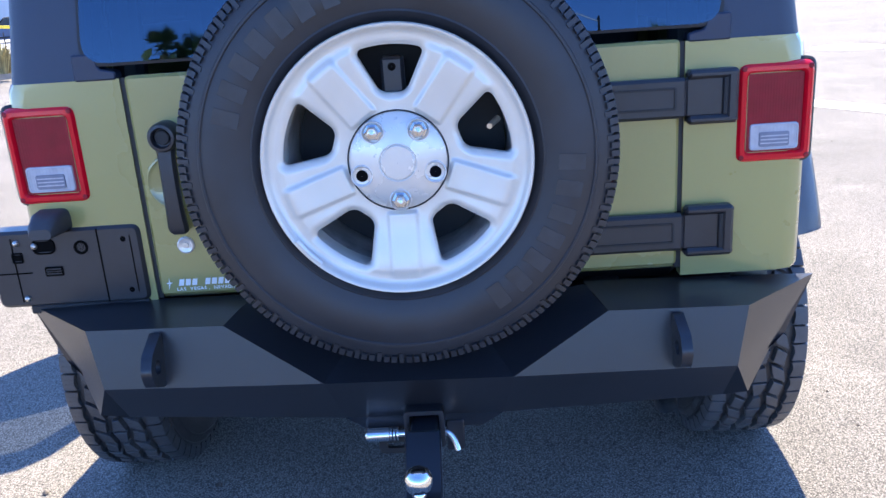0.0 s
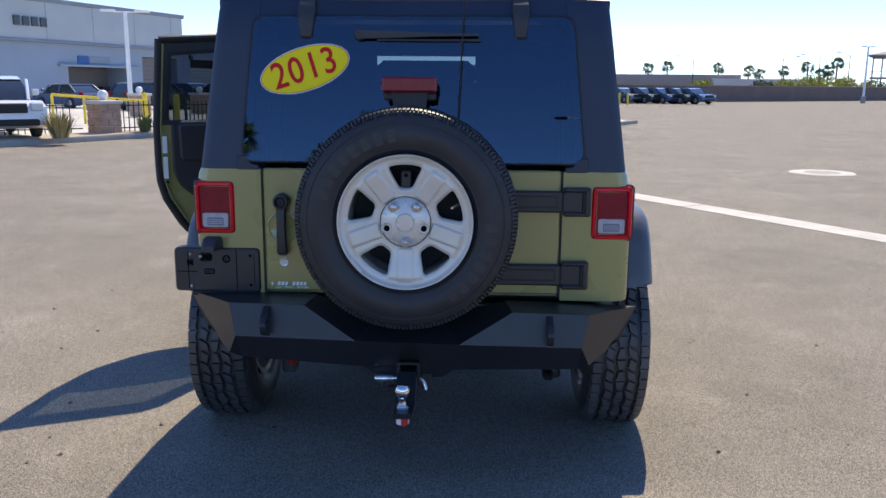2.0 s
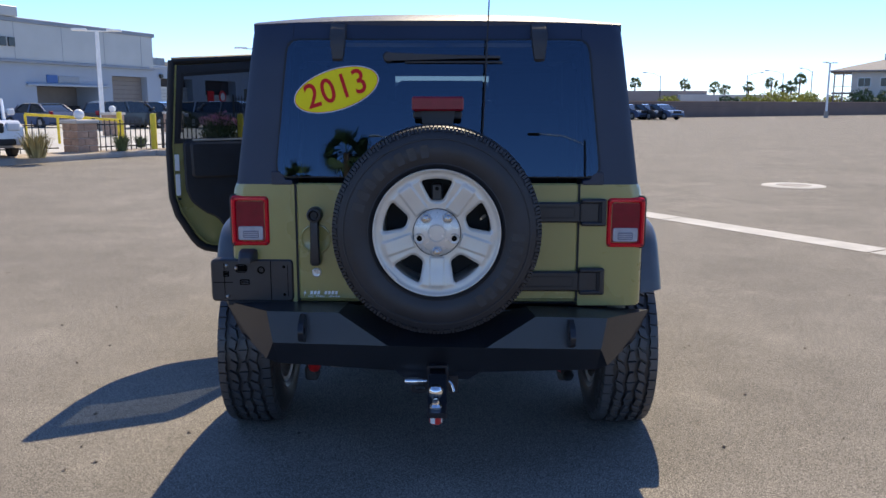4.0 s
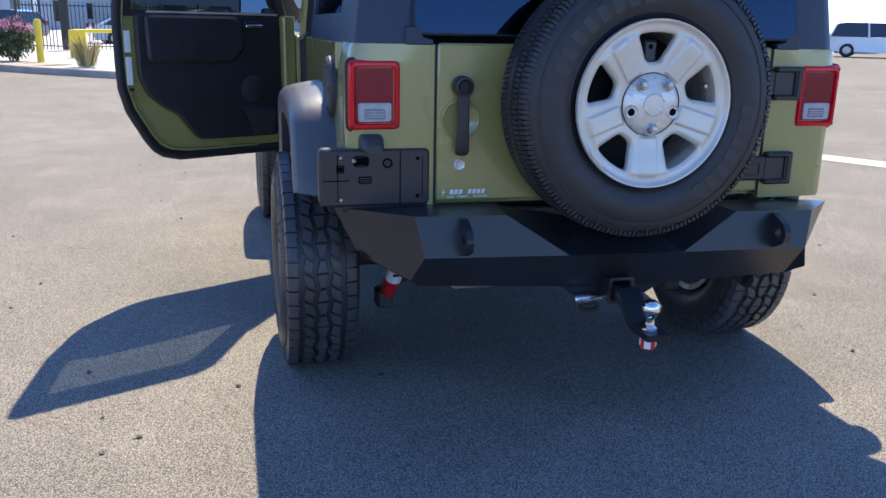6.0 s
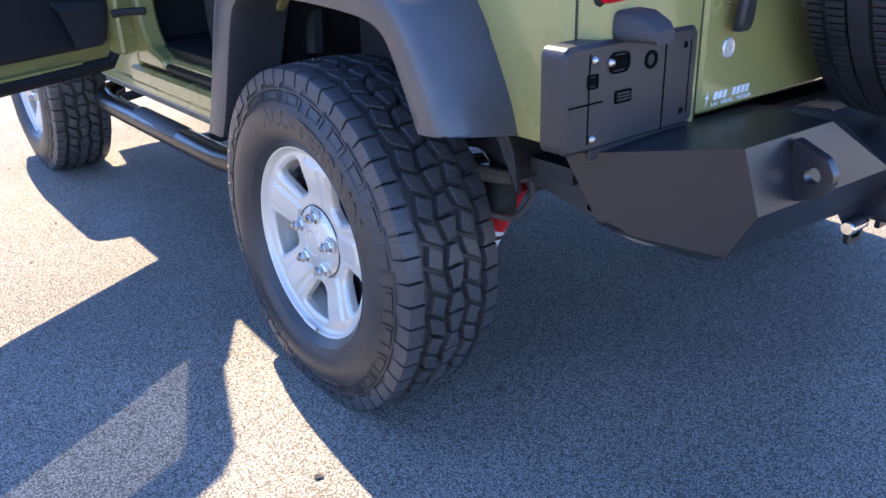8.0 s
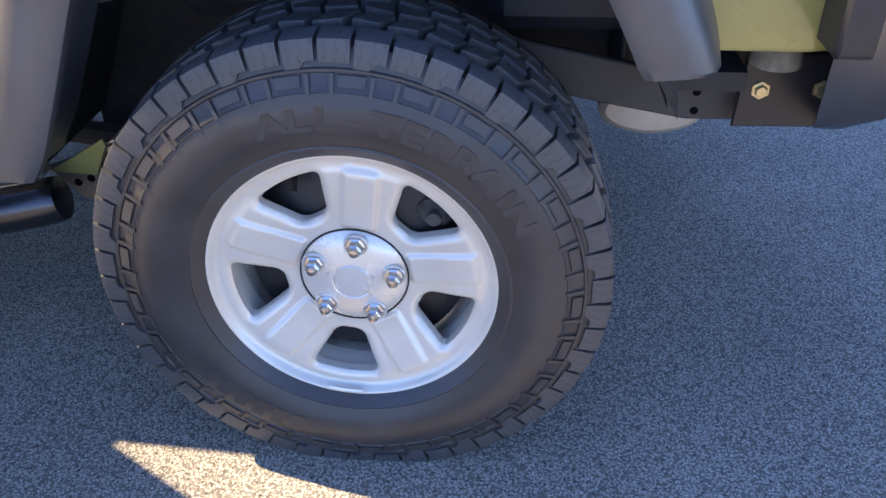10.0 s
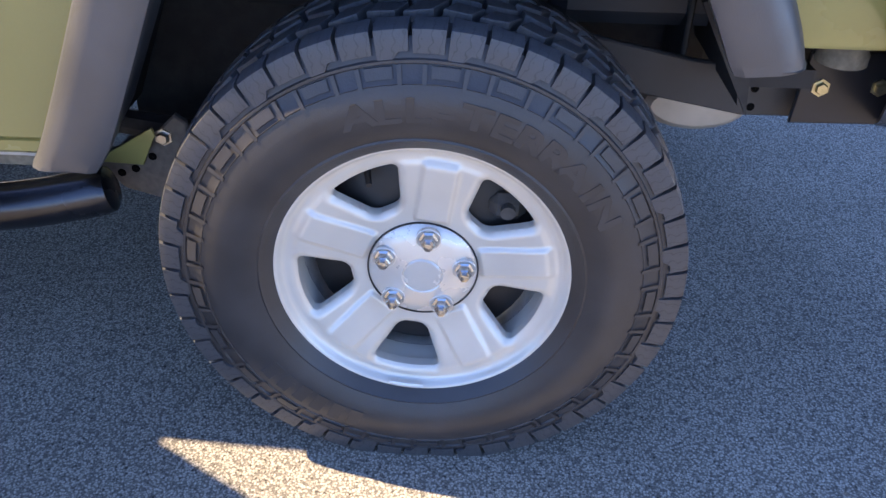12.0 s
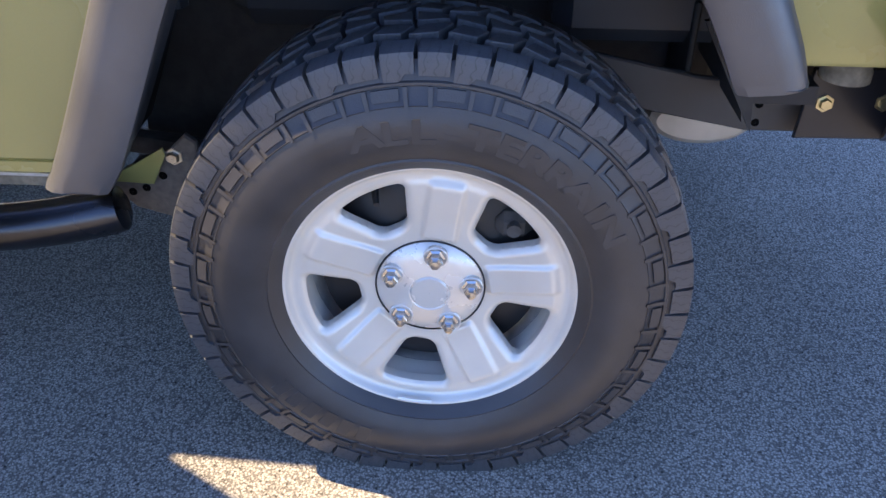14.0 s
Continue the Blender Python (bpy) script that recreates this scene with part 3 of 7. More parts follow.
g.lathe([(0.361, 0.017), (0.371, 0.0165), (0.371, -0.0165), (0.361, -0.017)], 120)
TREAD_S = g.mesh("tread", M_rubber2, 30)


def arc_letters(text, radius, size, z, centre_deg, step_deg, depth=0.0007):
    out = []
    for i, ch in enumerate(text):
        if ch == " ":
            continue
        vs, fs = text_geo(ch, size, depth, 0.0014)
        a = radians(centre_deg - (i - (len(text) - 1) / 2) * step_deg)
        m = Matrix.Translation((radius * math.cos(a), radius * math.sin(a), z)) @ Matrix.Rotation(a - math.pi / 2, 4, "Z") @ Matrix.Diagonal((1.45, 1, 1, 1))
        out.append(Geo().add(vs, fs, m).mesh("raised_letter", M_letter))
    return out


def arc_bars(radius, size, z, centre_deg, step_deg, n, material):
    """Unreadable lettering on a sidewall as raised bars."""
    out = []
    for i in range(n):
        a = radians(centre_deg - (i - (n - 1) / 2) * step_deg)
        m = Matrix.Translation((radius * math.cos(a), radius * math.sin(a), z)) @ Matrix.Rotation(a - math.pi / 2, 4, "Z")
        out.append(Geo().box((-size * 0.30, -size / 2, -0.001), (size * 0.30, size / 2, 0.0003), 0.0003, m).mesh("raised_bar", material))
    return out


RIM = rim_geo().mesh("rim", M_rim, 40)
BARREL = Geo().lathe([(0.190, LIP - 0.0755), (0.188, 0.0), (0.19, -0.10), (0.2125, -0.105)], 48).mesh("barrel", M_barrel)
CAP = Geo().lathe([(0.0005, HUBF + 0.018), (0.027, HUBF + 0.0175), (0.0295, HUBF + 0.0150), (0.0315, HUBF + 0.0165), (0.040, HUBF + 0.0145), (0.06, HUBF + 0.010), (0.076, HUBF + 0.004), (0.0815, HUBF - 0.001), (0.0825, HUBF - 0.012)], 64).mesh("hub_cap", M_cap)
CAP_GAP = Geo().lathe([(0.0815, HUBF - 0.003), (0.0822, HUBF + 0.0004), (0.0838, HUBF + 0.0004), (0.0845, HUBF - 0.003)], 64).mesh("cap_gap", M_dark)
HOLE = Geo().lathe([(0.0005, 0.0), (0.0092, 0.0), (0.0100, -0.002)], 20).mesh("lug_hole", M_void)
POCKET = Geo().lathe([(0.0185, -0.006), (0.0185, 0.0004), (0.0172, 0.0016), (0.0158, 0.0008), (0.0140, -0.0022), (0.0100, -0.0028), (0.0095, -0.0024), (0.0005, -0.0024)], 24).mesh("lug_pocket", M_cap)
NUT = Geo().lathe([(0.0145, 0.0), (0.0145, 0.004), (0.0112, 0.006), (0.0112, 0.017), (0.0095, 0.019), (0.007, 0.019), (0.0068, 0.025), (0.0005, 0.0265)], 6).mesh("lug_nut", M_brass, 20)
VALVE = Geo().tube([(0.176, 0.0, LIP - 0.06), (0.166, 0.0, LIP - 0.035), (0.160, 0.0, LIP - 0.018)], [0.006, 0.005, 0.0045], 10).mesh("valve_stem", M_steel)
VALVE_D = Geo().tube([(0.176, 0.0, LIP - 0.06), (0.168, 0.0, LIP - 0.040), (0.163, 0.0, LIP - 0.028)], [0.006, 0.005, 0.0045], 10).mesh("valve_stem", M_dark)
WEIGHT = Geo().lathe([(0.2075, LIP - 0.004), (0.2085, LIP + 0.001), (0.2120, LIP + 0.003), (0.2160, LIP + 0.002), (0.2165, LIP - 0.004)], 14, None, True, radians(-104), radians(-89)).mesh("balance_weight", M_cap)
LETTERS = arc_letters("ALL-TERRAIN", 0.285, 0.046, TYRE_W * 0.9990, 68.4, 7.6, 0.0006)
BARS_LOW = arc_bars(0.287, 0.034, TYRE_W * 0.9985, 232, 6.4, 6, M_rubber)
BARS_S1 = arc_bars(0.283, 0.044, 0.1125, 130, 9.0, 8, M_rubber3)
BARS_S2 = arc_bars(0.283, 0.044, 0.1125, -30, 9.0, 7, M_rubber3)


def wheel(parent, m, turn, tyre=TYRE, spare=False, name="wheel", label="", weight_turn=0.0, near=False):
    w = part(name, tyre, None, parent, label, m=m)
    seat_in = Matrix.Translation((0, 0, 0.0 if spare else -0.010))
    part("rim", RIM, None, w, "silver five-spoke steel wheel" if not spare else "silver five-spoke steel wheel, spare", m=seat_in @ Matrix.Rotation(turn, 4, "Z"))
    part("hub_cap", CAP, None, w, "satin silver centre cap", m=seat_in)
    part("cap_gap", CAP_GAP, None, w, m=seat_in)
    part("barrel", BARREL, None, w, "dirty inner wheel barrel", m=seat_in)
    for k in range(5):
        a = radians(90 + 72 * k) + turn
        c = Vector((0.0635 * math.cos(a), 0.0635 * math.sin(a), HUBF + 0.0095))
        part("lug_pocket", POCKET, None, w, m=seat_in @ Matrix.Translation(c + Vector((0, 0, 0.0030))))
        part("lug_hole", HOLE, None, w, m=seat_in @ Matrix.Translation(c + Vector((0, 0, 0.0030))))
        if spare and k in (1, 4):
            continue
        part("lug_nut", NUT, None, w, m=seat_in @ Matrix.Translation(c + Vector((0, 0, 0.0005))))
    part("valve_stem", VALVE if spare else VALVE_D, None, w, m=seat_in @ Matrix.Rotation(turn + radians(198 if spare else 126), 4, "Z"))
    part("balance_weight", WEIGHT, None, w, m=seat_in @ Matrix.Rotation(weight_turn, 4, "Z"))
    if not spare:
        if not near:
            tagged(part("tread", ALL_BLOCKS, None, w), "all-terrain tread blocks", kind="stuff")
        for every, odd, me in BLOCKS if near else []:
            for i in range(odd, PITCH, every):
                part(me.name.split(".")[0], me, None, w, m=Matrix.Rotation(i * TR.P, 4, "Z"))
        for me in LETTERS:
            part("raised_letter", me, None, w)
        for me in BARS_LOW:
            part("raised_bar", me, None, w)
        part("brake_drum", Geo().lathe([(0.0005, 0.058), (0.09, 0.058), (0.096, 0.046), (0.155, 0.040), (0.174, 0.030), (0.176, -0.012), (0.11, -0.03), (0.0005, -0.03)], 40), M_drum, w)
        g = Geo().box((0.095, 0.075, -0.01), (0.150, 0.118, 0.056), 0.012)
        g.tube([(0.122, 0.098, 0.05), (0.122, 0.098, 0.068)], 0.011, 10)
        part("brake_caliper", g, M_under, w)
    else:
        br = part("carrier_bracket", Geo().box((-0.019, 0.085, 0.02), (0.019, 0.166, 0.062), 0.005), M_bump, w, "dark steel carrier bracket")
        part("bracket_hole", Geo().lathe([(0.0005, 0.0), (0.0065, 0.0), (0.007, -0.002)], 14, Matrix.Translation((0, 0.150, 0.0632))), M_void, br)
        tagged(part("tread", TREAD_S, None, w), "worn road tread ribs", kind="stuff")
        for me in BARS_S1 + BARS_S2:
            part("raised_bar", me, None, w)
    return w


# ---- the vehicle ----
car = thing("suv", "olive green two-door off-road SUV with black hardtop, open driver's door", "car")
L_WHEEL = Matrix(((0, 0, -1, 0), (-1, 0, 0, 0), (0, 1, 0, 0), (0, 0, 0, 1)))
R_WHEEL = Matrix(((0, 0, 1, 0), (1, 0, 0, 0), (0, 1, 0, 0), (0, 0, 0, 1)))
B_WHEEL = Matrix(((1, 0, 0, 0), (0, 0, -1, 0), (0, 1, 0, 0), (0, 0, 0, 1)))
REAR_Y, FRONT_Y, HUB_Z, HUB_X = 0.682, 3.11, 0.370, 0.827
wheel(car, Matrix.Translation((-HUB_X, REAR_Y, HUB_Z)) @ L_WHEEL, radians(-8), label="rear wheel with all-terrain tyre", near=True)
wheel(car, Matrix.Translation((HUB_X, REAR_Y, HUB_Z)) @ R_WHEEL, radians(20), label="rear wheel with all-terrain tyre")
wheel(car, Matrix.Translation((-HUB_X, FRONT_Y, HUB_Z)) @ L_WHEEL, radians(31), label="front wheel with all-terrain tyre")
wheel(car, Matrix.Translation((HUB_X, FRONT_Y, HUB_Z)) @ R_WHEEL, radians(50), label="front wheel with all-terrain tyre")
SPARE_Z = 1.009
wheel(car, Matrix.Translation((0, -0.162, SPARE_Z)) @ B_WHEEL, radians(180), TYRE_S, True, "spare_wheel", "spare wheel with dark road tyre on the tailgate", weight_turn=radians(-42))

# body shell: tub corners, sides, rockers, cowl, bonnet
ZB, ZT = 0.700, 1.152
for sg in (-1, 1):
    plan = [(sg * 0.536, 0.0), (sg * 0.735, 0.0), (sg * 0.765, 0.008), (sg * 0.779, 0.024), (sg * 0.785, 0.05), (sg * 0.785, 0.24), (sg * 0.755, 0.24), (sg * 0.755, 0.05), (sg * 0.73, 0.03), (sg * 0.536, 0.03)]
    rows = []
    for z, k in ((ZB - 0.012, 0.994), (ZB - 0.004, 1.0), (0.9, 1.0), (1.08, 0.992), (1.135, 0.982), (ZT, 0.972)):
        rows.append([(x * k if abs(x) > 0.6 else x, y, z) for x, y in plan])
    corner = part("corner_panel", Geo().loft(rows, closed=True, ends=True), M_paint, car, "olive green rear corner panel")
    part("body_seam", Geo().box((sg * 0.785, 0.0435, ZB + 0.02), (sg * 0.7862, 0.0465, 1.05)), M_dark, corner)
    side = [(0.24, ZB + 0.002), (0.25, 0.715), (0.305, 0.84), (0.40, 0.925), (0.92, 0.90), (1.05, 0.80), (1.18, 0.52), (1.21, 0.50), (1.46, 0.50), (1.475, 0.552), (1.33, 0.765), (1.256, 0.92), (1.25, 1.15), (0.24, 1.15)]
    part("side_panel", Geo().prism(side, "x", sg * 0.755, sg * 0.783, 0.004), M_paint, car, "olive green body side panel")
    rocker = part("rocker_panel", Geo().box((sg * 0.69, 1.463, 0.495), (sg * 0.785, 2.16, 0.556), 0.012), M_paint, car, "olive green rocker panel under the door")
    part("sill_seal", Geo().box((sg * 0.70, 1.50, 0.556), (sg * 0.757, 2.06, 0.585), 0.008), M_dark, rocker)
    part("door_sill", Geo().box((sg * 0.64, 1.40, 0.560), (sg * 0.742, 2.06, 0.602), 0.01), M_paint, rocker, "scuffed olive door sill")
    part("sill_return", Geo().box((sg * 0.715, 1.235, 0.466), (sg * 0.770, 2.60, 0.496), 0.006), M_paint, rocker)
    part("sill_flange", Geo().box((sg * 0.715, 1.235, 0.456), (sg * 0.758, 2.60, 0.465), 0.002), M_gutter, rocker, "pale dusty sill flange")
    part("pinch_weld", Geo().box((sg * 0.715, 1.235, 0.432), (sg * 0.748, 2.60, 0.455), 0.003), M_sill, rocker, "dusty brown pinch weld seam")
    cowl = [(2.10, 0.56), (2.14, 0.50), (2.62, 0.50), (2.80, 0.80), (3.40, 0.82), (3.62, 0.72), (3.66, 0.95), (3.60, 1.06), (2.35, 1.13), (2.12, 1.14)]
    part("cowl_side", Geo().prism(cowl, "x", sg * 0.735, sg * 0.770, 0.006), M_paint, car)
    part("windscreen_pillar", Geo().tube([(sg * 0.708, 2.13, 1.12), (sg * 0.680, 2.02, 1.45), (sg * 0.655, 1.92, 1.72)], 0.040, 8), M_paint, car)
    post = rounded([(2.13, 0.562), (2.13, 1.14), (2.065, 1.14), (2.055, 0.86), (2.035, 0.70), (1.985, 0.628), (1.88, 0.598), (1.88, 0.562)], 0.03, 4)
    part("door_post", Geo().prism(post, "x", sg * 0.70, sg * 0.765, 0.01), M_paint, car, "olive front door post curving into the sill")
    part("door_post", Geo().prism([(1.235, 1.15), (1.24, 0.92), (1.315, 0.76), (1.47, 0.545), (1.53, 0.548), (1.36, 0.785), (1.288, 0.93), (1.283, 1.15)], "x", sg * 0.70, sg * 0.7545, 0.008), M_paint, car, "olive rear door post")
    part("front_fender", Geo().loft([[(sg * 0.55, 2.45, 1.14), (sg * 0.74, 2.45, 1.10), (sg * 0.76, 2.45, 0.9)], [(sg * 0.55, 3.1, 1.12), (sg * 0.72, 3.1, 1.06), (sg * 0.74, 3.1, 0.9)], [(sg * 0.5, 3.66, 1.03), (sg * 0.66, 3.62, 0.98), (sg * 0.68, 3.62, 0.8)]]), M_paint, car)
part("cowl_top", Geo().box((-0.73, 2.15, 1.02), (0.73, 2.5, 1.145), 0.02), M_paint, car)
part("bonnet", Geo().loft([[(-0.55, 2.45, 1.14), (-0.3, 2.45, 1.165), (0.3, 2.45, 1.165), (0.55, 2.45, 1.14)], [(-0.55, 3.1, 1.12), (-0.3, 3.1, 1.15), (0.3, 3.1, 1.15), (0.55, 3.1, 1.12)], [(-0.5, 3.66, 1.03), (-0.3, 3.68, 1.06), (0.3, 3.68, 1.06), (0.5, 3.66, 1.03)], [(-0.5, 3.68, 0.7), (-0.3, 3.7, 0.7), (0.3, 3.7, 0.7), (0.5, 3.68, 0.7)]]), M_paint, car, "olive green bonnet and grille")
part("rear_sill", Geo().box((-0.75, 0.034, ZB - 0.006), (0.75, 0.10, ZB + 0.012), 0.004), M_paint, car)
# black inside of the tub: floor, back, firewall, arches
part("floor_pan", Geo().prism([(-0.715, 0.105), (0.715, 0.105), (0.715, 0.21), (0.445, 0.21), (0.445, 1.262), (0.715, 1.262), (0.715, 2.6), (-0.715, 2.6), (-0.715, 1.262), (-0.445, 1.262), (-0.445, 0.21), (-0.715, 0.21)], "z", 0.60, 0.63), M_dark, car, "black floor pan")
part("tailgate_lining", Geo().box((-0.73, 0.036, 0.715), (0.73, 0.06, 1.13)), M_dark, car)
part("firewall", Geo().box((-0.70, 2.17, 0.63), (0.70, 2.30, 1.1)), M_dark, car)
for sg in (-1, 1):
    g = Geo().loft([[(sg * x, y, z) for x in (0.752, 0.45)] for y, z in ((0.222, 0.585), (0.245, 0.70), (0.28, 0.82), (0.42, 0.93), (0.95, 0.935), (1.10, 0.80), (1.20, 0.56), (1.255, 0.43))])
    g.add([(sg * 0.45, y, z) for y, z in ((0.20, 0.5), (0.70, 0.5), (0.72, 0.34), (1.27, 0.34), (1.255, 0.97), (0.20, 0.97))], [(0, 1, 2, 3, 4, 5)])
    g.prism([(0.303, 0.738), (0.265, 0.745), (0.214, 0.640), (0.205, 0.568), (0.250, 0.645)], "x", sg * 0.742, sg * 0.752)
    part("wheel_arch_liner", g, M_liner, car, "black wheel arch liner")

# tailgate
GX = 0.527
gate = Geo()
gate.prism(rounded([(-GX, ZB + 0.010), (GX, ZB + 0.010), (GX, ZT + 0.004), (-GX, ZT + 0.004)], 0.012), "y", -0.004, 0.03, 0.006)
tailgate = part("tailgate", gate, M_paint, car, "olive green tailgate carrying the spare wheel")
for x in (-0.5315, 0.5315):
    part("seam_seal", Geo().box((x - 0.006, 0.004, ZB + 0.004), (x + 0.006, 0.028, ZT)), M_dark, tailgate)
# recess cup behind the handle
part("handle_cup", Geo().lathe([(0.058, 0.0), (0.056, 0.004), (0.053, 0.0045), (0.050, 0.003), (0.046, 0.0008), (0.0005, 0.0004)], 44, Matrix.Translation((-0.459, -0.0045, 0.946)) @ Matrix.Rotation(math.pi / 2, 4, "X")), M_paint, tailgate, "round olive finger recess")
g = Geo()
g.lathe([(0.0005, 0.030), (0.016, 0.030), (0.018, 0.040), (0.020, 0.043), (0.025, 0.042), (0.028, 0.036), (0.029, 0.02), (0.029, 0.0)], 32, Matrix.Translation((-0.459, -0.004, 1.040)) @ Matrix.Rotation(math.pi / 2, 4, "X"))
rows = []
for z, w, y in ((1.030, 0.019, -0.034), (1.000, 0.0165, -0.038), (0.950, 0.0160, -0.040), (0.895, 0.0175, -0.039), (0.862, 0.0195, -0.036), (0.852, 0.0180, -0.033), (0.847, 0.0130, -0.030)):
    rows.append([(-0.459 + x * w, y + d, z) for x, d in ((-1, 0.010), (-1, 0.003), (-0.72, -0.003), (0.72, -0.003), (1, 0.003), (1, 0.010), (0.7, 0.016), (-0.7, 0.016))])
g.loft(rows, closed=True, ends=True)
part("handle", g, M_hinge, tailgate, "black pull handle")
part("handle_button", Geo().lathe([(0.0005, 0.006), (0.0125, 0.006), (0.0145, 0.004), (0.015, 0)], 24, Matrix.Translation((-0.459, -0.034, 1.040)) @ Matrix.Rotation(math.pi / 2, 4, "X")), M_dark, tailgate)
lock = Geo().lathe([(0.0005, 0.004), (0.006, 0.004), (0.0065, 0.002), (0.0145, 0.004), (0.0175, 0.002), (0.018, 0.0)], 24, Matrix.Translation((-0.459, -0.005, 0.8165)) @ Matrix.Rotation(math.pi / 2, 4, "X"))
part("lock_cylinder", lock, M_cap, tailgate, "round satin lock cylinder")
# hinges
for zc in (1.049, 0.786):
    g = Geo()
    g.box((0.18, -0.026, zc - 0.038), (0.535, -0.004, zc + 0.038), 0.006)
    g.box((0.533, -0.022, zc - 0.037), (0.606, -0.004, zc + 0.037), 0.004)
    for z0 in (-0.051, 0.034):
        g.box((0.536, -0.030, zc + z0), (0.632, 0.0, zc + z0 + 0.017), 0.006)
    g.box((0.608, -0.0295, zc - 0.046), (0.6315, 0.0, zc + 0.046), 0.006)
    h = part("hinge", g, M_hinge, tailgate, "heavy black tailgate hinge")
    g = Geo()
    ring_panel(g, rounded([(0.30, zc - 0.021), (0.515, zc - 0.021), (0.515, zc + 0.021), (0.30, zc + 0.021)], 0.004), rounded([(0.304, zc - 0.017), (0.511, zc - 0.017), (0.511, zc + 0.017), (0.304, zc + 0.017)], 0.003), "y", -0.0285, -0.025)
    part("hinge_inlay", g, M_dark, h)
    part("hinge_pin", Geo().tube([(0.607, -0.022, zc - 0.034), (0.607, -0.022, zc + 0.034)], 0.006, 10), M_dark, h)
# spare carrier
g = Geo()
g.box((-0.10, -0.075, 0.90), (0.10, -0.004, 1.12), 0.02)
g.box((-0.035, -0.09, 1.10), (0.035, -0.055, 1.36), 0.008)
g.lathe([(0.075, 0.0), (0.075, 0.12), (0.0005, 0.12)], 24, Matrix.Translation((0, -0.05, SPARE_Z)) @ Matrix.Rotation(math.pi / 2, 4, "X"))
g.lathe([(0.0005, 0.060), (0.186, 0.060), (0.186, 0.052)], 40, Matrix.Translation((0, -0.05, SPARE_Z)) @ Matrix.Rotation(math.pi / 2, 4, "X"))
part("spare_carrier", g, M_dark, tailgate, "black steel spare wheel carrier")
# dealer decal: a bar for the name, a smaller bar below, a small star
for i in range(8):
    if i != 3:
        x = -0.487 + i * 0.0135
        part("decal_bar", Geo().prism([(x, 0.7305), (x + 0.010, 0.7305), (x + 0.013, 0.7440), (x + 0.003, 0.7440)], "y", -0.0052, -0.0042), M_white, tailgate, "white dealer decal bar")
for i, ch in enumerate("LAS VEGAS, NEVADA"):
    if ch != " ":
        vs, fs = text_geo(ch, 0.0098, 0.0004, 0.0002)
        part("decal_letter", Geo().add(vs, fs, Matrix.Translation((-0.490 + i * 0.0071, -0.0050, 0.7230)) @ Matrix.Rotation(math.pi / 2, 4, "X")), M_white, tailgate)
part("decal_star", Geo().prism([(-0.509, 0.722), (-0.507, 0.735), (-0.512, 0.737), (-0.507, 0.739), (-0.5055, 0.747), (-0.504, 0.739), (-0.499, 0.737), (-0.504, 0.735)], "y", -0.0052, -0.0042), M_white, tailgate, "small white star decal")


def ribbed(x0, x1, z0, z1, y, n, upright):
    """A lens with rounded ribs running up or across."""
    g, rows = Geo(), []
    for i in range(4 * n + 1):
        u = i / (4 * n)
        d = y - 0.0006 * math.sin(u * n * math.pi) ** 2
        if upright:
            rows.append([(x0 + (x1 - x0) * u, d, z0), (x0 + (x1 - x0) * u, d, z1)])
        else:
            rows.append([(x0, d, z0 + (z1 - z0) * u), (x1, d, z0 + (z1 - z0) * u)])
    return g.loft(rows)


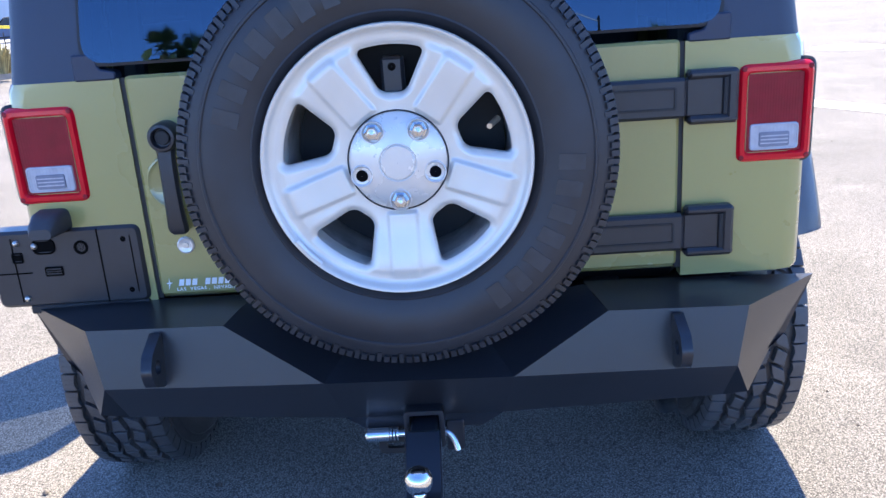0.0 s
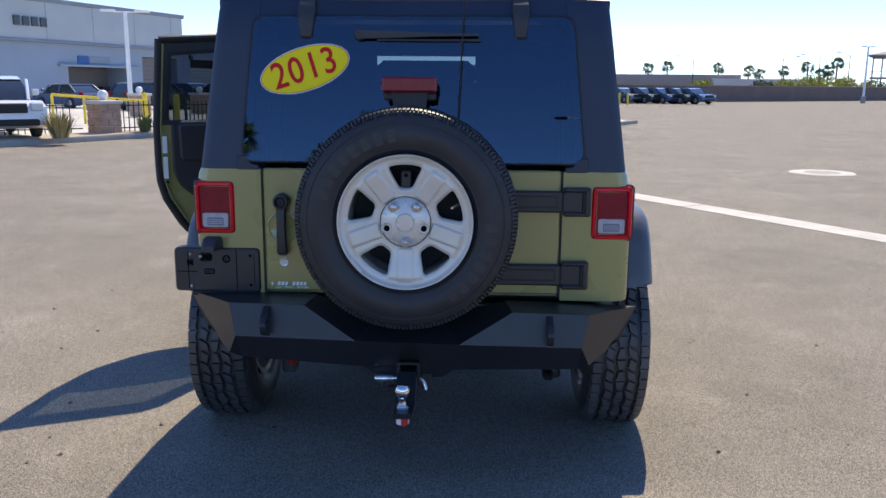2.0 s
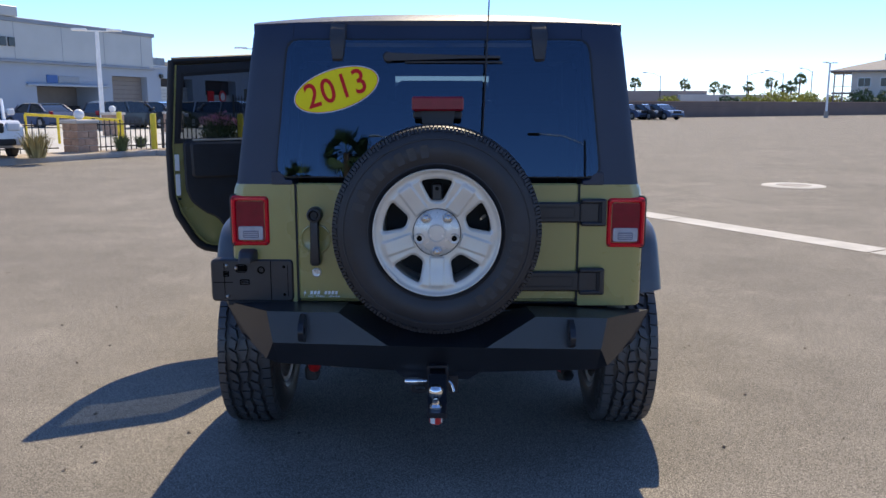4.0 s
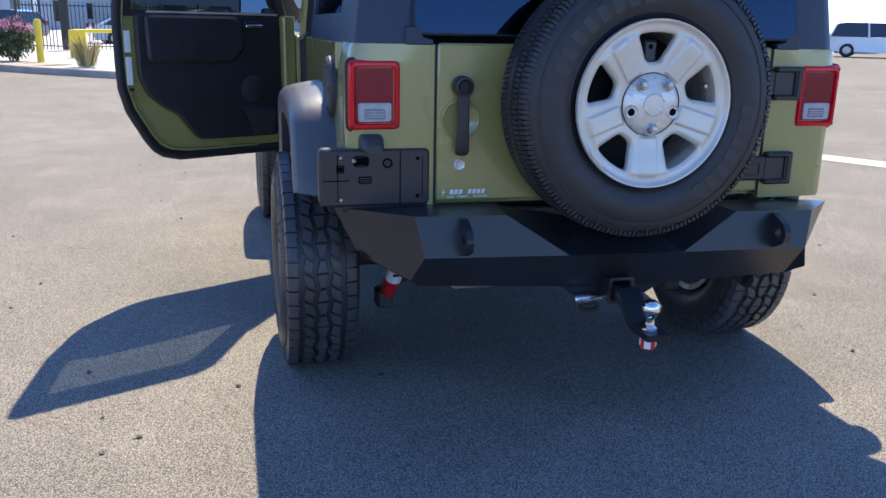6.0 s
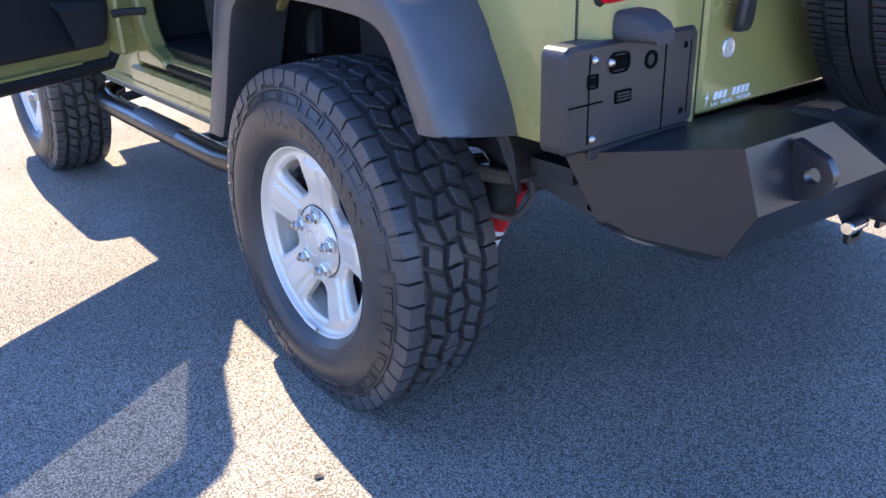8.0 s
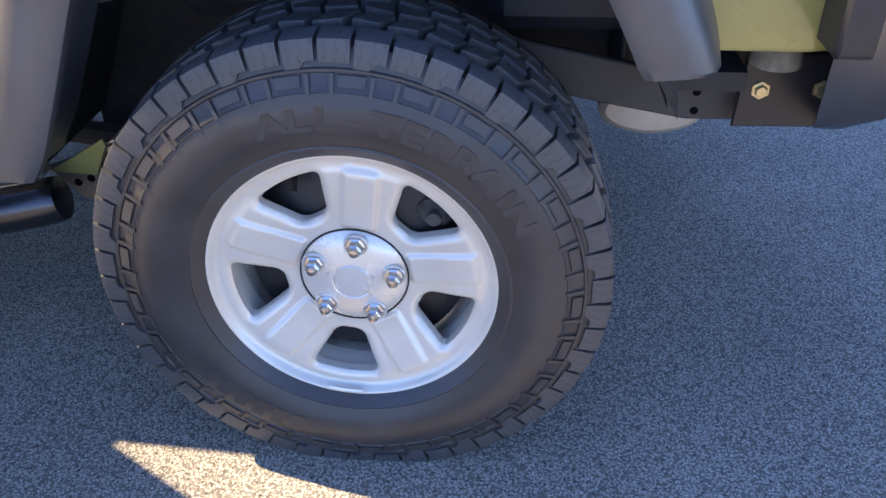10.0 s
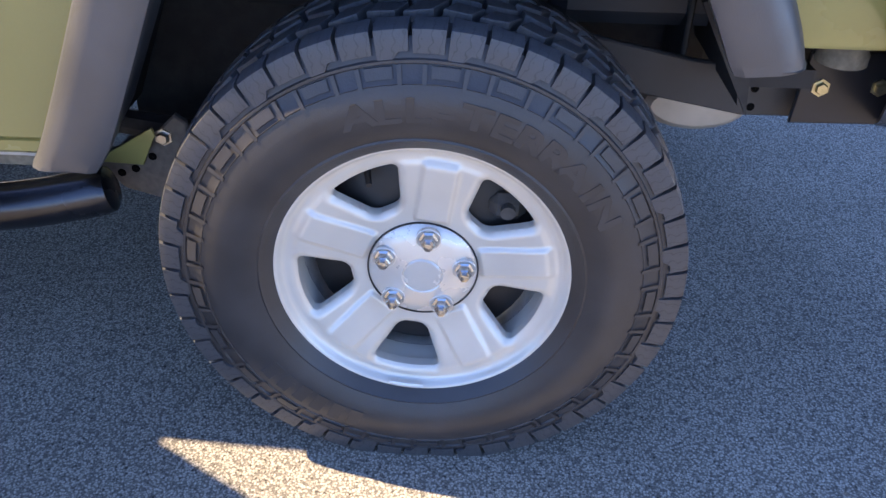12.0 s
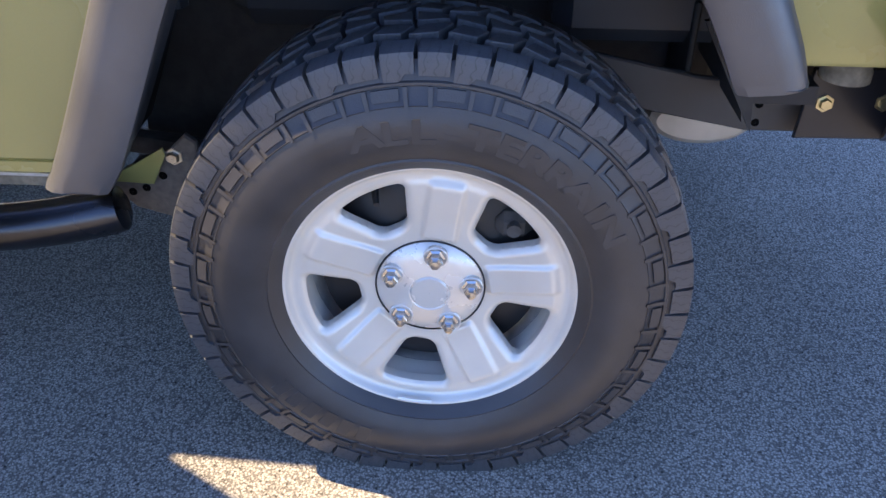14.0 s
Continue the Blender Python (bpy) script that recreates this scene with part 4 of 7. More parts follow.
# tail lamps
for sg in (-1, 1):
    c = 0.7095 if sg > 0 else -0.7045
    dz = 0.005 if sg < 0 else 0.0
    lm = Matrix.Translation((0, 0.040, dz))
    lamp = part("tail_lamp", Geo().prism(rounded([(c - 0.080, 0.907), (c + 0.080, 0.907), (c + 0.080, 1.110), (c - 0.080, 1.110)], 0.022), "y", -0.048 + 0.016, -0.020, 0.005), M_dark, car, "square red tail lamp in black housing", m=lm)
    g = Geo().loft([[(x, y, z) for x, z in rounded([(c - 0.0735 + k, 0.912 + k), (c + 0.0735 - k, 0.912 + k), (c + 0.0735 - k, 1.104 - k), (c - 0.0735 + k, 1.104 - k)], 0.019 - k / 2)] for y, k in ((-0.026, 0.0), (-0.034, 0.0), (-0.041, 0.003), (-0.046, 0.008), (-0.0465, 0.0155), (-0.043, 0.0185), (-0.038, 0.0200))], closed=True)
    part("lens_frame", g, M_redbright, lamp, "bright red bevelled surround")
    part("red_lens", ribbed(c - 0.0525, c + 0.0525, 0.933, 1.083, -0.0405, 20, True), M_red, lamp)
    g = Geo().loft([[(x, y, z) for x, z in rounded([(c - 0.047 + k, 0.9360 + k), (c + 0.047 - k, 0.9360 + k), (c + 0.047 - k, 0.988 - k), (c - 0.047 + k, 0.988 - k)], 0.008)] for y, k in ((-0.041, 0.0), (-0.0445, 0.001), (-0.0450, 0.003), (-0.0440, 0.0045))], closed=True)
    part("reverse_rim", g, M_clear, lamp, "clear moulded reversing lens edge")
    part("reverse_lens", ribbed(c - 0.0445, c + 0.0445, 0.939, 0.985, -0.0430, 13, True), M_clear, lamp, "clear ribbed reversing lens")
    part("lens_inlay", Geo().prism(rounded([(c - 0.029, 0.943), (c + 0.029, 0.943), (c + 0.029, 0.9715), (c - 0.029, 0.9715)], 0.005), "y", -0.0455, -0.042, 0.001), M_inlay, lamp)
    for z in (0.950, 0.957, 0.964):
        part("lens_line", Geo().box((c - 0.026, -0.0463, z - 0.0012), (c + 0.026, -0.0455, z + 0.0012)), M_clear, lamp)
    for dx in (-0.0625, 0.0625):
        for z in (0.9235, 1.0930):
            part("lamp_screw", Geo().lathe([(0.0005, 0.0012), (0.0042, 0.0012), (0.0055, 0.0)], 12, Matrix.Translation((c + dx, -0.0458, z)) @ Matrix.Rotation(math.pi / 2, 4, "X")), M_red, lamp)

# number plate bracket, empty
g = Geo().prism(rounded([(-0.862, 0.704), (-0.548, 0.704), (-0.548, 0.866), (-0.862, 0.866)], 0.018, 5), "y", -0.024, 0.030, 0.006)
PLATE_M = Matrix.Translation((0, 0.016, 0))
plate = part("plate_bracket", g, M_hinge, car, "empty black plastic number plate bracket", m=PLATE_M)
g = Geo().loft([[(x, y, z) for x, z in rounded([(-0.752 + k, 0.862), (-0.680 - k, 0.862), (-0.682 - k, 0.902 - h), (-0.750 + k, 0.902 - h)], 0.014)] for y, k, h in ((0.0, 0.0, -0.006), (-0.045, 0.003, -0.004), (-0.074, 0.008, 0.008), (-0.084, 0.014, 0.020))], closed=True, ends=True)
part("plate_lamp_hood", g, M_black, plate, "black plate lamp hood")
for x, z in ((-0.800, 0.842), (-0.800, 0.7235), (-0.764, 0.834)):
    part("screw", Geo().lathe([(0.0005, 0.006), (0.004, 0.005), (0.0065, 0.002), (0.007, 0)], 12, Matrix.Translation((x, -0.025, z)) @ Matrix.Rotation(math.pi / 2, 4, "X")), M_steel, plate, "small steel screw")
for x0, z0, x1, z1, rr in ((-0.768, 0.816, -0.722, 0.848, 0.014), (-0.752, 0.769, -0.715, 0.789, 0.003), (-0.814, 0.800, -0.792, 0.822, 0.003)):
    g = Geo()
    ring_panel(g, rounded([(x0, z0), (x1, z0), (x1, z1), (x0, z1)], rr), rounded([(x0 + 0.003, z0 + 0.003), (x1 - 0.003, z0 + 0.003), (x1 - 0.003, z1 - 0.003), (x0 + 0.003, z1 - 0.003)], rr * 0.8), "y", -0.0265, -0.022)
    g.box((x0 + 0.004, -0.0252, z0 + 0.005), (x1 - 0.004, -0.023, z1 - 0.005))
    part("bracket_slot", g, M_void, plate)
for k in range(3):
    part("slot_bar", Geo().box((-0.749, -0.0272, 0.7735 + k * 0.0045), (-0.718, -0.0250, 0.7752 + k * 0.0045)), M_hinge, plate)
part("bracket_slot", Geo().lathe([(0.0145, 0.0), (0.0145, 0.003), (0.010, 0.003), (0.0095, 0.0005), (0.0005, 0.0005)], 20, Matrix.Translation((-0.670, -0.0235, 0.826)) @ Matrix.Rotation(math.pi / 2, 4, "X")), M_void, plate)
for lo, hi in (((-0.8115, 0.716), (-0.809, 0.852)), ((-0.853, 0.7765), (-0.779, 0.7795)), ((-0.635, 0.708), (-0.632, 0.862)), ((-0.570, 0.725), (-0.568, 0.845))):
    part("bracket_rib", Geo().box((lo[0], -0.0248, lo[1]), (hi[0], -0.023, hi[1])), M_void, plate)
for x, z in ((-0.583, 0.838), (-0.583, 0.730)):
    part("bracket_slot", Geo().lathe([(0.0005, 0.001), (0.005, 0.001), (0.006, 0.0)], 12, Matrix.Translation((x, -0.0238, z)) @ Matrix.Rotation(math.pi / 2, 4, "X")), M_void, plate)

# added black filler: stands in for the shadow between bracket and bumper
part("shadow_strip", Geo().box((-0.800, -0.022, 0.688), (-0.552, -0.014, 0.706), 0.002), M_dark, plate, "black strip in place of the shadow under the bracket")

# steel bumper
g = Geo()
for sg in (-1, 1):
    A, B, C, D = (sg * 0.361, -0.158, 0.700), (sg * 0.622, -0.158, 0.700), (sg * 0.598, -0.180, 0.588), (sg * 0.179, -0.188, 0.587)
    E_, F, H, F2 = (sg * 0.819, 0.030, 0.689), (sg * 0.758, 0.008, 0.566), (sg * 0.630, -0.150, 0.518), (sg * 0.728, -0.002, 0.544)
    Ai, Bi = (sg * 0.340, 0.008, 0.700), (sg * 0.62, 0.008, 0.700)
    K, Lp = (sg * 0.160, -0.100, 0.466), (sg * 0.60, -0.095, 0.484)
    N = (sg * 0.10, -0.02, 0.66)
    P0 = (sg * 0.34, -0.01, 0.70)
    verts = [A, B, C, D, E_, F, H, Ai, Bi, K, Lp, N, P0, F2]
    faces = [(0, 1, 2, 3), (1, 4, 5, 13, 6, 2), (0, 7, 8, 1), (1, 8, 4), (2, 6, 10), (3, 2, 10, 9), (0, 3, 11, 12), (6, 13, 10), (13, 5, 10)]
    g.add(verts, faces)
g.add([(-0.179, -0.188, 0.587), (0.179, -0.188, 0.587), (0.160, -0.100, 0.466), (-0.160, -0.100, 0.466), (-0.10, -0.02, 0.66), (0.10, -0.02, 0.66), (-0.117, -0.092, 0.431), (0.117, -0.092, 0.434)], [(0, 1, 2, 3), (0, 4, 5, 1), (3, 2, 7, 6)])
g.box((-0.60, -0.03, 0.50), (0.60, 0.0, 0.69))


def sagged(geo):
    """The bumper hangs slightly lower towards the kerb side."""
    geo.v = [(x, y, z - 0.009 - 0.020 * x) for x, y, z in geo.v]
    return geo


bumper = part("bumper", sagged(g), M_bump, car, "angular black steel rear bumper", angle=12)
for sg in (-1, 1):
    g = Geo()
    xs = sg * 0.487
    outer = rounded([(-0.165, 0.596), (-0.186, 0.593), (-0.232, 0.614), (-0.242, 0.645), (-0.226, 0.672), (-0.165, 0.698)], 0.010)
    n = len(outer)
    inner = [(-0.205 + 0.014 * math.cos(2 * math.pi * i / n + 0.9), 0.642 - 0.014 * math.sin(2 * math.pi * i / n + 0.9)) for i in range(n)]
    ring_panel(g, outer, inner, "x", xs - 0.010, xs + 0.010)
    part("shackle_tab", sagged(g), M_bump, bumper, "black shackle tab with round eye")
# side brackets that tie the bumper to the frame
for sg in (-1, 1):
    g = Geo().prism([(-0.10, 0.545), (-0.07, 0.640), (0.092, 0.634), (0.098, 0.514), (-0.04, 0.516)], "x", sg * 0.645, sg * 0.655, 0.002)
    br = part("bumper_bracket", g, M_bump, bumper)
    for y, z in ((0.064, 0.578), (-0.029, 0.581)):
        b = Geo().lathe([(0.0005, 0.010), (0.0085, 0.010), (0.010, 0.008), (0.010, 0.003), (0.015, 0.003), (0.015, 0)], 6, Matrix.Translation((sg * 0.655, y, z)) @ Matrix.Rotation(sg * math.pi / 2, 4, "Y"))
        part("bolt", b, M_zinc, br, "yellow zinc hex bolt")

# tow hitch: an open square receiver, a drop ball mount, a plate under the bumper
g = Geo()
ring_panel(g, rounded([(-0.036, 0.419), (0.040, 0.419), (0.040, 0.496), (-0.036, 0.496)], 0.008), rounded([(-0.027, 0.427), (0.031, 0.427), (0.031, 0.488), (-0.027, 0.488)], 0.004), "y", -0.160, 0.10)
hitch = part("tow_hitch", g, M_bump, car, "black tow receiver with ball mount")
g = Geo()
ring_panel(g, rounded([(-0.0375, 0.4175), (0.0415, 0.4175), (0.0415, 0.4975), (-0.0375, 0.4975)], 0.009), rounded([(-0.0310, 0.424), (0.0350, 0.424), (0.0350, 0.491), (-0.0310, 0.491)], 0.005), "y", -0.162, -0.150)
part("receiver_rim", g, M_hinge, hitch, "worn grey rim of the receiver")
part("chain_plate", Geo().prism(rounded([(0.042, 0.372), (0.078, 0.372), (0.078, 0.440), (0.042, 0.440)], 0.006), "y", -0.100, -0.088, 0.002), M_bump, hitch)
g = Geo()
ring_panel(g, rounded([(-0.098, 0.372), (-0.035, 0.372), (-0.035, 0.408), (-0.098, 0.408)], 0.016), rounded([(-0.082, 0.384), (-0.045, 0.384), (-0.045, 0.397), (-0.082, 0.397)], 0.006), "y", -0.100, -0.090)
part("chain_loop", g, M_dark, hitch, "black safety chain loop")
g = Geo().box((-0.0245, -0.215, 0.428), (0.0285, -0.05, 0.476), 0.004)
g.prism([(-0.205, 0.430), (-0.230, 0.436), (-0.275, 0.396), (-0.305, 0.386), (-0.398, 0.388), (-0.400, 0.407), (-0.318, 0.409), (-0.303, 0.414), (-0.210, 0.481), (-0.200, 0.479)], "x", -0.033, 0.035, 0.003)
part("ball_mount", g, M_bump, hitch, "black drop ball mount")
BX, BY = -0.003, -0.352
ballg = Geo().lathe([(0.016, 0.408), (0.023, 0.409), (0.023, 0.416), (0.019, 0.419), (0.0135, 0.424), (0.0125, 0.438), (0.016, 0.447), (0.0225, 0.455), (0.0252, 0.466), (0.0245, 0.476), (0.020, 0.486), (0.012, 0.4915), (0.0005, 0.492)], 32, Matrix.Translation((BX, BY, 0)))
part("tow_ball", ballg, M_chrome, hitch, "worn chrome tow ball")
part("ball_nut", Geo().lathe([(0.0005, 0.350), (0.014, 0.350), (0.022, 0.354), (0.022, 0.384), (0.0005, 0.386)], 6, Matrix.Translation((BX, BY, 0))), M_redpaint, hitch, "red painted ball nut")
for a in (0.5, 2.6, 4.7):
    part("nut_decal", Geo().box((-0.009, 0.0185, 0.357), (0.009, 0.0225, 0.378), 0.001, Matrix.Translation((BX, BY, 0)) @ Matrix.Rotation(a, 4, "Z")), M_white, hitch)
g = Geo().tube([(-0.060, -0.105, 0.420), (0.040, -0.105, 0.420)], 0.0075, 12)
g.tube([(-0.1215, -0.105, 0.4195), (-0.118, -0.105, 0.4195), (-0.074, -0.105, 0.420)], [0.0125, 0.0150, 0.0150], 20)
for x in (-0.070, -0.063, -0.056):
    g.tube([(x - 0.0025, -0.105, 0.420), (x + 0.0015, -0.105, 0.420)], 0.0142, 20)
g.tube(bend([(0.036, -0.105, 0.420), (0.047, -0.107, 0.4175), (0.057, -0.112, 0.404), (0.064, -0.120, 0.384)], 3), 0.0066, 12)
part("hitch_pin", g, M_chrome, hitch, "chrome bent hitch pin")

# hardtop
TW, TZ, TY = 0.684, 1.752, 0.10


def top_x(z):
    return 0.760 + (TW - 0.760) * (z - 1.150) / (TZ - 1.150)


def top_y(z):
    return 0.004 + (TY - 0.032) * (z - 1.150) / (TZ - 1.150) + 0.028 * max(0, (z - 1.66) / (TZ - 1.66)) ** 2


corners, sides, lips = [], [], []
oz = [1.150, 1.30, 1.45, 1.60, 1.70, 1.735, TZ]
outer = [(-top_x(z), top_y(z), z) for z in oz]
outer[-1] = (-TW + 0.03, TY + 0.01, TZ + 0.003)
# rear frame: left post, right post, header, sill
GB, GT = 1.182, 1.680


def glass_x(z):
    return 0.594 + (0.548 - 0.594) * (z - GB) / (GT - GB)


for sg in (-1, 1):
    rows = []
    for z in oz[:-1]:
        y = top_y(z)
        gx = glass_x(min(max(z, GB), GT)) - 0.012
        rows.append([(sg * gx, y, z), (sg * (top_x(z) - 0.045), y, z), (sg * (top_x(z) - 0.018), y + 0.008, z), (sg * (top_x(z) - 0.004), y + 0.022, z), (sg * top_x(z), y + 0.05, z), (sg * top_x(z), 0.30, z), (sg * (top_x(z) - 0.035), 0.30, z), (sg * (top_x(z) - 0.035), y + 0.06, z), (sg * gx, y + 0.05, z)])
    corners.append(Geo().loft(rows, closed=True, ends=True))
    # side with its window opening
    g = Geo()
    sides.append(g)
    so = [(0.30, 1.150), (1.30, 1.150), (1.30, 1.735), (0.30, 1.735)]
    si = [(0.36, 1.235), (1.22, 1.235), (1.22, 1.62), (0.42, 1.62)]
    for a, b in ((0, 1), (1, 2), (2, 3), (3, 0)):
        q = [so[a], so[b], si[b], si[a]]
        g.add([(sg * (top_x(z) - 0.001), y, z) for y, z in q] + [(sg * (top_x(z) - 0.03), y, z) for y, z in q], [(0, 1, 2, 3), (4, 5, 6, 7), (0, 1, 5, 4), (2, 3, 7, 6)])
header = Geo().loft([[(-0.56, top_y(1.672), 1.672), (-0.56, TY - 0.005, 1.745), (-0.56, TY + 0.06, 1.745), (-0.56, top_y(1.672) + 0.05, 1.672)], [(0.56, top_y(1.672), 1.672), (0.56, TY - 0.005, 1.745), (0.56, TY + 0.06, 1.745), (0.56, top_y(1.672) + 0.05, 1.672)]], closed=True, ends=True)
# lower lip of the posts beside the tailgate
for sg in (-1, 1):
    lips.append(Geo().prism(rounded([(sg * 0.540, 1.150), (sg * 0.62, 1.150), (sg * 0.62, 1.20), (sg * 0.575, 1.20), (sg * 0.57, 1.172), (sg * 0.54, 1.166)], 0.006), "y", -0.004, 0.03, 0.003))
# roof with crowned rows
g = Geo()
rows = []
for y in (TY - 0.012, TY + 0.01, TY + 0.06, 0.6, 1.2, 1.7, 1.95, 2.0):
    drop = 0.012 if y < TY else (0.004 if y < TY + 0.02 else 0.0)
    row = []
    for i in range(13):
        u = -1 + i / 6
        zz = 1.752 + 0.030 * (1 - abs(u) ** 2.6) * (0.45 if y < TY + 0.02 else 1.0) - drop - (0.02 if y > 1.98 else 0)
        row.append((u * 0.688, y + 0.02 * abs(u) ** 3 * (1 if y < 0.3 else 0), zz))
    rows.append(row)
g.loft(rows)
g.loft([[(x, y, z - 0.03) for x, y, z in r] for r in rows])
for sg in (0, -1):
    g.loft([[r[sg] for r in rows], [(r[sg][0], r[sg][1], r[sg][2] - 0.03) for r in rows]])
g.loft([rows[0], [(x, y + 0.004, z - 0.03) for x, y, z in rows[0]]])
hardtop = part("hardtop", g, M_top, car, "black textured removable hardtop")
for gg in corners:
    part("rear_corner", gg, M_top, hardtop)
for gg in sides:
    part("side_frame", gg, M_top, hardtop)
for gg in lips:
    part("corner_lip", gg, M_top, hardtop)
part("rear_header", header, M_top, hardtop)
for sg in (-1, 1):
    g = Geo()
    q = [(0.36, 1.235), (1.22, 1.235), (1.22, 1.62), (0.42, 1.62)]
    g.add([(sg * (top_x(z) - 0.012), y, z) for y, z in q], [(0, 1, 2, 3)])
    part("side_window", g, G_tint, hardtop, "dark tinted side glass")



def glass_y(z):
    return -0.006 + 0.118 * (z - GB)


# rear window, wiper, top hinges, sticker, third brake lamp, antenna
gv = rounded([(-0.600, GB), (0.604, GB), (0.556, GT), (-0.552, GT)], 0.05, 6)
g = Geo()
n = len(gv)
g.add([(x, glass_y(z), z) for x, z in gv], [tuple(range(n))])
rw = part("rear_window", g, G_tint, car, "dark tinted rear glass with year sticker")
g = Geo()
ov = [(x * 1.012, z + (0.006 if z > 1.4 else -0.006)) for x, z in gv]
k = len(ov)
vs = [(x, glass_y(z) + 0.004, z) for x, z in ov] + [(x * 0.985, glass_y(z) + 0.002, z) for x, z in gv]
g.add(vs, [(i, (i + 1) % k, k + (i + 1) % k, k + i) for i in range(k)])
part("window_seal", g, M_dark, rw)


def on_glass(x, z, d):
    return Vector((x, glass_y(z) - d, z))


tilt = math.atan(0.118)
# sticker: oval with digits
OC = on_glass(-0.374, 1.500, 0.003)
om = Matrix.Translation(OC) @ Matrix.Rotation(math.pi / 2 - tilt, 4, "X") @ Matrix.Rotation(radians(17.5), 4, "Z")


def oval(a, b, z, n=48):
    return [(a * math.cos(2 * math.pi * i / n), b * math.sin(2 * math.pi * i / n), z) for i in range(n)]


st = part("year_sticker", Geo().add(oval(0.163, 0.0765, 0), [tuple(range(48))]), M_white, rw, "white-edged yellow oval sticker reading 2013", m=om)
g = Geo()
g.loft([oval(0.160, 0.0735, 0.0006), oval(0.1575, 0.0715, 0.0006)], True)
part("sticker_line", g, M_redst, st)
part("sticker_field", Geo().add(oval(0.1575, 0.0715, 0.0009), [tuple(range(48))]), M_yellowst, st)
for ch, x in (("2", -0.092), ("0", -0.031), ("1", 0.031), ("3", 0.090)):
    vs, fs = text_geo(ch, 0.112, 0.0004, 0.0010)
    part("sticker_digit", Geo().add(vs, fs, Matrix.Translation((x, 0, 0.0016)) @ Matrix.Diagonal((0.98, 1.14, 1, 1))), M_redst, rw, "red digit", m=om)
for sg in (-1, 1):
    xh = 0.004 + sg * 0.372
    g = Geo()
    rows = []
    for z, w, d in ((1.742, 0.029, 0.0045), (1.700, 0.032, 0.030), (1.66, 0.029, 0.030), (1.612, 0.022, 0.024), (1.602, 0.020, 0.010)):
        y = top_y(z)
        rows.append([(xh - w, y - 0.004, z), (xh - w + 0.004, y - d, z), (xh + w - 0.004, y - d, z), (xh + w, y - 0.004, z)])
    g.loft(rows, closed=True, ends=True)
    part("glass_hinge", g, M_black, rw, "black rear glass hinge")
g = Geo()
p0 = on_glass(-0.180, 1.618, 0.012)
g.lathe([(0.0005, 0.03), (0.016, 0.028), (0.020, 0.02), (0.020, 0)], 20, Matrix.Translation(on_glass(-0.180, 1.618, 0.0)) @ Matrix.Rotation(math.pi / 2, 4, "X"))
g.loft([[p0 + Vector((x, -0.016 - t, w)), p0 + Vector((x, -0.008, w)), p0 + Vector((x, -0.008, -w)), p0 + Vector((x, -0.016 - t, -w))] for x, w, t in ((0.0, 0.014, 0.004), (0.12, 0.011, 0.004), (0.26, 0.006, 0.002), (0.41, 0.004, 0.0))], closed=True, ends=True)
g.box((-0.12, top_y(1.60) - 0.026, 1.596), (0.24, top_y(1.60) - 0.012, 1.604), 0.002)
part("rear_wiper", g, M_black, rw, "black rear wiper arm and blade")
g = Geo().box((-0.090, -0.118, 1.424), (0.094, -0.062, 1.474), 0.006)
bl = part("brake_lamp", g, M_red, car, "red third brake lamp on a black stalk")
g = Geo()
g.box((-0.088, -0.080, 1.396), (0.090, -0.05, 1.424), 0.006)
g.loft([[(-0.06, -0.095, 1.425), (0.064, -0.095, 1.425), (0.064, -0.045, 1.425), (-0.06, -0.045, 1.425)], [(-0.045, -0.09, 1.33), (0.049, -0.09, 1.33), (0.049, -0.05, 1.33), (-0.045, -0.05, 1.33)]], closed=True, ends=True)
part("lamp_stalk", g, M_black, bl, "black plastic lamp stalk")

# fender flares
ARCH = [(0.209, 0.693), (0.226, 0.740), (0.275, 0.835), (0.325, 0.905), (0.40, 0.945), (0.52, 0.960), (0.70, 0.966), (0.88, 0.960), (0.97, 0.945), (1.03, 0.905), (1.075, 0.84), (1.13, 0.72), (1.19, 0.59), (1.235, 0.505)]


def flare_geo(sg, mirror=False):
    pts = [Vector((p.x, p.y)) for p in bend([(y, z, 0) for y, z in ARCH], 3)]
    rows = []
    for i, p in enumerate(pts):
        d = (pts[min(i + 1, len(pts) - 1)] - pts[max(i - 1, 0)]).normalized()
        nn = Vector((-d.y, d.x))
        u = i / (len(pts) - 1)
        if u < 0.077:
            nn = nn.lerp(Vector((-1, 0)), 1 - u / 0.077)
        if u > 0.923:
            nn = nn.lerp(Vector((1, 0)), (u - 0.923) / 0.077)
        narrow = 1 - 0.07 * max(0.0, (u - 0.7) / 0.3)
        row = []
        for x, o in ((0.775, 0.040), (0.80, 0.036), (0.870, 0.022), (0.900, 0.010), (0.914, -0.006), (0.918, -0.022), (0.916, -0.066), (0.909, -0.078), (0.892, -0.078), (0.84, -0.062), (0.748, -0.058)):
            q = p + nn * o
            x = 0.775 + (x - 0.775) * narrow
            zz = q.y
            if i == 0:
                zz = 0.690 + (x - 0.775) * 0.11
            if i == len(pts) - 1:
                zz = 0.500 + (x - 0.775) * 0.12
            yy = q.x
            if mirror:
                yy = 2 * REAR_Y - yy
            row.append((sg * x, yy, zz))
        rows.append(row)
    return Geo().loft(rows, closed=True, ends=True)


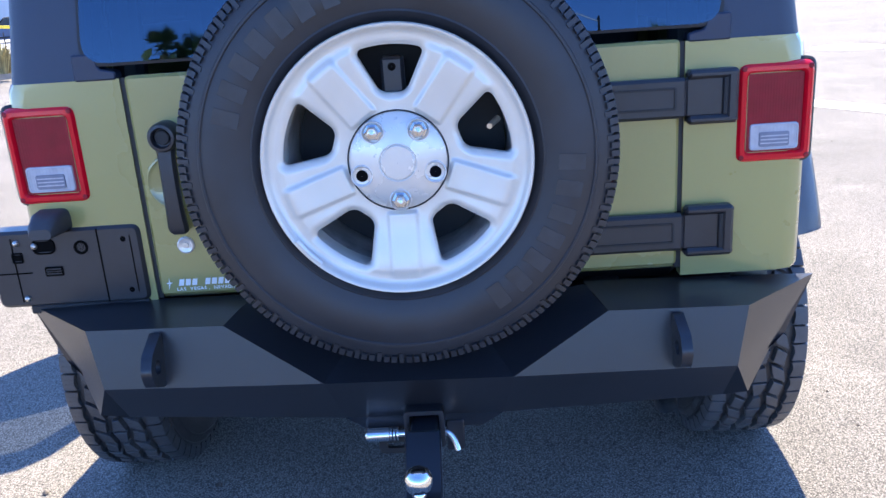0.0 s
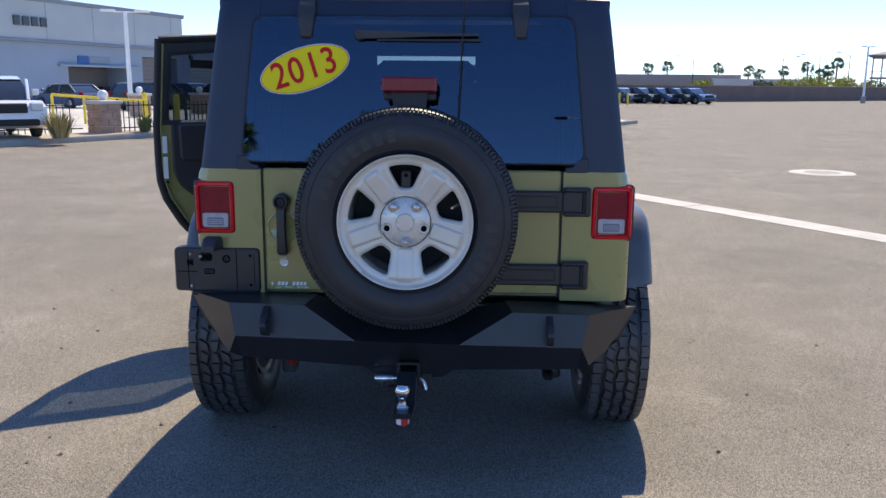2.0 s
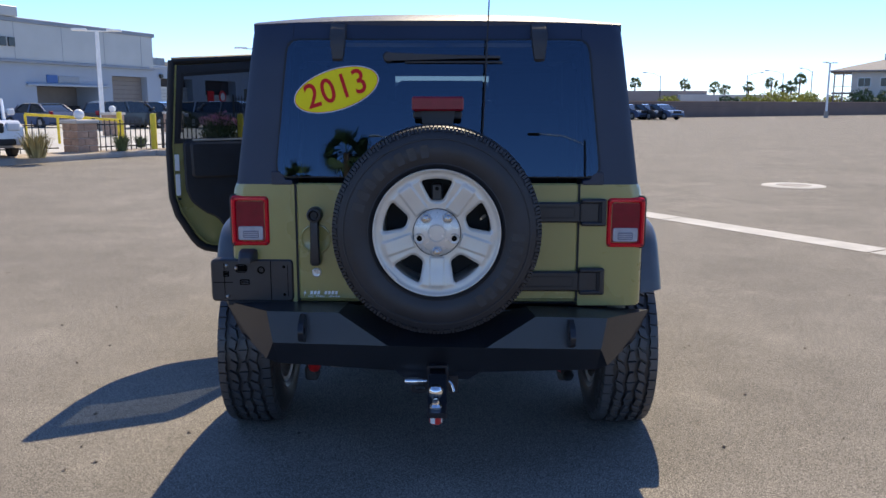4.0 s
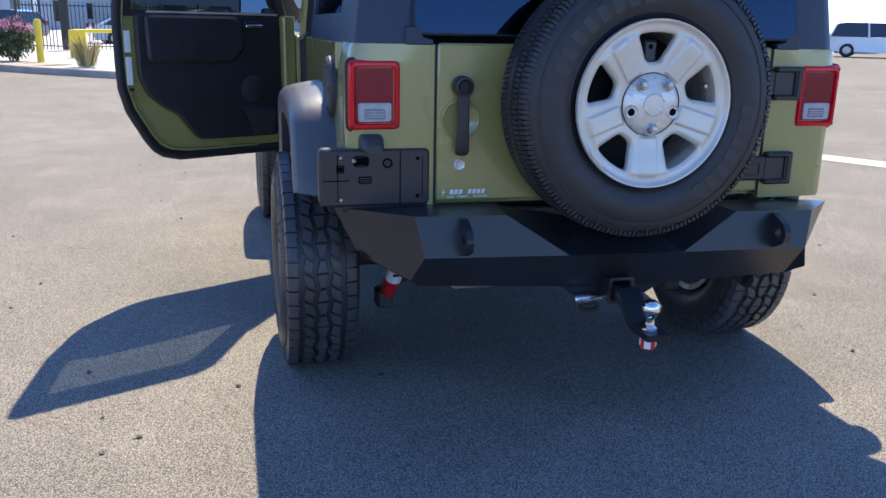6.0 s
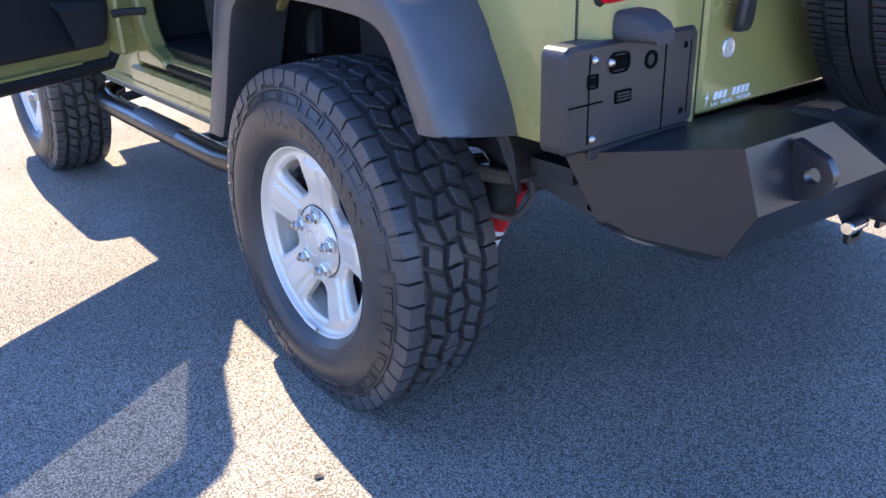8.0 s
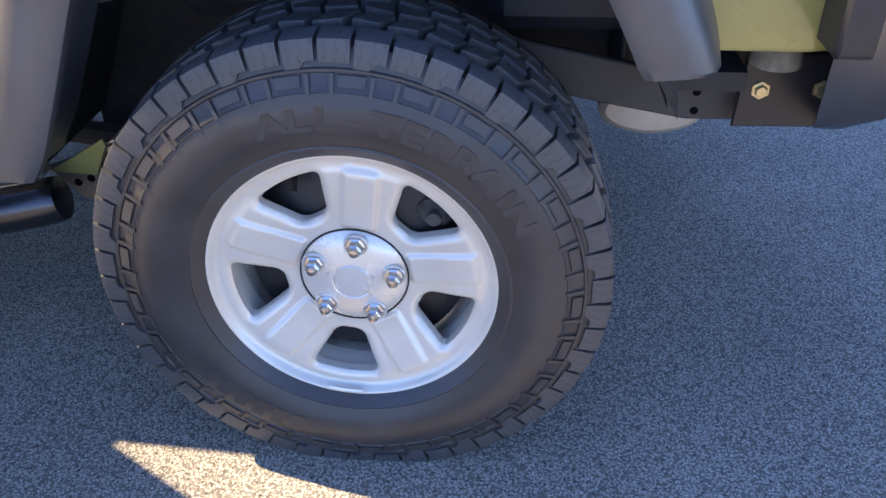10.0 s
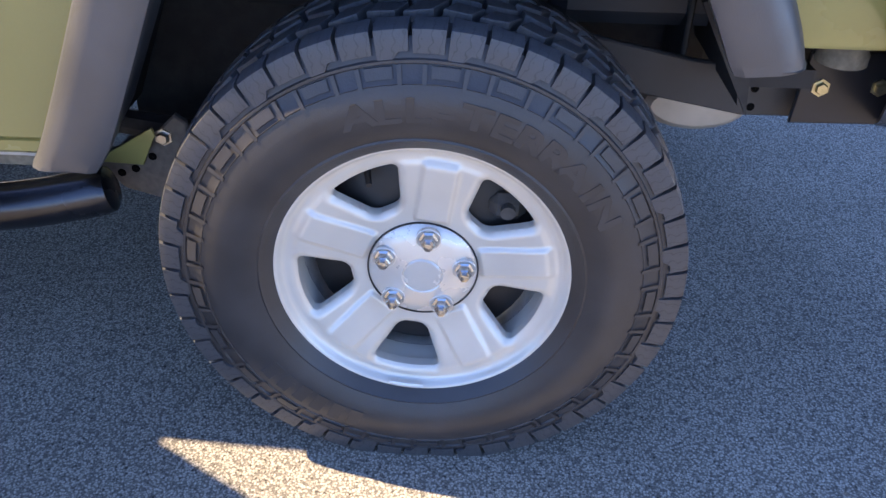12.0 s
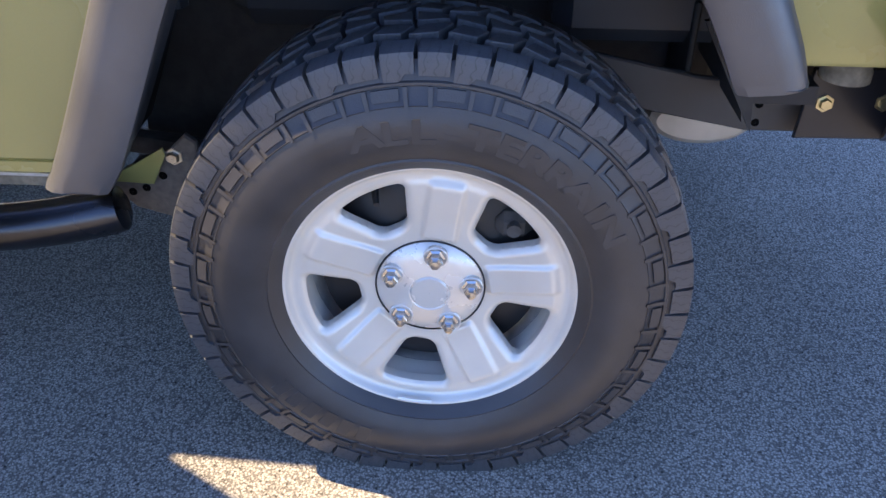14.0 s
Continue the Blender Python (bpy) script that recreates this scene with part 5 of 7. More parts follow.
for sg in (-1, 1):
    fl = part("fender_flare", flare_geo(sg), M_flare, car, "weathered grey-black plastic fender flare", angle=28)
    for y, z in ((1.128, 0.66), (1.175, 0.56), (0.30, 0.74)):
        part("flare_clip", Geo().lathe([(0.0005, 0.003), (0.005, 0.002), (0.006, 0)], 8, Matrix.Translation((sg * 0.90, y, z)) @ Matrix.Rotation(sg * math.pi / 2, 4, "Y")), M_dark, fl)
    part("fender_flare", flare_geo(sg, True), M_flare, car, "grey-black plastic front fender flare", m=Matrix.Translation((0, FRONT_Y - REAR_Y, 0.0)))

# fuel filler, right side has none
g = Geo().lathe([(0.0005, 0.018), (0.05, 0.017), (0.058, 0.022), (0.084, 0.022), (0.092, 0.014), (0.094, 0.0)], 40, Matrix.Translation((-0.782, 0.315, 1.015)) @ Matrix.Rotation(-math.pi / 2, 4, "Y"))
fuel = part("fuel_door", g, M_black, car, "round black fuel filler cap")
for k in range(6):
    a = k * math.pi / 3
    part("fuel_door_bolt", Geo().lathe([(0.0005, 0.003), (0.005, 0.003), (0.006, 0)], 6, Matrix.Translation((-0.804, 0.315 + 0.071 * math.cos(a), 1.015 + 0.071 * math.sin(a))) @ Matrix.Rotation(-math.pi / 2, 4, "Y")), M_dark, fuel)

# chassis: frame rails, axle, shocks, exhaust, muffler
for sg in (-1, 1):
    rail = [(-0.05, 0.52), (0.20, 0.52), (0.42, 0.60), (0.95, 0.60), (1.22, 0.46), (3.5, 0.46), (3.5, 0.58), (1.25, 0.58), (0.95, 0.72), (0.42, 0.72), (0.15, 0.645), (-0.05, 0.635)]
    fr = part("chassis_rail", Geo().prism(rail, "x", sg * 0.36, sg * 0.44, 0.006), M_under, car, "dusty dark steel chassis rail")
    pl = part("frame_plate", Geo().prism([(0.06, 0.507), (0.164, 0.506), (0.321, 0.535), (0.50, 0.575), (0.50, 0.650), (0.258, 0.600), (0.081, 0.585)], "x", sg * 0.60, sg * 0.615, 0.003), M_frame, fr, "folded grey steel frame plate")
    for y, z in ((0.151, 0.555), (0.151, 0.522)):
        part("plate_hole", Geo().lathe([(0.0005, 0.0015), (0.0065, 0.0015), (0.007, 0)], 12, Matrix.Translation((sg * 0.615, y, z)) @ Matrix.Rotation(sg * math.pi / 2, 4, "Y")), M_void, fr)
    part("body_mount", Geo().lathe([(0.0005, 0.69), (0.032, 0.69), (0.035, 0.678), (0.035, 0.660), (0.038, 0.655), (0.038, 0.640), (0.0005, 0.640)], 20, Matrix.Translation((sg * 0.70, 0.066, 0))), M_sill, fr, "dusty body mount under the corner")
    part("mount_bracket", Geo().prism([(1.095, 0.35), (1.16, 0.33), (1.223, 0.349), (1.275, 0.41), (1.16, 0.45), (1.113, 0.495), (1.095, 0.48)], "x", sg * 0.655, sg * 0.67, 0.003), M_mount, fr, "dusty brown body mount bracket")
    part("mount_bracket", Geo().box((sg * 0.56, 1.11, 0.36), (sg * 0.66, 1.25, 0.40), 0.006), M_mount, fr)
    part("mount_bolt", Geo().lathe([(0.0005, 0.012), (0.009, 0.012), (0.011, 0.009), (0.011, 0.003), (0.016, 0.003), (0.016, 0)], 6, Matrix.Translation((sg * 0.670, 1.137, 0.454)) @ Matrix.Rotation(sg * math.pi / 2, 4, "Y")), M_steel, fr, "steel hex bolt")
    for y, z in ((1.163, 0.415), (1.223, 0.381), (1.197, 0.390)):
        part("plate_hole", Geo().lathe([(0.0005, 0.0015), (0.007, 0.0015), (0.0075, 0)], 12, Matrix.Translation((sg * 0.670, y, z)) @ Matrix.Rotation(sg * math.pi / 2, 4, "Y")), M_void, fr)
    part("body_tab", Geo().prism([(1.262, 0.409), (1.150, 0.476), (1.146, 0.462), (1.162, 0.432), (1.176, 0.405)], "x", sg * 0.678, sg * 0.684, 0.001), M_paint, fr, "small dusty olive body tab")
    for y in (1.62, 2.45):
        part("step_bracket", Geo().tube([(sg * 0.50, y - 0.03, 0.44), (sg * 0.60, y, 0.40), (sg * 0.74, y + 0.02, 0.375)], 0.018, 8), M_under, fr)
for sg in (-1, 1):
    inner = part("inner_fender", Geo().prism([(sg * 0.596, 0.715), (sg * 0.596, 0.545), (sg * 0.45, 0.530), (sg * 0.45, 0.715)], "y", 0.268, 0.278, 0.003), M_liner, car, "dusty black inner fender panel")
    part("shock_mount", Geo().tube([(sg * 0.545, 0.470, 0.545), (sg * 0.560, 0.455, 0.500), (sg * 0.580, 0.440, 0.425), (sg * 0.582, 0.438, 0.418)], [0.026, 0.034, 0.034, 0.028], 16), M_under, inner, "dusty black shock mount cup")
    part("mount_arm", Geo().tube(bend([(sg * 0.70, 0.40, 0.560), (sg * 0.62, 0.40, 0.525), (sg * 0.54, 0.40, 0.510), (sg * 0.44, 0.40, 0.535)], 3), 0.016, 8), M_mount, inner, "dusty brown mount arm")
    part("brake_hose", Geo().tube(bend([(sg * 0.545, 0.385, 0.512), (sg * 0.545, 0.38, 0.465), (sg * 0.60, 0.38, 0.432), (sg * 0.66, 0.39, 0.455), (sg * 0.69, 0.42, 0.470)], 4), 0.006, 8), M_mount, inner, "looped dusty brake hose")
    part("sensor_wire", Geo().tube([(sg * 0.604, 0.50, 0.588), (sg * 0.541, 0.50, 0.495)], 0.0022, 6), M_white, inner, "thin white sensor wire")
axle = part("rear_axle", Geo().tube([(-0.72, REAR_Y, HUB_Z), (0.72, REAR_Y, HUB_Z)], 0.042, 14), M_under, car, "dusty steel rear axle")
part("differential", Geo().ball((0.03, REAR_Y, HUB_Z), 0.135, 10), M_under, axle)
fax = part("front_axle", Geo().tube([(-0.72, FRONT_Y, HUB_Z), (0.72, FRONT_Y, HUB_Z)], 0.04, 12), M_under, car, "dusty steel front axle")
part("differential", Geo().ball((-0.28, FRONT_Y, HUB_Z), 0.12, 8), M_under, fax)
for sg in (-1, 1):
    part("coil_spring", Geo().tube([(sg * 0.40 + 0.05 * math.cos(k * 0.7), REAR_Y + 0.05 * math.sin(k * 0.7), HUB_Z + 0.03 + k * 0.0045) for k in range(56)], 0.008, 6), M_under, axle)
    part("trailing_arm", Geo().tube([(sg * 0.50, REAR_Y - 0.08, 0.30), (sg * 0.50, 1.45, 0.42)], 0.025, 8), M_under, axle)
for sg in (-1, 1):
    sh = part("shock_absorber", Geo().tube([(sg * 0.575, 0.560, 0.235), (sg * 0.568, 0.548, 0.262), (sg * 0.515, 0.46, 0.47)], [0.016, 0.030, 0.030], 16), M_redpaint, car, "red shock absorber with white label")
    part("shock_rod", Geo().tube([(sg * 0.515, 0.46, 0.47), (sg * 0.49, 0.42, 0.57)], 0.012, 10), M_chrome, sh)
    d = Vector((sg * 0.053, 0.088, -0.208)).normalized()
    c0 = Vector((sg * 0.548, 0.515, 0.340))
    part("shock_label", Geo().tube([c0 - d * 0.028, c0 + d * 0.028], 0.0306, 16, caps=False), M_white, sh)
    part("label_bar", Geo().box((-0.012, -0.034, -0.005), (0.012, -0.029, 0.005), 0, Matrix.Translation(c0)), M_dark, sh)
    part("shock_bracket", Geo().box((sg * 0.55, 0.53, 0.20), (sg * 0.61, 0.61, 0.27), 0.01), M_under, sh)
g = Geo()
ov = [(0.10 * math.cos(2 * math.pi * i / 28), 0.062 * math.sin(2 * math.pi * i / 28)) for i in range(28)]
g.prism([(0.186 + a, 0.438 + b * 0.82) for a, b in ov], "x", -0.440, 0.34, 0.012)
muf = part("muffler", g, M_alum, car, "oval aluminised muffler")
g = Geo().tube([(0.30, 0.25, 0.50), (0.44, 0.22, 0.50), (0.495, 0.12, 0.465), (0.50, 0.0, 0.435)], 0.021, 16, caps=False)
g.tube([(0.50, 0.01, 0.437), (0.50, -0.055, 0.424)], 0.023, 16, caps=False)
part("exhaust_tip", g, M_under, muf, "sooty steel exhaust tip")

# side steps
for sg in (-1, 1):
    g = Geo().tube(bend([(sg * 0.761, 1.222, 0.3975), (sg * 0.766, 1.25, 0.392), (sg * 0.776, 1.33, 0.379), (sg * 0.782, 1.42, 0.370), (sg * 0.785, 1.55, 0.366), (sg * 0.790, 2.36, 0.365), (sg * 0.785, 2.50, 0.367), (sg * 0.765, 2.585, 0.372), (sg * 0.70, 2.63, 0.385)], 3), 0.040, 20)
    step = part("side_step", g, M_tube, car, "dark polished round side step tube")
    part("end_cap", Geo().tube([(sg * 0.7625, 1.232, 0.3955), (sg * 0.7595, 1.215, 0.399), (sg * 0.7577, 1.205, 0.401), (sg * 0.7568, 1.200, 0.402)], [0.0402, 0.0402, 0.0375, 0.028], 24), M_tube, step, "rounded dark end cap")
    part("step_pad", Geo().loft([[(sg * (0.785 + 0.0415 * math.sin(a)), y, 0.3655 + h * math.cos(a)) for a in [radians(q) for q in range(-68, 69, 8)]] for y, h in ((1.72, 0.038), (1.74, 0.0435), (2.12, 0.0435), (2.14, 0.038))]), M_black, step, "black ribbed step pad")

# interior
for sg in (-1, 1):
    g = Geo().loft([[(sg * x, y, z) for x, y in rounded([(0.15, y0), (0.62, y0), (0.62, y1), (0.15, y1)], 0.06, 3)] for z, y0, y1 in ((0.63, 1.36, 1.84), (0.70, 1.35, 1.86), (0.86, 1.35, 1.86), (0.90, 1.38, 1.83))], closed=True, ends=True)
    seat = part("front_seat", g, M_seat, car, "black cloth front seat")
    g = Geo().loft([[(sg * x, y, z) for x, y in rounded([(0.385 - h, y0), (0.385 + h, y0), (0.385 + h, y1), (0.385 - h, y1)], 0.05, 3)] for z, h, y0, y1 in ((0.85, 0.215, 1.24, 1.40), (1.20, 0.225, 1.22, 1.38), (1.40, 0.20, 1.21, 1.34), (1.46, 0.17, 1.22, 1.32))], closed=True, ends=True)
    part("backrest", g, M_seat, seat)
    part("headrest", Geo().box((sg * 0.265, 1.19, 1.46), (sg * 0.505, 1.32, 1.67), 0.045), M_seat, seat)
g = Geo().box((-0.58, 0.58, 0.80), (0.58, 0.70, 1.46), 0.05)
rs = part("rear_seat", g, M_seat, car, "black cloth rear bench")
part("seat_cushion", Geo().box((-0.55, 0.66, 0.635), (0.55, 1.05, 0.85), 0.04), M_seat, rs)
for x0, x1, z1 in ((-0.50, -0.19, 1.61), (-0.192, 0.222, 1.549), (0.222, 0.52, 1.61)):
    part("headrest", Geo().box((x0, 0.585, 1.44), (x1, 0.67, z1), 0.03), M_seat, rs)
for sg in (-1, 1):
    part("pillar_trim", Geo().box((sg * 0.575, 1.17, 0.64), (sg * 0.71, 1.272, 1.72), 0.02), M_trim, car, "black door pillar trim")
part("soundbar", Geo().box((-0.54, 1.07, 1.585), (0.54, 1.17, 1.69), 0.02), M_trim, car, "black overhead sound bar")
part("dashboard", Geo().box((-0.748, 1.92, 0.85), (0.748, 2.16, 1.16), 0.04), M_trim, car, "black dashboard")
part("cargo_box", Geo().box((-0.58, 0.12, 0.635), (0.58, 0.5, 0.76), 0.03), M_trim, car, "black cargo floor liner")
g = Geo()
for sg in (-1, 1):
    g.tube([(sg * 0.60, 0.16, 0.66), (sg * 0.58, 0.25, 1.60), (sg * 0.56, 0.4, 1.66), (sg * 0.56, 1.85, 1.67)], 0.035, 10)
    g.tube([(sg * 0.62, 1.12, 0.7), (sg * 0.58, 1.12, 1.66)], 0.035, 10)
g.tube([(-0.58, 1.12, 1.655), (0.58, 1.12, 1.655)], 0.035, 10)
g.tube([(-0.58, 0.34, 1.645), (0.58, 0.34, 1.645)], 0.03, 10)
g.tube([(0, 1.12, 1.655), (0, 1.9, 1.68)], 0.03, 8)
part("roll_bar", g, M_trim, car, "padded black roll bar")
part("pillar_trim", Geo().tube([(-0.672, 2.10, 1.10), (-0.648, 2.01, 1.40), (-0.625, 1.91, 1.68)], 0.05, 10), M_trim, car, "black windscreen pillar trim")
part("pillar_trim", Geo().tube([(0.672, 2.10, 1.10), (0.648, 2.01, 1.40), (0.625, 1.91, 1.68)], 0.05, 10), M_trim, car, "black windscreen pillar trim")
part("cabin_mirror", Geo().box((-0.12, 1.86, 1.50), (0.12, 1.89, 1.565), 0.012), M_trim, car, "cabin rear-view mirror")
wsf = [(-0.66, 2.13, 1.15), (0.66, 2.13, 1.15), (0.61, 1.93, 1.70), (-0.61, 1.93, 1.70)]
part("windscreen", Geo().add(wsf, [(0, 1, 2, 3)]), G_clear, car, "clear windscreen")
part("windscreen_header", Geo().box((-0.68, 1.90, 1.69), (0.68, 1.97, 1.745), 0.012), M_paint, car, "olive green windscreen header")
part("antenna", Geo().tube([(0.155, -0.035, 1.10), (0.170, -0.035, 1.45), (0.196, -0.030, 2.10)], [0.0045, 0.0035, 0.002], 6), M_dark, car, "thin black whip antenna")

# closed passenger door
g = Geo().prism(rounded([(2.10, 0.575), (1.50, 0.575), (1.40, 0.64), (1.29, 0.86), (1.262, 0.95), (1.262, 1.16), (2.11, 1.16)], 0.03, 4), "x", 0.742, 0.782, 0.006)
pdoor = part("passenger_door", g, M_paint, car, "closed olive green passenger door")
win_o, win_i = [(2.10, 1.162), (1.262, 1.162), (1.282, 1.69), (1.88, 1.735), (1.94, 1.70)], [(2.03, 1.20), (1.31, 1.20), (1.33, 1.63), (1.86, 1.675), (1.89, 1.65)]
g = ring_panel(Geo(), win_o, win_i, "x", 0.738, 0.776)
g.v = [(x - max(0.0, z - 1.16) * 0.11, y, z) for x, y, z in g.v]
part("window_frame", g, M_trim, pdoor)
part("door_glass", Geo().add([(0.752 - (z - 1.16) * 0.11, y, z) for y, z in win_i], [(0, 1, 2, 3, 4)]), G_door, pdoor, "tinted passenger door glass")
part("door_handle", Geo().box((0.782, 1.32, 1.04), (0.812, 1.48, 1.08), 0.01), M_hinge, pdoor, "black outer door handle")
part("inner_trim", Geo().box((0.715, 1.33, 0.66), (0.740, 2.05, 1.16), 0.008), M_trim, pdoor)

# open driver's door, built closed along -y from its hinge
DL = 0.855
DT = 0.825


def lean(geo):
    geo.v = [(x + max(0.0, z - 1.2) * 0.11 - 0.045, y, z) for x, y, z in geo.v]
    return geo


HINGE = Vector((-0.800, 2.105, 0))
dm = Matrix.Translation(HINGE) @ Matrix.Rotation(radians(-62.5), 4, "Z")
skin = rounded([(0.028, 0.630), (0.0, 0.567), (-0.60, 0.567), (-0.690, 0.592), (-0.748, 0.655), (-0.828, 0.800), (-DL, 0.90), (-DL, 1.235), (0.032, 1.235)], 0.03, 4)
g = Geo()
g.prism(skin, "x", -0.045, 0.0, 0.006)
frame_o = [(0.034, 1.20), (-DL, 1.20), (-DT, 1.690), (-0.22, 1.735), (-0.165, 1.70)]
frame_i = [(-0.05, 1.245), (-DL + 0.052, 1.245), (-DT + 0.052, 1.620), (-0.245, 1.665), (-0.225, 1.645)]
ring_panel(g, frame_o, frame_i, "x", -0.042, -0.002)
door = part("door", lean(g), M_paint, car, "open olive green driver's door with black trim", m=dm)
part("door_edge", Geo().box((-0.075, -0.035, 0.60), (0.016, 0.034, 1.235), 0.008), M_paint, door)
part("mirror_sail", lean(Geo().prism([(-0.052, 1.190), (0.060, 1.190), (0.104, 1.238), (0.098, 1.262), (-0.012, 1.420), (-0.052, 1.430)], "x", -0.040, -0.004, 0.003)), M_black, door, "black triangular mirror base")
# weather seal that runs round the inner edge
path = [(0.012, y, z) for y, z in skin]
seal = Geo()
pts = [(-DT, 1.69), (-DL, 1.2), (-DL, 1.0), (-0.852, 0.90), (-0.826, 0.80), (-0.747, 0.660), (-0.715, 0.618), (-0.675, 0.592), (-0.60, 0.574), (-0.05, 0.574), (-0.012, 0.62), (-0.008, 1.2)]
seal.tube([(0.004, y + 0.004, z) for y, z in pts], 0.022, 10)
seal.tube([(0.004, -DT + 0.004, 1.685), (0.004, -0.22, 1.728), (0.004, -0.165, 1.69), (0.004, -0.01, 1.22)], 0.022, 10)
part("door_seal", lean(seal), M_dark, door, "black rubber door seal")
edge = Geo().tube([(0.014, y + 0.022, z + 0.006) for y, z in ((-DT, 1.66), (-DL, 1.2), (-DL, 1.0), (-0.85, 0.905), (-0.82, 0.805), (-0.742, 0.672), (-0.70, 0.626), (-0.66, 0.606), (-0.58, 0.594), (-0.20, 0.592))], 0.007, 6)
part("inner_flange", lean(edge), M_paint, door)
trim = rounded([(-0.06, 0.64), (-0.50, 0.645), (-0.56, 0.72), (-0.60, 0.775), (-0.66, 0.80), (-0.742, 0.87), (-0.775, 0.95), (-0.777, 1.232), (-0.04, 1.232), (-0.03, 0.75)], 0.03, 4)
g = Geo().prism(trim, "x", 0.0, 0.030, 0.010)
g.prism(rounded([(-0.735, 1.018), (-0.32, 1.012), (-0.245, 1.075), (-0.265, 1.20), (-0.30, 1.226), (-0.742, 1.226)], 0.03, 5), "x", 0.026, 0.056, 0.012)
part("door_trim", lean(g), M_trim, door, "black vinyl door trim panel")
part("inner_handle", lean(Geo().box((0.028, -0.245, 1.170), (0.050, -0.145, 1.207), 0.008)), M_dark, door, "black inner door handle")
part("handle_lever", lean(Geo().box((0.044, -0.24, 1.176), (0.056, -0.15, 1.188), 0.002)), M_chrome, door, "bright handle lever")
part("door_speaker", lean(Geo().lathe([(0.0005, 0.006), (0.06, 0.006), (0.066, 0.003), (0.068, 0)], 28, Matrix.Translation((0.030, -0.20, 0.88)) @ Matrix.Rotation(math.pi / 2, 4, "Y"))), M_seat, door)
part("sill_strip", lean(Geo().box((-0.005, -0.72, 1.232), (0.028, -0.05, 1.243), 0.003)), M_alum, door, "bright window sill strip")
g = Geo().loft([[(0.032, -0.08, 0.78), (0.032, -0.28, 0.80)], [(0.060, -0.09, 0.765), (0.060, -0.27, 0.775)], [(0.055, -0.11, 0.65), (0.055, -0.22, 0.65)]])
part("door_pocket", lean(g), M_seat, door, "sagging black mesh door pocket")
lat = Geo().box((0.0, -DL + 0.005, 0.86), (0.012, -DL + 0.028, 0.93), 0.003)
lat.tube([(0.012, -DL + 0.035, 0.895), (0.035, -DL + 0.045, 0.895)], 0.007, 8)
part("door_latch", lean(lat), M_dark, door, "black door latch")
for z0, z1 in ((1.06, 1.155), (0.915, 1.04)):
    part("door_label", lean(Geo().box((0.006, -DL + 0.026, z0), (0.026, -DL + 0.052, z1), 0.002)), M_white, door, "small white door edge label")
part("door_glass", lean(Geo().add([(-0.022, y, z) for y, z in frame_i], [(0, 1, 2, 3, 4)])), G_door, door, "lightly tinted door glass")
part("frame_trim", lean(ring_panel(Geo(), [(a[0] * 0.6 + b[0] * 0.4, a[1] * 0.6 + b[1] * 0.4) for a, b in zip(frame_o, frame_i)], [(y, z) for y, z in frame_i], "x", -0.001, 0.012)), M_trim, door, "black window frame trim")
part("window_bead", lean(ring_panel(Geo(), frame_i, [(y * 0.965 - 0.012, 1.26 + (z - 1.26) * 0.95) for y, z in frame_i], "x", -0.030, 0.006)), M_dark, door)
mm = Matrix.Translation((-0.15, -0.065, 1.262)) @ Matrix.Rotation(radians(25), 4, "Z") @ Matrix.Rotation(radians(-5), 4, "X")
mir = part("door_mirror", Geo().prism(rounded([(-0.115, -0.095), (0.105, -0.095), (0.105, 0.100), (-0.115, 0.100)], 0.026, 4), "y", -0.045, 0.06, 0.012, mm), M_black, door, "black door mirror")
part("mirror_glass", Geo().prism(rounded([(-0.090, -0.070), (0.080, -0.070), (0.080, 0.075), (-0.090, 0.075)], 0.018, 4), "y", -0.0475, -0.044, 0.0, mm), M_mirror, mir)
part("mirror_arm", Geo().box((-0.10, -0.10, 1.225), (-0.03, -0.05, 1.27), 0.01), M_black, mir)
g = Geo()
for z in (0.70, 1.05):
    g.tube([(-0.02, 0.0, z - 0.04), (-0.02, 0.0, z + 0.04)], 0.012, 8)
    g.box((-0.03, 0.0, z - 0.03), (0.0, 0.05, z + 0.03), 0.004)
part("door_hinge", g, M_paint, door)
g = Geo().tube([(0.02, -0.06, 0.74), (0.06, -0.03, 0.745), (0.11, 0.0, 0.745)], 0.013, 8)
part("check_strap", g, M_dark, door, "black door check strap")

# ---- ground ----
g = Geo()
xs = [-3000, -300, -60, -20, -8, 0, 8, 20, 60, 300, 3000]
g.loft([[(x, y, 0.0) for x in xs] for y in xs])
gr = part("ground", g, M_ground)
tagged(gr, "worn sand-grey asphalt car park", "ground", kind="structure")
# pale concrete gutter strip
a, b = Vector((1.55, 9.75, 0)), Vector((13.0, -9.1, 0))
d = (b - a).normalized()
nrm = Vector((-d.y, d.x, 0))
g = Geo()
for i in range(8):
    p, q = a + (b - a) * (i / 8), a + (b - a) * ((i + 1) / 8 - 0.0015)
    g.add([p - nrm * 0.2 + Vector((0, 0, 0.004)), q - nrm * 0.2 + Vector((0, 0, 0.004)), q + nrm * 0.2 + Vector((0, 0, 0.004)), p + nrm * 0.2 + Vector((0, 0, 0.004))], [(0, 1, 2, 3)])
tagged(part("gutter_strip", g, M_gutter), "pale concrete drain strip across the asphalt", "pavement", kind="structure")
mc = Matrix.Translation((6.35, 11.75, 0))
man = thing("manhole", "round manhole cover in a white concrete collar", "manhole", mc)
part("collar", Geo().lathe([(0.30, 0.004), (0.305, 0.012), (0.53, 0.012), (0.55, 0.003)], 40), M_gutter, man)
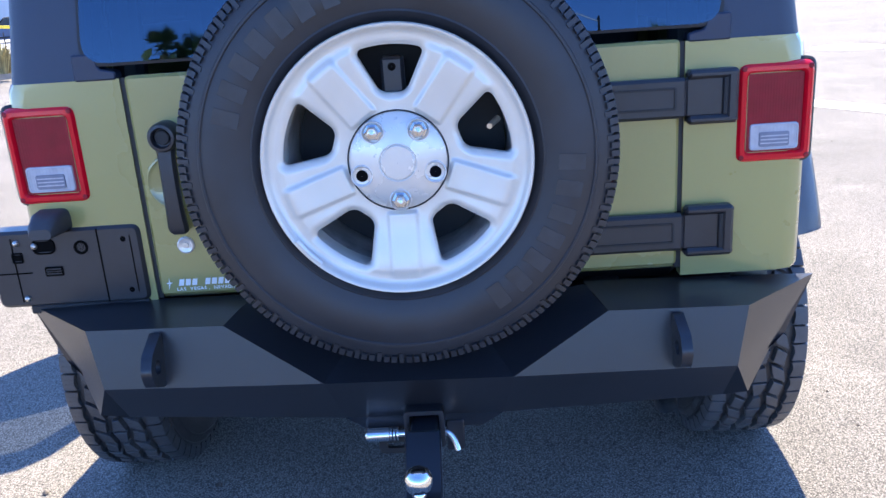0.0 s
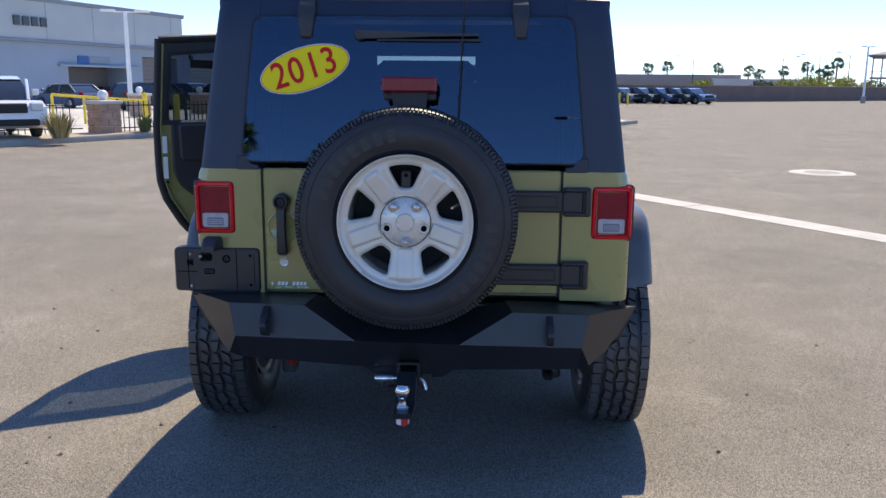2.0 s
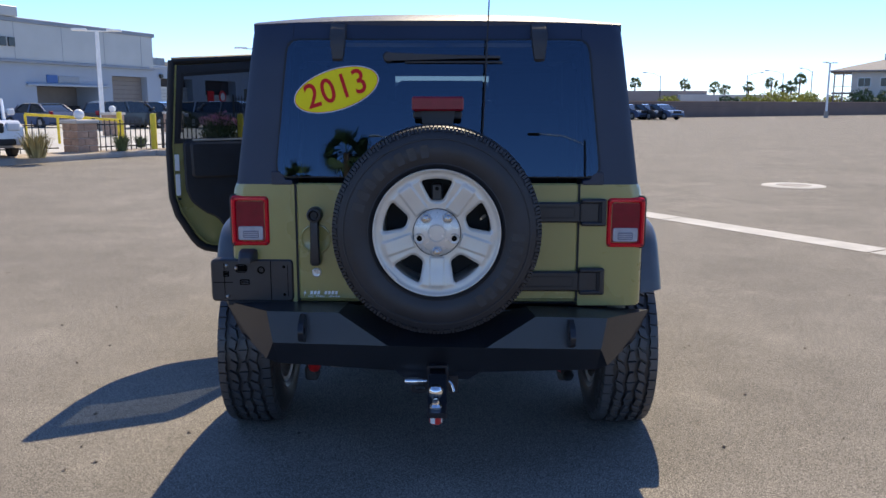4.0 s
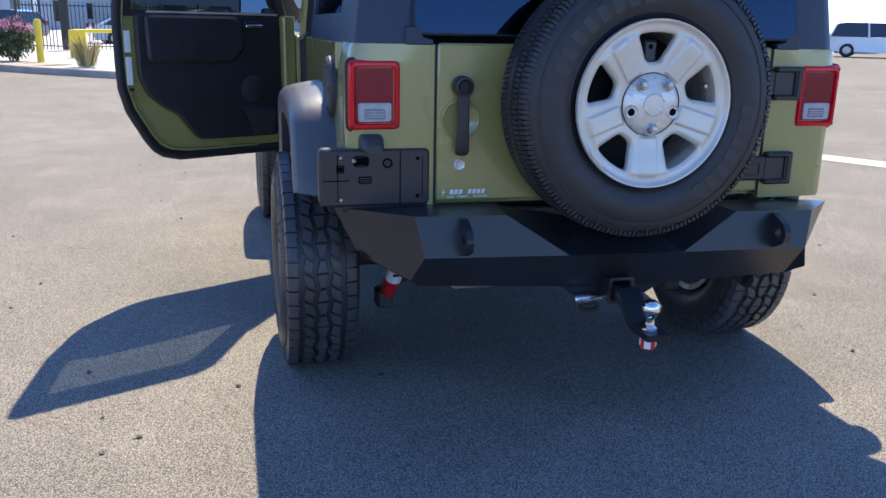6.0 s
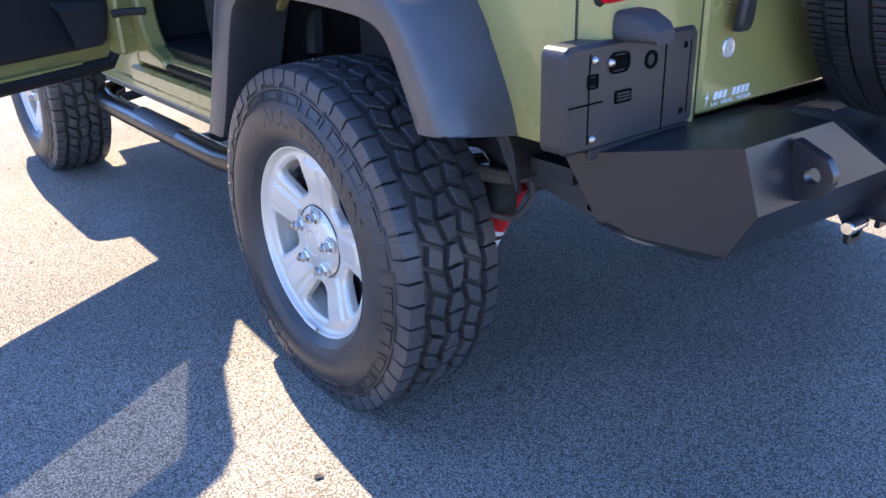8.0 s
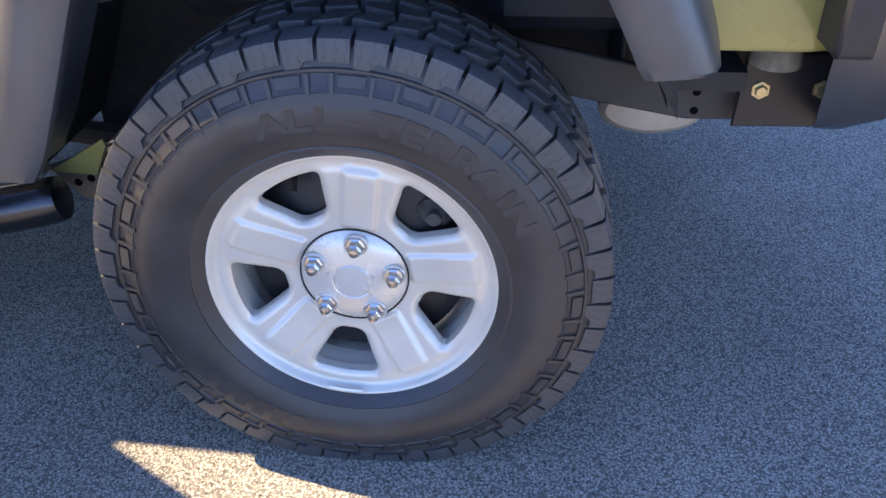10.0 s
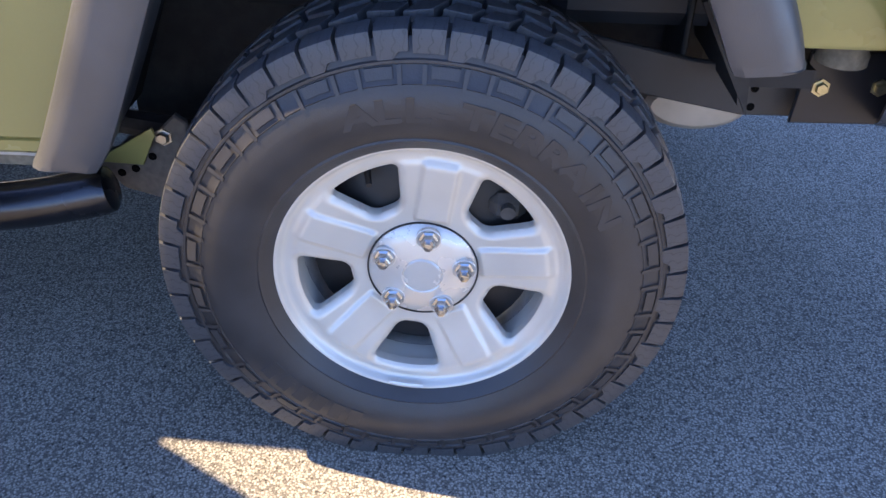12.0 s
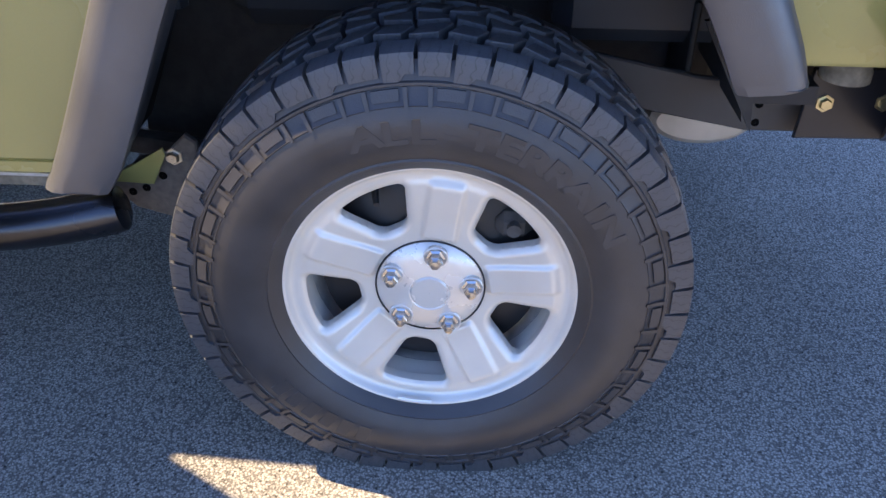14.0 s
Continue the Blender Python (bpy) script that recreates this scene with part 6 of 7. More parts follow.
part("cover", Geo().lathe([(0.0005, 0.010), (0.22, 0.010), (0.24, 0.006), (0.298, 0.008)], 32), M_concrete, man, "dusty pale cover")
# loose stones and grit
g = Geo()
rnd = random.Random(11)
for i in range(420):
    x, y = rnd.uniform(-5, 4), rnd.uniform(-2.6, 6)
    s = rnd.choice((0.003, 0.004, 0.005, 0.007)) * rnd.uniform(0.7, 1.4)
    if i < 14:
        x, y = [(-2.0, 1.735), (1.225, 0.25), (-1.11, 0.4), (-1.495, 0.016), (-1.4, 0.094), (-1.44, 3.0), (-2.05, 1.4), (-0.62, 0.395), (-1.62, 0.62), (1.55, 0.9), (-2.5, 2.2), (1.1, -0.6), (2.2, 1.7), (-1.3, -0.5)][i]
        s = 0.011
    m = Matrix.Translation((x, y, s * 0.35)) @ Matrix.Rotation(rnd.uniform(0, 6.28), 4, "Z") @ Matrix.Diagonal((s * rnd.uniform(0.8, 1.5), s, s * 0.7, 1))
    g.add([(1, 0, 0), (0.3, 0.9, 0.1), (-0.8, 0.5, 0), (-0.7, -0.6, 0.1), (0.4, -0.9, 0), (0.1, 0.1, 0.9), (0, 0, -0.6)], [(0, 1, 5), (1, 2, 5), (2, 3, 5), (3, 4, 5), (4, 0, 5), (1, 0, 6), (2, 1, 6), (3, 2, 6), (4, 3, 6), (0, 4, 6)], m)
M_grit = mat("loose_grit", (0.16, 0.13, 0.10), 0.9, var=0.4, scale=5, island=0.7)
tagged(part("loose_grit", g, M_grit), "scattered dark grit and small stones on asphalt", "grit", kind="stuff")

# ---- kerb, planting strip and sidewalk ahead on the left ----
KERB = [(-22.0, -2.0), (-14.0, 10.0), (-10.5, 15.9), (-8.9, 19.3), (-8.1, 20.25), (-7.3, 19.95), (-5.6, 18.2), (-3.4, 16.3), (-2.6, 15.6), (-0.6, 15.3), (1.2, 17.0), (4.0, 26.0), (7.0, 31.6)]


def offset(line, d):
    out = []
    pts = [Vector(p) for p in line]
    for i, p in enumerate(pts):
        t = (pts[min(i + 1, len(pts) - 1)] - pts[max(i - 1, 0)]).normalized()
        out.append(p + Vector((-t.y, t.x)) * d)
    return out


k0, k1, k2 = offset(KERB, 0.0), offset(KERB, 0.02), offset(KERB, 0.17)
g = Geo().loft([[(p.x, p.y, 0.0) for p in k0], [(p.x, p.y, 0.13) for p in k1], [(p.x, p.y, 0.15) for p in offset(KERB, 0.04)], [(p.x, p.y, 0.15) for p in k2]])
tagged(part("kerb", g, M_concrete), "grey concrete kerb edging the car park", "kerb", kind="structure")
far = [(-60, 20), (-60, 40), (-40, 60), (-30, 80), (-20, 95), (-10, 95), (-4, 90), (0, 80), (4, 70), (6, 60), (7, 52), (7, 45), (7, 34)]
assert len(k2) == len(far), (len(k2), len(far))
g = Geo().loft([[(p.x, p.y, 0.146) for p in k2], [(x, y, 0.014) for x, y in far]])
tagged(part("pavement", g, M_walk), "pale concrete yard behind the kerb", "pavement", kind="structure")
k3 = offset(KERB[1:7], 1.3)
g = Geo().loft([[(p.x, p.y, 0.151) for p in offset(KERB[1:7], 0.175)], [(p.x, p.y, 0.168) for p in offset(KERB[1:7], 0.7)], [(p.x, p.y, 0.156) for p in k3]])
tagged(part("planting_strip", g, M_gravel), "tan desert gravel planting strip", "planting bed", kind="structure")

# ---- fence, pillars, bollards ----
M_block = mat("split_face_block", (0.40, 0.27, 0.19), 0.95, var=0.2, scale=4, fine=0.2, fscale=40, bump=0.6, dist=0.01, bscale=40)
M_capst = mat("cast_cap", (0.56, 0.52, 0.46), 0.9, var=0.1, scale=4)
M_globe = mat("white_lamp_globe", (0.8, 0.8, 0.78), 0.3, var=0.05)
M_fence = mat("black_fence_steel", (0.015, 0.015, 0.016), 0.5, var=0.1)
M_yellow = mat("safety_yellow", (0.80, 0.60, 0.03), 0.55, var=0.12, scale=4)
M_pole = mat("painted_pole", (0.80, 0.81, 0.80), 0.5, var=0.08)


def pillar(x, y, s, h, turn, globe=True):
    t = thing("gate_pillar", "tan block pillar with cap and white globe lamp", "pillar", Matrix.Translation((x, y, 0.14)) @ Matrix.Rotation(turn, 4, "Z"), "gate pillars")
    n = 4
    ch = (h - 0.10) / n
    for c in range(n):
        for side in range(4):
            r = Matrix.Rotation(side * math.pi / 2, 4, "Z")
            cuts = (-s / 2, 0.02, s / 2) if (c + side) % 2 else (-s / 2, -s / 6, s / 2)
            for q in range(2):
                lo, hi = cuts[q] + 0.006, cuts[q + 1] - 0.006
                part("block", Geo().box((lo, -s / 2 - 0.01 * ((c + q) % 2), c * ch + 0.006), (hi, -s / 2 + 0.12, (c + 1) * ch - 0.006), 0.012), M_block, t, m=r)
    part("core", Geo().box((-s / 2 + 0.02, -s / 2 + 0.02, 0), (s / 2 - 0.02, s / 2 - 0.02, h - 0.10)), M_capst, t)
    part("cap", Geo().box((-s / 2 - 0.05, -s / 2 - 0.05, h - 0.10), (s / 2 + 0.05, s / 2 + 0.05, h), 0.02), M_capst, t)
    if globe:
        part("globe", Geo().ball((0, 0, h + 0.14), 0.14, 8), M_globe, t, "white globe lamp")
    return t


pillar(-9.78, 19.3, 0.62, 0.88, radians(-30))
pillar(-13.6, 31.2, 0.62, 0.95, radians(-30))
pillar(-12.4, 35.2, 0.62, 0.95, radians(-30))
PICK = Geo().box((-0.011, -0.011, 0.0), (0.011, 0.011, 1.0)).mesh("picket", M_fence)


def fence(p, q, h, step=0.13):
    p, q = Vector((*p, 0.15)), Vector((*q, 0.15))
    L = (q - p).length
    t = thing("fence", "black steel picket fence", "fence", Matrix.Translation(p) @ Matrix.Rotation(math.atan2(q.y - p.y, q.x - p.x), 4, "Z"), "yard fences")
    for z in (0.12, h - 0.12):
        part("rail", Geo().box((0, -0.016, z - 0.016), (L, 0.016, z + 0.016)), M_fence, t)
    for i in range(int(L / 2.2) + 1):
        x = min(L, i * 2.2)
        part("post", Geo().box((x - 0.03, -0.03, 0), (x + 0.03, 0.03, h + 0.05)), M_fence, t)
    for i in range(1, int(L / step)):
        part("picket", PICK, None, t, m=Matrix.Translation((i * step, 0, 0)) @ Matrix.Diagonal((1, 1, h, 1)))


fence((-9.5, 19.55), (-8.25, 21.35), 0.85, 0.16)
fence((-8.25, 21.35), (-6.9, 20.7), 0.85, 0.16)
fence((-13.4, 16.6), (-10.3, 19.1), 0.85, 0.16)
fence((-8.3, 30.0), (-6.75, 29.4), 1.6)
fence((-6.55, 29.35), (-1.0, 30.5), 1.6)
g = Geo().box((-6.78, 29.25, 0.15), (-6.5, 29.55, 2.0), 0.03)
tagged(part("gate_post", g, M_fence), "thick black gate post", "post")


def bollard(x, y, h=1.05, r=0.085, group="yellow bollards"):
    t = thing("bollard", "yellow steel bollard set in concrete", "bollard", Matrix.Translation((x, y, 0.0 if x > 0 else 0.13)), group)
    part("post", Geo().lathe([(r, 0), (r, h - 0.05), (r * 0.8, h - 0.01), (0.0005, h)], 16), M_yellow, t)


for x, y in ((-8.30, 20.75), (-5.65, 20.15), (12.5, 67.9), (13.2, 67.9), (-11.0, 25.2)):
    bollard(x, y)
bar = thing("barrier", "yellow pipe barrier gate", "barrier", Matrix.Translation((-5.4, 23.4, 0.15)), "yellow barriers")
part("post", Geo().box((-0.12, -0.12, 0), (0.32, 0.12, 0.75), 0.02), M_yellow, bar)
part("post", Geo().tube([(1.25, 0.1, 0), (1.25, 0.1, 0.75)], 0.05, 8), M_yellow, bar)
part("post", Geo().tube([(2.2, 0.2, 0), (2.2, 0.2, 0.75)], 0.05, 8), M_yellow, bar)
part("rail", Geo().tube([(0, 0, 0.72), (3.2, 0.3, 0.74)], 0.05, 8), M_yellow, bar)
part("brace", Geo().tube([(1.0, 0.05, 0.06), (2.2, 0.2, 0.70)], 0.04, 8), M_yellow, bar)
bar2 = thing("barrier", "yellow pipe barrier gate beside the pillar", "barrier", Matrix.Translation((-13.6, 24.0, 0.15)), "yellow barriers")
part("rail", Geo().tube([(0, 0, 0.95), (3.0, 0.4, 0.75)], 0.045, 8), M_yellow, bar2)
for x in (0.0, 1.0, 2.0, 3.0):
    part("post", Geo().tube([(x, 0.13 * x, 0), (x, 0.13 * x, 0.95 - 0.066 * x)], 0.045, 8), M_yellow, bar2)

# ---- plants ----
M_leaf = mat("oleander_leaf", (0.085, 0.12, 0.045), 0.6, var=0.3, scale=6, island=0.45)
M_pink = mat("pink_blossom", (0.72, 0.32, 0.42), 0.7, var=0.15, scale=9, island=0.25)
M_dry = mat("dry_grass", (0.36, 0.30, 0.13), 0.8, var=0.25, scale=6, island=0.4)
M_yel = mat("yellow_green_bush", (0.40, 0.38, 0.06), 0.7, var=0.25, scale=2, island=0.45)
M_palm = mat("palm_frond", (0.105, 0.150, 0.050), 0.6, var=0.3, scale=3, island=0.35)
M_trunk = mat("palm_trunk", (0.20, 0.14, 0.09), 0.95, var=0.3, scale=5, fine=0.2, fscale=30)
M_tree = mat("tree_leaf", (0.07, 0.11, 0.035), 0.65, var=0.3, scale=2, island=0.5)


def leaves(n, rad, size, seed, flat=1.0, shell=0.35, squash=0.0):
    rnd = random.Random(seed)
    g = Geo()
    for _ in range(n):
        while True:
            v = Vector((rnd.uniform(-1, 1), rnd.uniform(-1, 1), rnd.uniform(-1, 1)))
            if shell < v.length < 1:
                break
        v = v * (0.82 + 0.18 * noise.noise(v * 2.3 + Vector((seed, 0, 0))) * 2)
        c = Vector((v.x * rad[0], v.y * rad[1], v.z * rad[2]))
        a = Euler((rnd.uniform(0, 6.3), rnd.uniform(0, 6.3), rnd.uniform(0, 6.3))).to_matrix()
        s = size * rnd.uniform(0.6, 1.4)
        g.add([c + a @ Vector(p) * s for p in ((-1, 0, 0), (0, -0.3, 0.08), (1, 0, 0), (0, 0.3, 0.08))], [(0, 1, 2, 3)])
    return g


sh = thing("oleander_shrub", "pink-flowering oleander shrub on gravel", "shrub", Matrix.Translation((-6.35, 20.55, 0.15)))
part("foliage", leaves(2600, (0.62, 0.5, 0.55), 0.055, 5, shell=0.2), M_leaf, sh, m=Matrix.Translation((0, 0, 0.52)))
fl = leaves(900, (0.66, 0.54, 0.36), 0.05, 8, shell=0.55)
fl.f = [q for q in fl.f if fl.v[q[0]][2] > -0.02]
part("blossoms", fl, M_pink, sh, "pale pink blossoms", m=Matrix.Translation((0, 0, 0.74)))
g = Geo()
for i in range(9):
    a = i * 0.7
    g.tube([(0.08 * math.cos(a), 0.08 * math.sin(a), 0), (0.3 * math.cos(a), 0.28 * math.sin(a), 0.55)], 0.012, 5)
part("stems", g, M_trunk, sh)


def tuft(x, y, s, n=160, seed=1, m=None):
    rnd = random.Random(seed)
    g = Geo()
    for _ in range(n):
        a, l = rnd.uniform(0, 6.28), s * rnd.uniform(0.6, 1.1)
        out = rnd.uniform(0.15, 0.8)
        rb = s * rnd.uniform(0.05, 0.26)
        p0 = Vector((math.cos(a) * rb, math.sin(a) * rb, 0))
        p1 = p0 + Vector((math.cos(a) * out * l * 0.5, math.sin(a) * out * l * 0.5, l * 0.65))
        p2 = p0 + Vector((math.cos(a) * out * l, math.sin(a) * out * l, l * (1.0 - 0.35 * out)))
        w = Vector((-math.sin(a), math.cos(a), 0)) * 0.012
        g.add([p0 - w, p0 + w, p1 + w * 0.8, p1 - w * 0.8, p2], [(0, 1, 2, 3), (3, 2, 4)])
    t = thing("grass_tuft", "dry ornamental desert grass tuft on gravel", "grass", Matrix.Translation((x, y, 0.16)), "grass tufts")
    tagged(part("grass", g, m or M_dry, t), kind="stuff")


tuft(-4.3, 18.2, 0.75, seed=2)
tuft(-8.85, 19.75, 0.55, seed=3, m=M_leaf)
tuft(-9.75, 16.75, 0.72, seed=4, n=260)
tuft(-9.0, 21.6, 0.4, seed=5, m=M_leaf)
tuft(-16.2, 13.2, 0.9, seed=6)


def palm(x, y, h, seed, crown=1.5, group="palm trees", label="tall fan palm with shaggy crown"):
    rnd = random.Random(seed)
    t = thing("palm_tree", label, "palm tree", Matrix.Translation((x, y, 0)) @ Matrix.Rotation(rnd.uniform(0, 6.28), 4, "Z"), group)
    bend = rnd.uniform(-0.25, 0.25)
    pts = [(bend * (i / 6) ** 2, 0, h * i / 6) for i in range(7)]
    part("trunk", Geo().tube(pts, [0.28, 0.22, 0.19, 0.18, 0.17, 0.17, 0.2], 10), M_trunk, t)
    g = Geo()
    top = Vector((bend, 0, h))
    for k in range(34):
        a, el = rnd.uniform(0, 6.28), rnd.uniform(-0.9, 1.25)
        L = crown * rnd.uniform(0.75, 1.1)
        d = Vector((math.cos(a) * math.cos(el), math.sin(a) * math.cos(el), math.sin(el)))
        side = Vector((-math.sin(a), math.cos(a), 0))
        tilt = rnd.uniform(-1.1, 1.1)
        side = (side * math.cos(tilt) + side.cross(d) * math.sin(tilt)).normalized()
        stem = top + d * L * 0.5
        g.add([top - side * 0.02, top + side * 0.02, stem + side * 0.015, stem - side * 0.015], [(0, 1, 2, 3)])
        for q in range(11):
            b = (q - 5) / 5 * 1.25
            dd = (d * math.cos(b) + side * math.sin(b)).normalized()
            tip = stem + dd * L * 0.55 - Vector((0, 0, 0.14 * L * (1 - math.sin(max(el, -0.2)))))
            w = (side * math.cos(b) - d * math.sin(b)) * 0.035 * crown
            mid = stem + dd * L * 0.3
            g.add([stem, mid - w, tip, mid + w], [(0, 1, 2, 3)])
    part("crown", g, M_palm, t, "fan-shaped green fronds")


for i, (x, y, h) in enumerate([(-5.75, -45, 9.3), (-16.1, -45, 9.5), (-14.0, -46, 9.3), (-9.5, -50, 8.2), (12.2, -46, 8.2), (13.4, -52, 8.6)]):
    palm(x, y, h, 20 + i, 1.7, label="fan palm at the edge of the car park")
for i, (x, y, h) in enumerate([(38.6, 183, 6.2), (42.3, 182, 6.6), (52.8, 180, 6.4), (58.6, 178, 5.6), (65.2, 175.6, 5.8), (69.4, 174, 6.6), (71.7, 173, 5.0), (74.5, 172, 7.2), (73.0, 172.6, 5.8), (62.0, 181, 5.2)]):
    palm(x, y, h - 0.6, 40 + i, 1.5, "distant palms", "distant fan palm behind the wall")


def bush(x, y, rx, ry, rz, n, material, seed, name="bush", label="yellow-green desert bush behind the wall", group="bushes"):
    t = thing(name, label, "bush", Matrix.Translation((x, y, 0)), group)
    part("foliage", leaves(n, (rx, ry, rz), 0.28, seed, shell=0.3), material, t, m=Matrix.Translation((0, 0, rz * 0.9)))
    g = Geo()
    for i in range(5):
        g.tube([(0.2 * i - 0.4, 0, 0), (0.5 * i - 1.0, 0.2, rz)], 0.06, 5)
    part("stems", g, M_trunk, t)


for i, (x, y, r) in enumerate([(52, 128, 3.2), (56, 130, 3.4), (48, 128, 2.6), (60, 134, 2.6), (66, 138, 2.8), (44, 126, 2.2), (34, 122, 2.2), (71, 136, 2.4)]):
    bush(x, y, r, 1.6, (2.1, 1.9, 1.7, 2.0, 1.75, 1.5, 1.6, 1.9)[i], 900, M_yel if i != 5 else M_tree, 60 + i)
for i, (x, y) in enumerate([(64.5, 126), (68.0, 124.5), (77, 121)]):
    bush(x, y, 2.6, 1.8, 2.2, 800, M_tree, 80 + i, label="green tree-like shrub beside the apartment house")

# ---- block wall and light poles ----
M_wall = mat("brown_block_wall", (0.20, 0.145, 0.12), 0.95, var=0.12, scale=0.6, fine=0.15, fscale=9)
a, b = Vector((8.0, 76.0, 0)), Vector((125.0, 163.0, 0))
d = (b - a).normalized()
wm = Matrix.Translation(a) @ Matrix.Rotation(math.atan2(d.y, d.x), 4, "Z")
wl = (b - a).length
wall = part("boundary_wall", Geo().box((0, 0, 0), (wl, 0.2, 1.72)), M_wall, m=wm)
tagged(wall, "brown concrete block boundary wall", "wall", kind="structure")
part("wall_cap", Geo().box((0, -0.03, 1.72), (wl, 0.23, 1.80)), M_block, wall)
g = Geo()
for c in range(8):
    g.box((0, -0.006, 0.2 + c * 0.2), (wl, 0.0, 0.21 + c * 0.2))
part("mortar_course", g, M_dark, wall)


def light_pole(x, y, h, arms, turn=0.0, base=True, street=False, label="tall twin-head car park light pole", group="light poles"):
    t = thing("light_pole", label, "light pole", Matrix.Translation((x, y, 0)) @ Matrix.Rotation(turn, 4, "Z"), group)
    if base:
        part("base", Geo().lathe([(0.24, 0), (0.24, 0.7), (0.2, 0.74), (0.0005, 0.74)], 16), M_concrete, t)
    if not street:
        part("pole", Geo().tube([(0, 0, 0.0), (0, 0, h)], [0.125, 0.095], 10), M_pole, t)
        part("arm", Geo().box((-0.55, -0.04, h - 0.06), (0.55, 0.04, h), 0.01), M_pole, t)
        for sg in (-1, 1):
            part("lamp_head", Geo().box((sg * 0.45, -0.2, h - 0.03), (sg * 1.15, 0.2, h + 0.07), 0.02), M_pole, t)
    else:
        part("pole", Geo().tube([(0, 0, 0.0), (0, 0, h)], [0.11, 0.06], 8), M_fence, t)
        part("arm", Geo().tube([(0, 0, h - 0.3), (-1.2, 0, h + 0.25), (-2.6, 0, h + 0.45)], 0.04, 6), M_pole, t)
        part("lamp_head", Geo().box((-3.3, -0.14, h + 0.36), (-2.6, 0.14, h + 0.5), 0.04), M_fence, t)


light_pole(-17.1, 38.7, 5.0, 2, 0.3)
light_pole(-10.9, 45.8, 4.6, 2, 0.3)
light_pole(41.9, 88.0, 5.9, 2, 0.6)
light_pole(13.9, 98.0, 6.2, 2, 0.1)
light_pole(60.2, 145.4, 6.9, 1, 0.0, False, True, "street lamp on a dark pole")
light_pole(64.5, 143.6, 7.2, 1, 0.5, False, True, "street lamp on a dark pole")
light_pole(37.7, 142.3, 6.4, 1, 0.2, False, True, "street lamp on a dark pole")
light_pole(58.1, 157.0, 7.0, 1, 3.3, False, True, "street lamp on a dark pole")
light_pole(-3.6, -49, 11.1, 2, 0.1, label="twin-head light pole at the back of the car park")
light_pole(8.2, -44, 9.9, 1, 0.2, False, True, "street lamp on a dark pole")

# ---- dealership building ----
M_stucco = mat("pale_blue_stucco", (0.285, 0.343, 0.420), 0.9, var=0.05, scale=0.4, fine=0.04, fscale=20)
M_panel = mat("silver_cladding", (0.40, 0.43, 0.43), 0.45, var=0.06, scale=0.5)
M_band = mat("grey_band", (0.20, 0.24, 0.29), 0.6, var=0.08, scale=1)
# near-black: the shade inside the bays is put into this colour
M_shade = mat("shaded_bay_interior", (0.03, 0.03, 0.035), 0.9, var=0.2, scale=1)
M_rolldoor = mat("roller_door", (0.17, 0.16, 0.15), 0.6, var=0.08, scale=2)
M_blue = mat("blue_sign", (0.03, 0.10, 0.30), 0.5, var=0.05)
M_greysign = mat("grey_sign", (0.22, 0.26, 0.30), 0.5, var=0.05)
M_bronze = mat("dark_glazing", (0.02, 0.022, 0.025), 0.15, var=0.1, spec=0.6)
fm = Matrix.Translation((-30.3, 60.9, 0)) @ Matrix.Rotation(math.atan2(0.947, 0.322), 4, "Z")
dealer = thing("dealership_building", "pale blue dealership workshop with silver upper cladding", "building", fm)
# local x along the facade, local y away from the yard
bays = [(-1.0, 5.7, 2.75), (7.2, 11.7, 3.75), (13.6, 18.4, 3.75), (20.5, 25.9, 3.75)]
x = -30.0
for b0, b1, hh in bays:
    part("wall", Geo().box((x, 0, 0), (b0, 0.4, 4.75)), M_stucco, dealer)
    part("lintel", Geo().box((b0, 0.004, hh), (b1, 0.4, 4.75)), M_stucco, dealer)
    x = b1
part("wall", Geo().box((x, 0, 0), (42.0, 0.4, 4.75)), M_stucco, dealer)
# solid block in the shade colour stands for the unlit bay depth
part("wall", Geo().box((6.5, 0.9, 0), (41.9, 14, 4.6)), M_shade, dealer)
for b0, b1, hh in bays:
    for xx in (b0 - 0.15, b1 + 0.0):
        part("bay_jamb", Geo().box((xx, 0.40, 0), (xx + 0.15, 2.59 if b0 < 6 else 0.89, 4.5)), M_stucco, dealer)
# same shade-coloured block behind the open bay
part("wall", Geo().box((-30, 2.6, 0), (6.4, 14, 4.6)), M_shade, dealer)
part("bay_back", Geo().box((bays[0][0], 2.45, 0), (bays[0][1], 2.55, 2.75)), M_rolldoor, dealer, "brown-grey back of the workshop bay")
# cabinets take the painted shade colour too
for xx in (-0.2, 1.9, 4.3):
    part("tool_cabinet", Geo().box((xx, 1.7, 0.0), (xx + 0.9, 2.3, 1.25), 0.03), M_shade, dealer, "tool cabinet in the bay, coloured as in shade")
for k, (b0, b1, hh) in enumerate(bays[1:]):
    top = (1.0, 0.80, 0.62)[k] * hh
    for q in range(10):
        part("door_panel", Geo().box((b0 + 0.02, 0.62, q * top / 10 + 0.01), (b1 - 0.02, 0.68, (q + 1) * top / 10 - 0.01), 0.01), M_rolldoor if k == 0 else M_panel, dealer, "panel of a sectional door set back in the bay")
part("upper_cladding", Geo().box((-30, -0.25, 4.5), (12.4, 12, 7.35), 0.03), M_panel, dealer)
for k in range(9):
    xx = -26 + k * 4.6
    part("cladding_joint", Geo().box((xx, -0.262, 4.55), (xx + 0.03, -0.25, 7.3)), M_band, dealer)
part("parapet", Geo().box((-30, -0.38, 7.25), (12.6, 12.2, 7.6), 0.04), M_band, dealer)
part("parapet", Geo().box((-34, -0.6, 7.6), (-2.8, 8, 8.3), 0.04), M_panel, dealer)
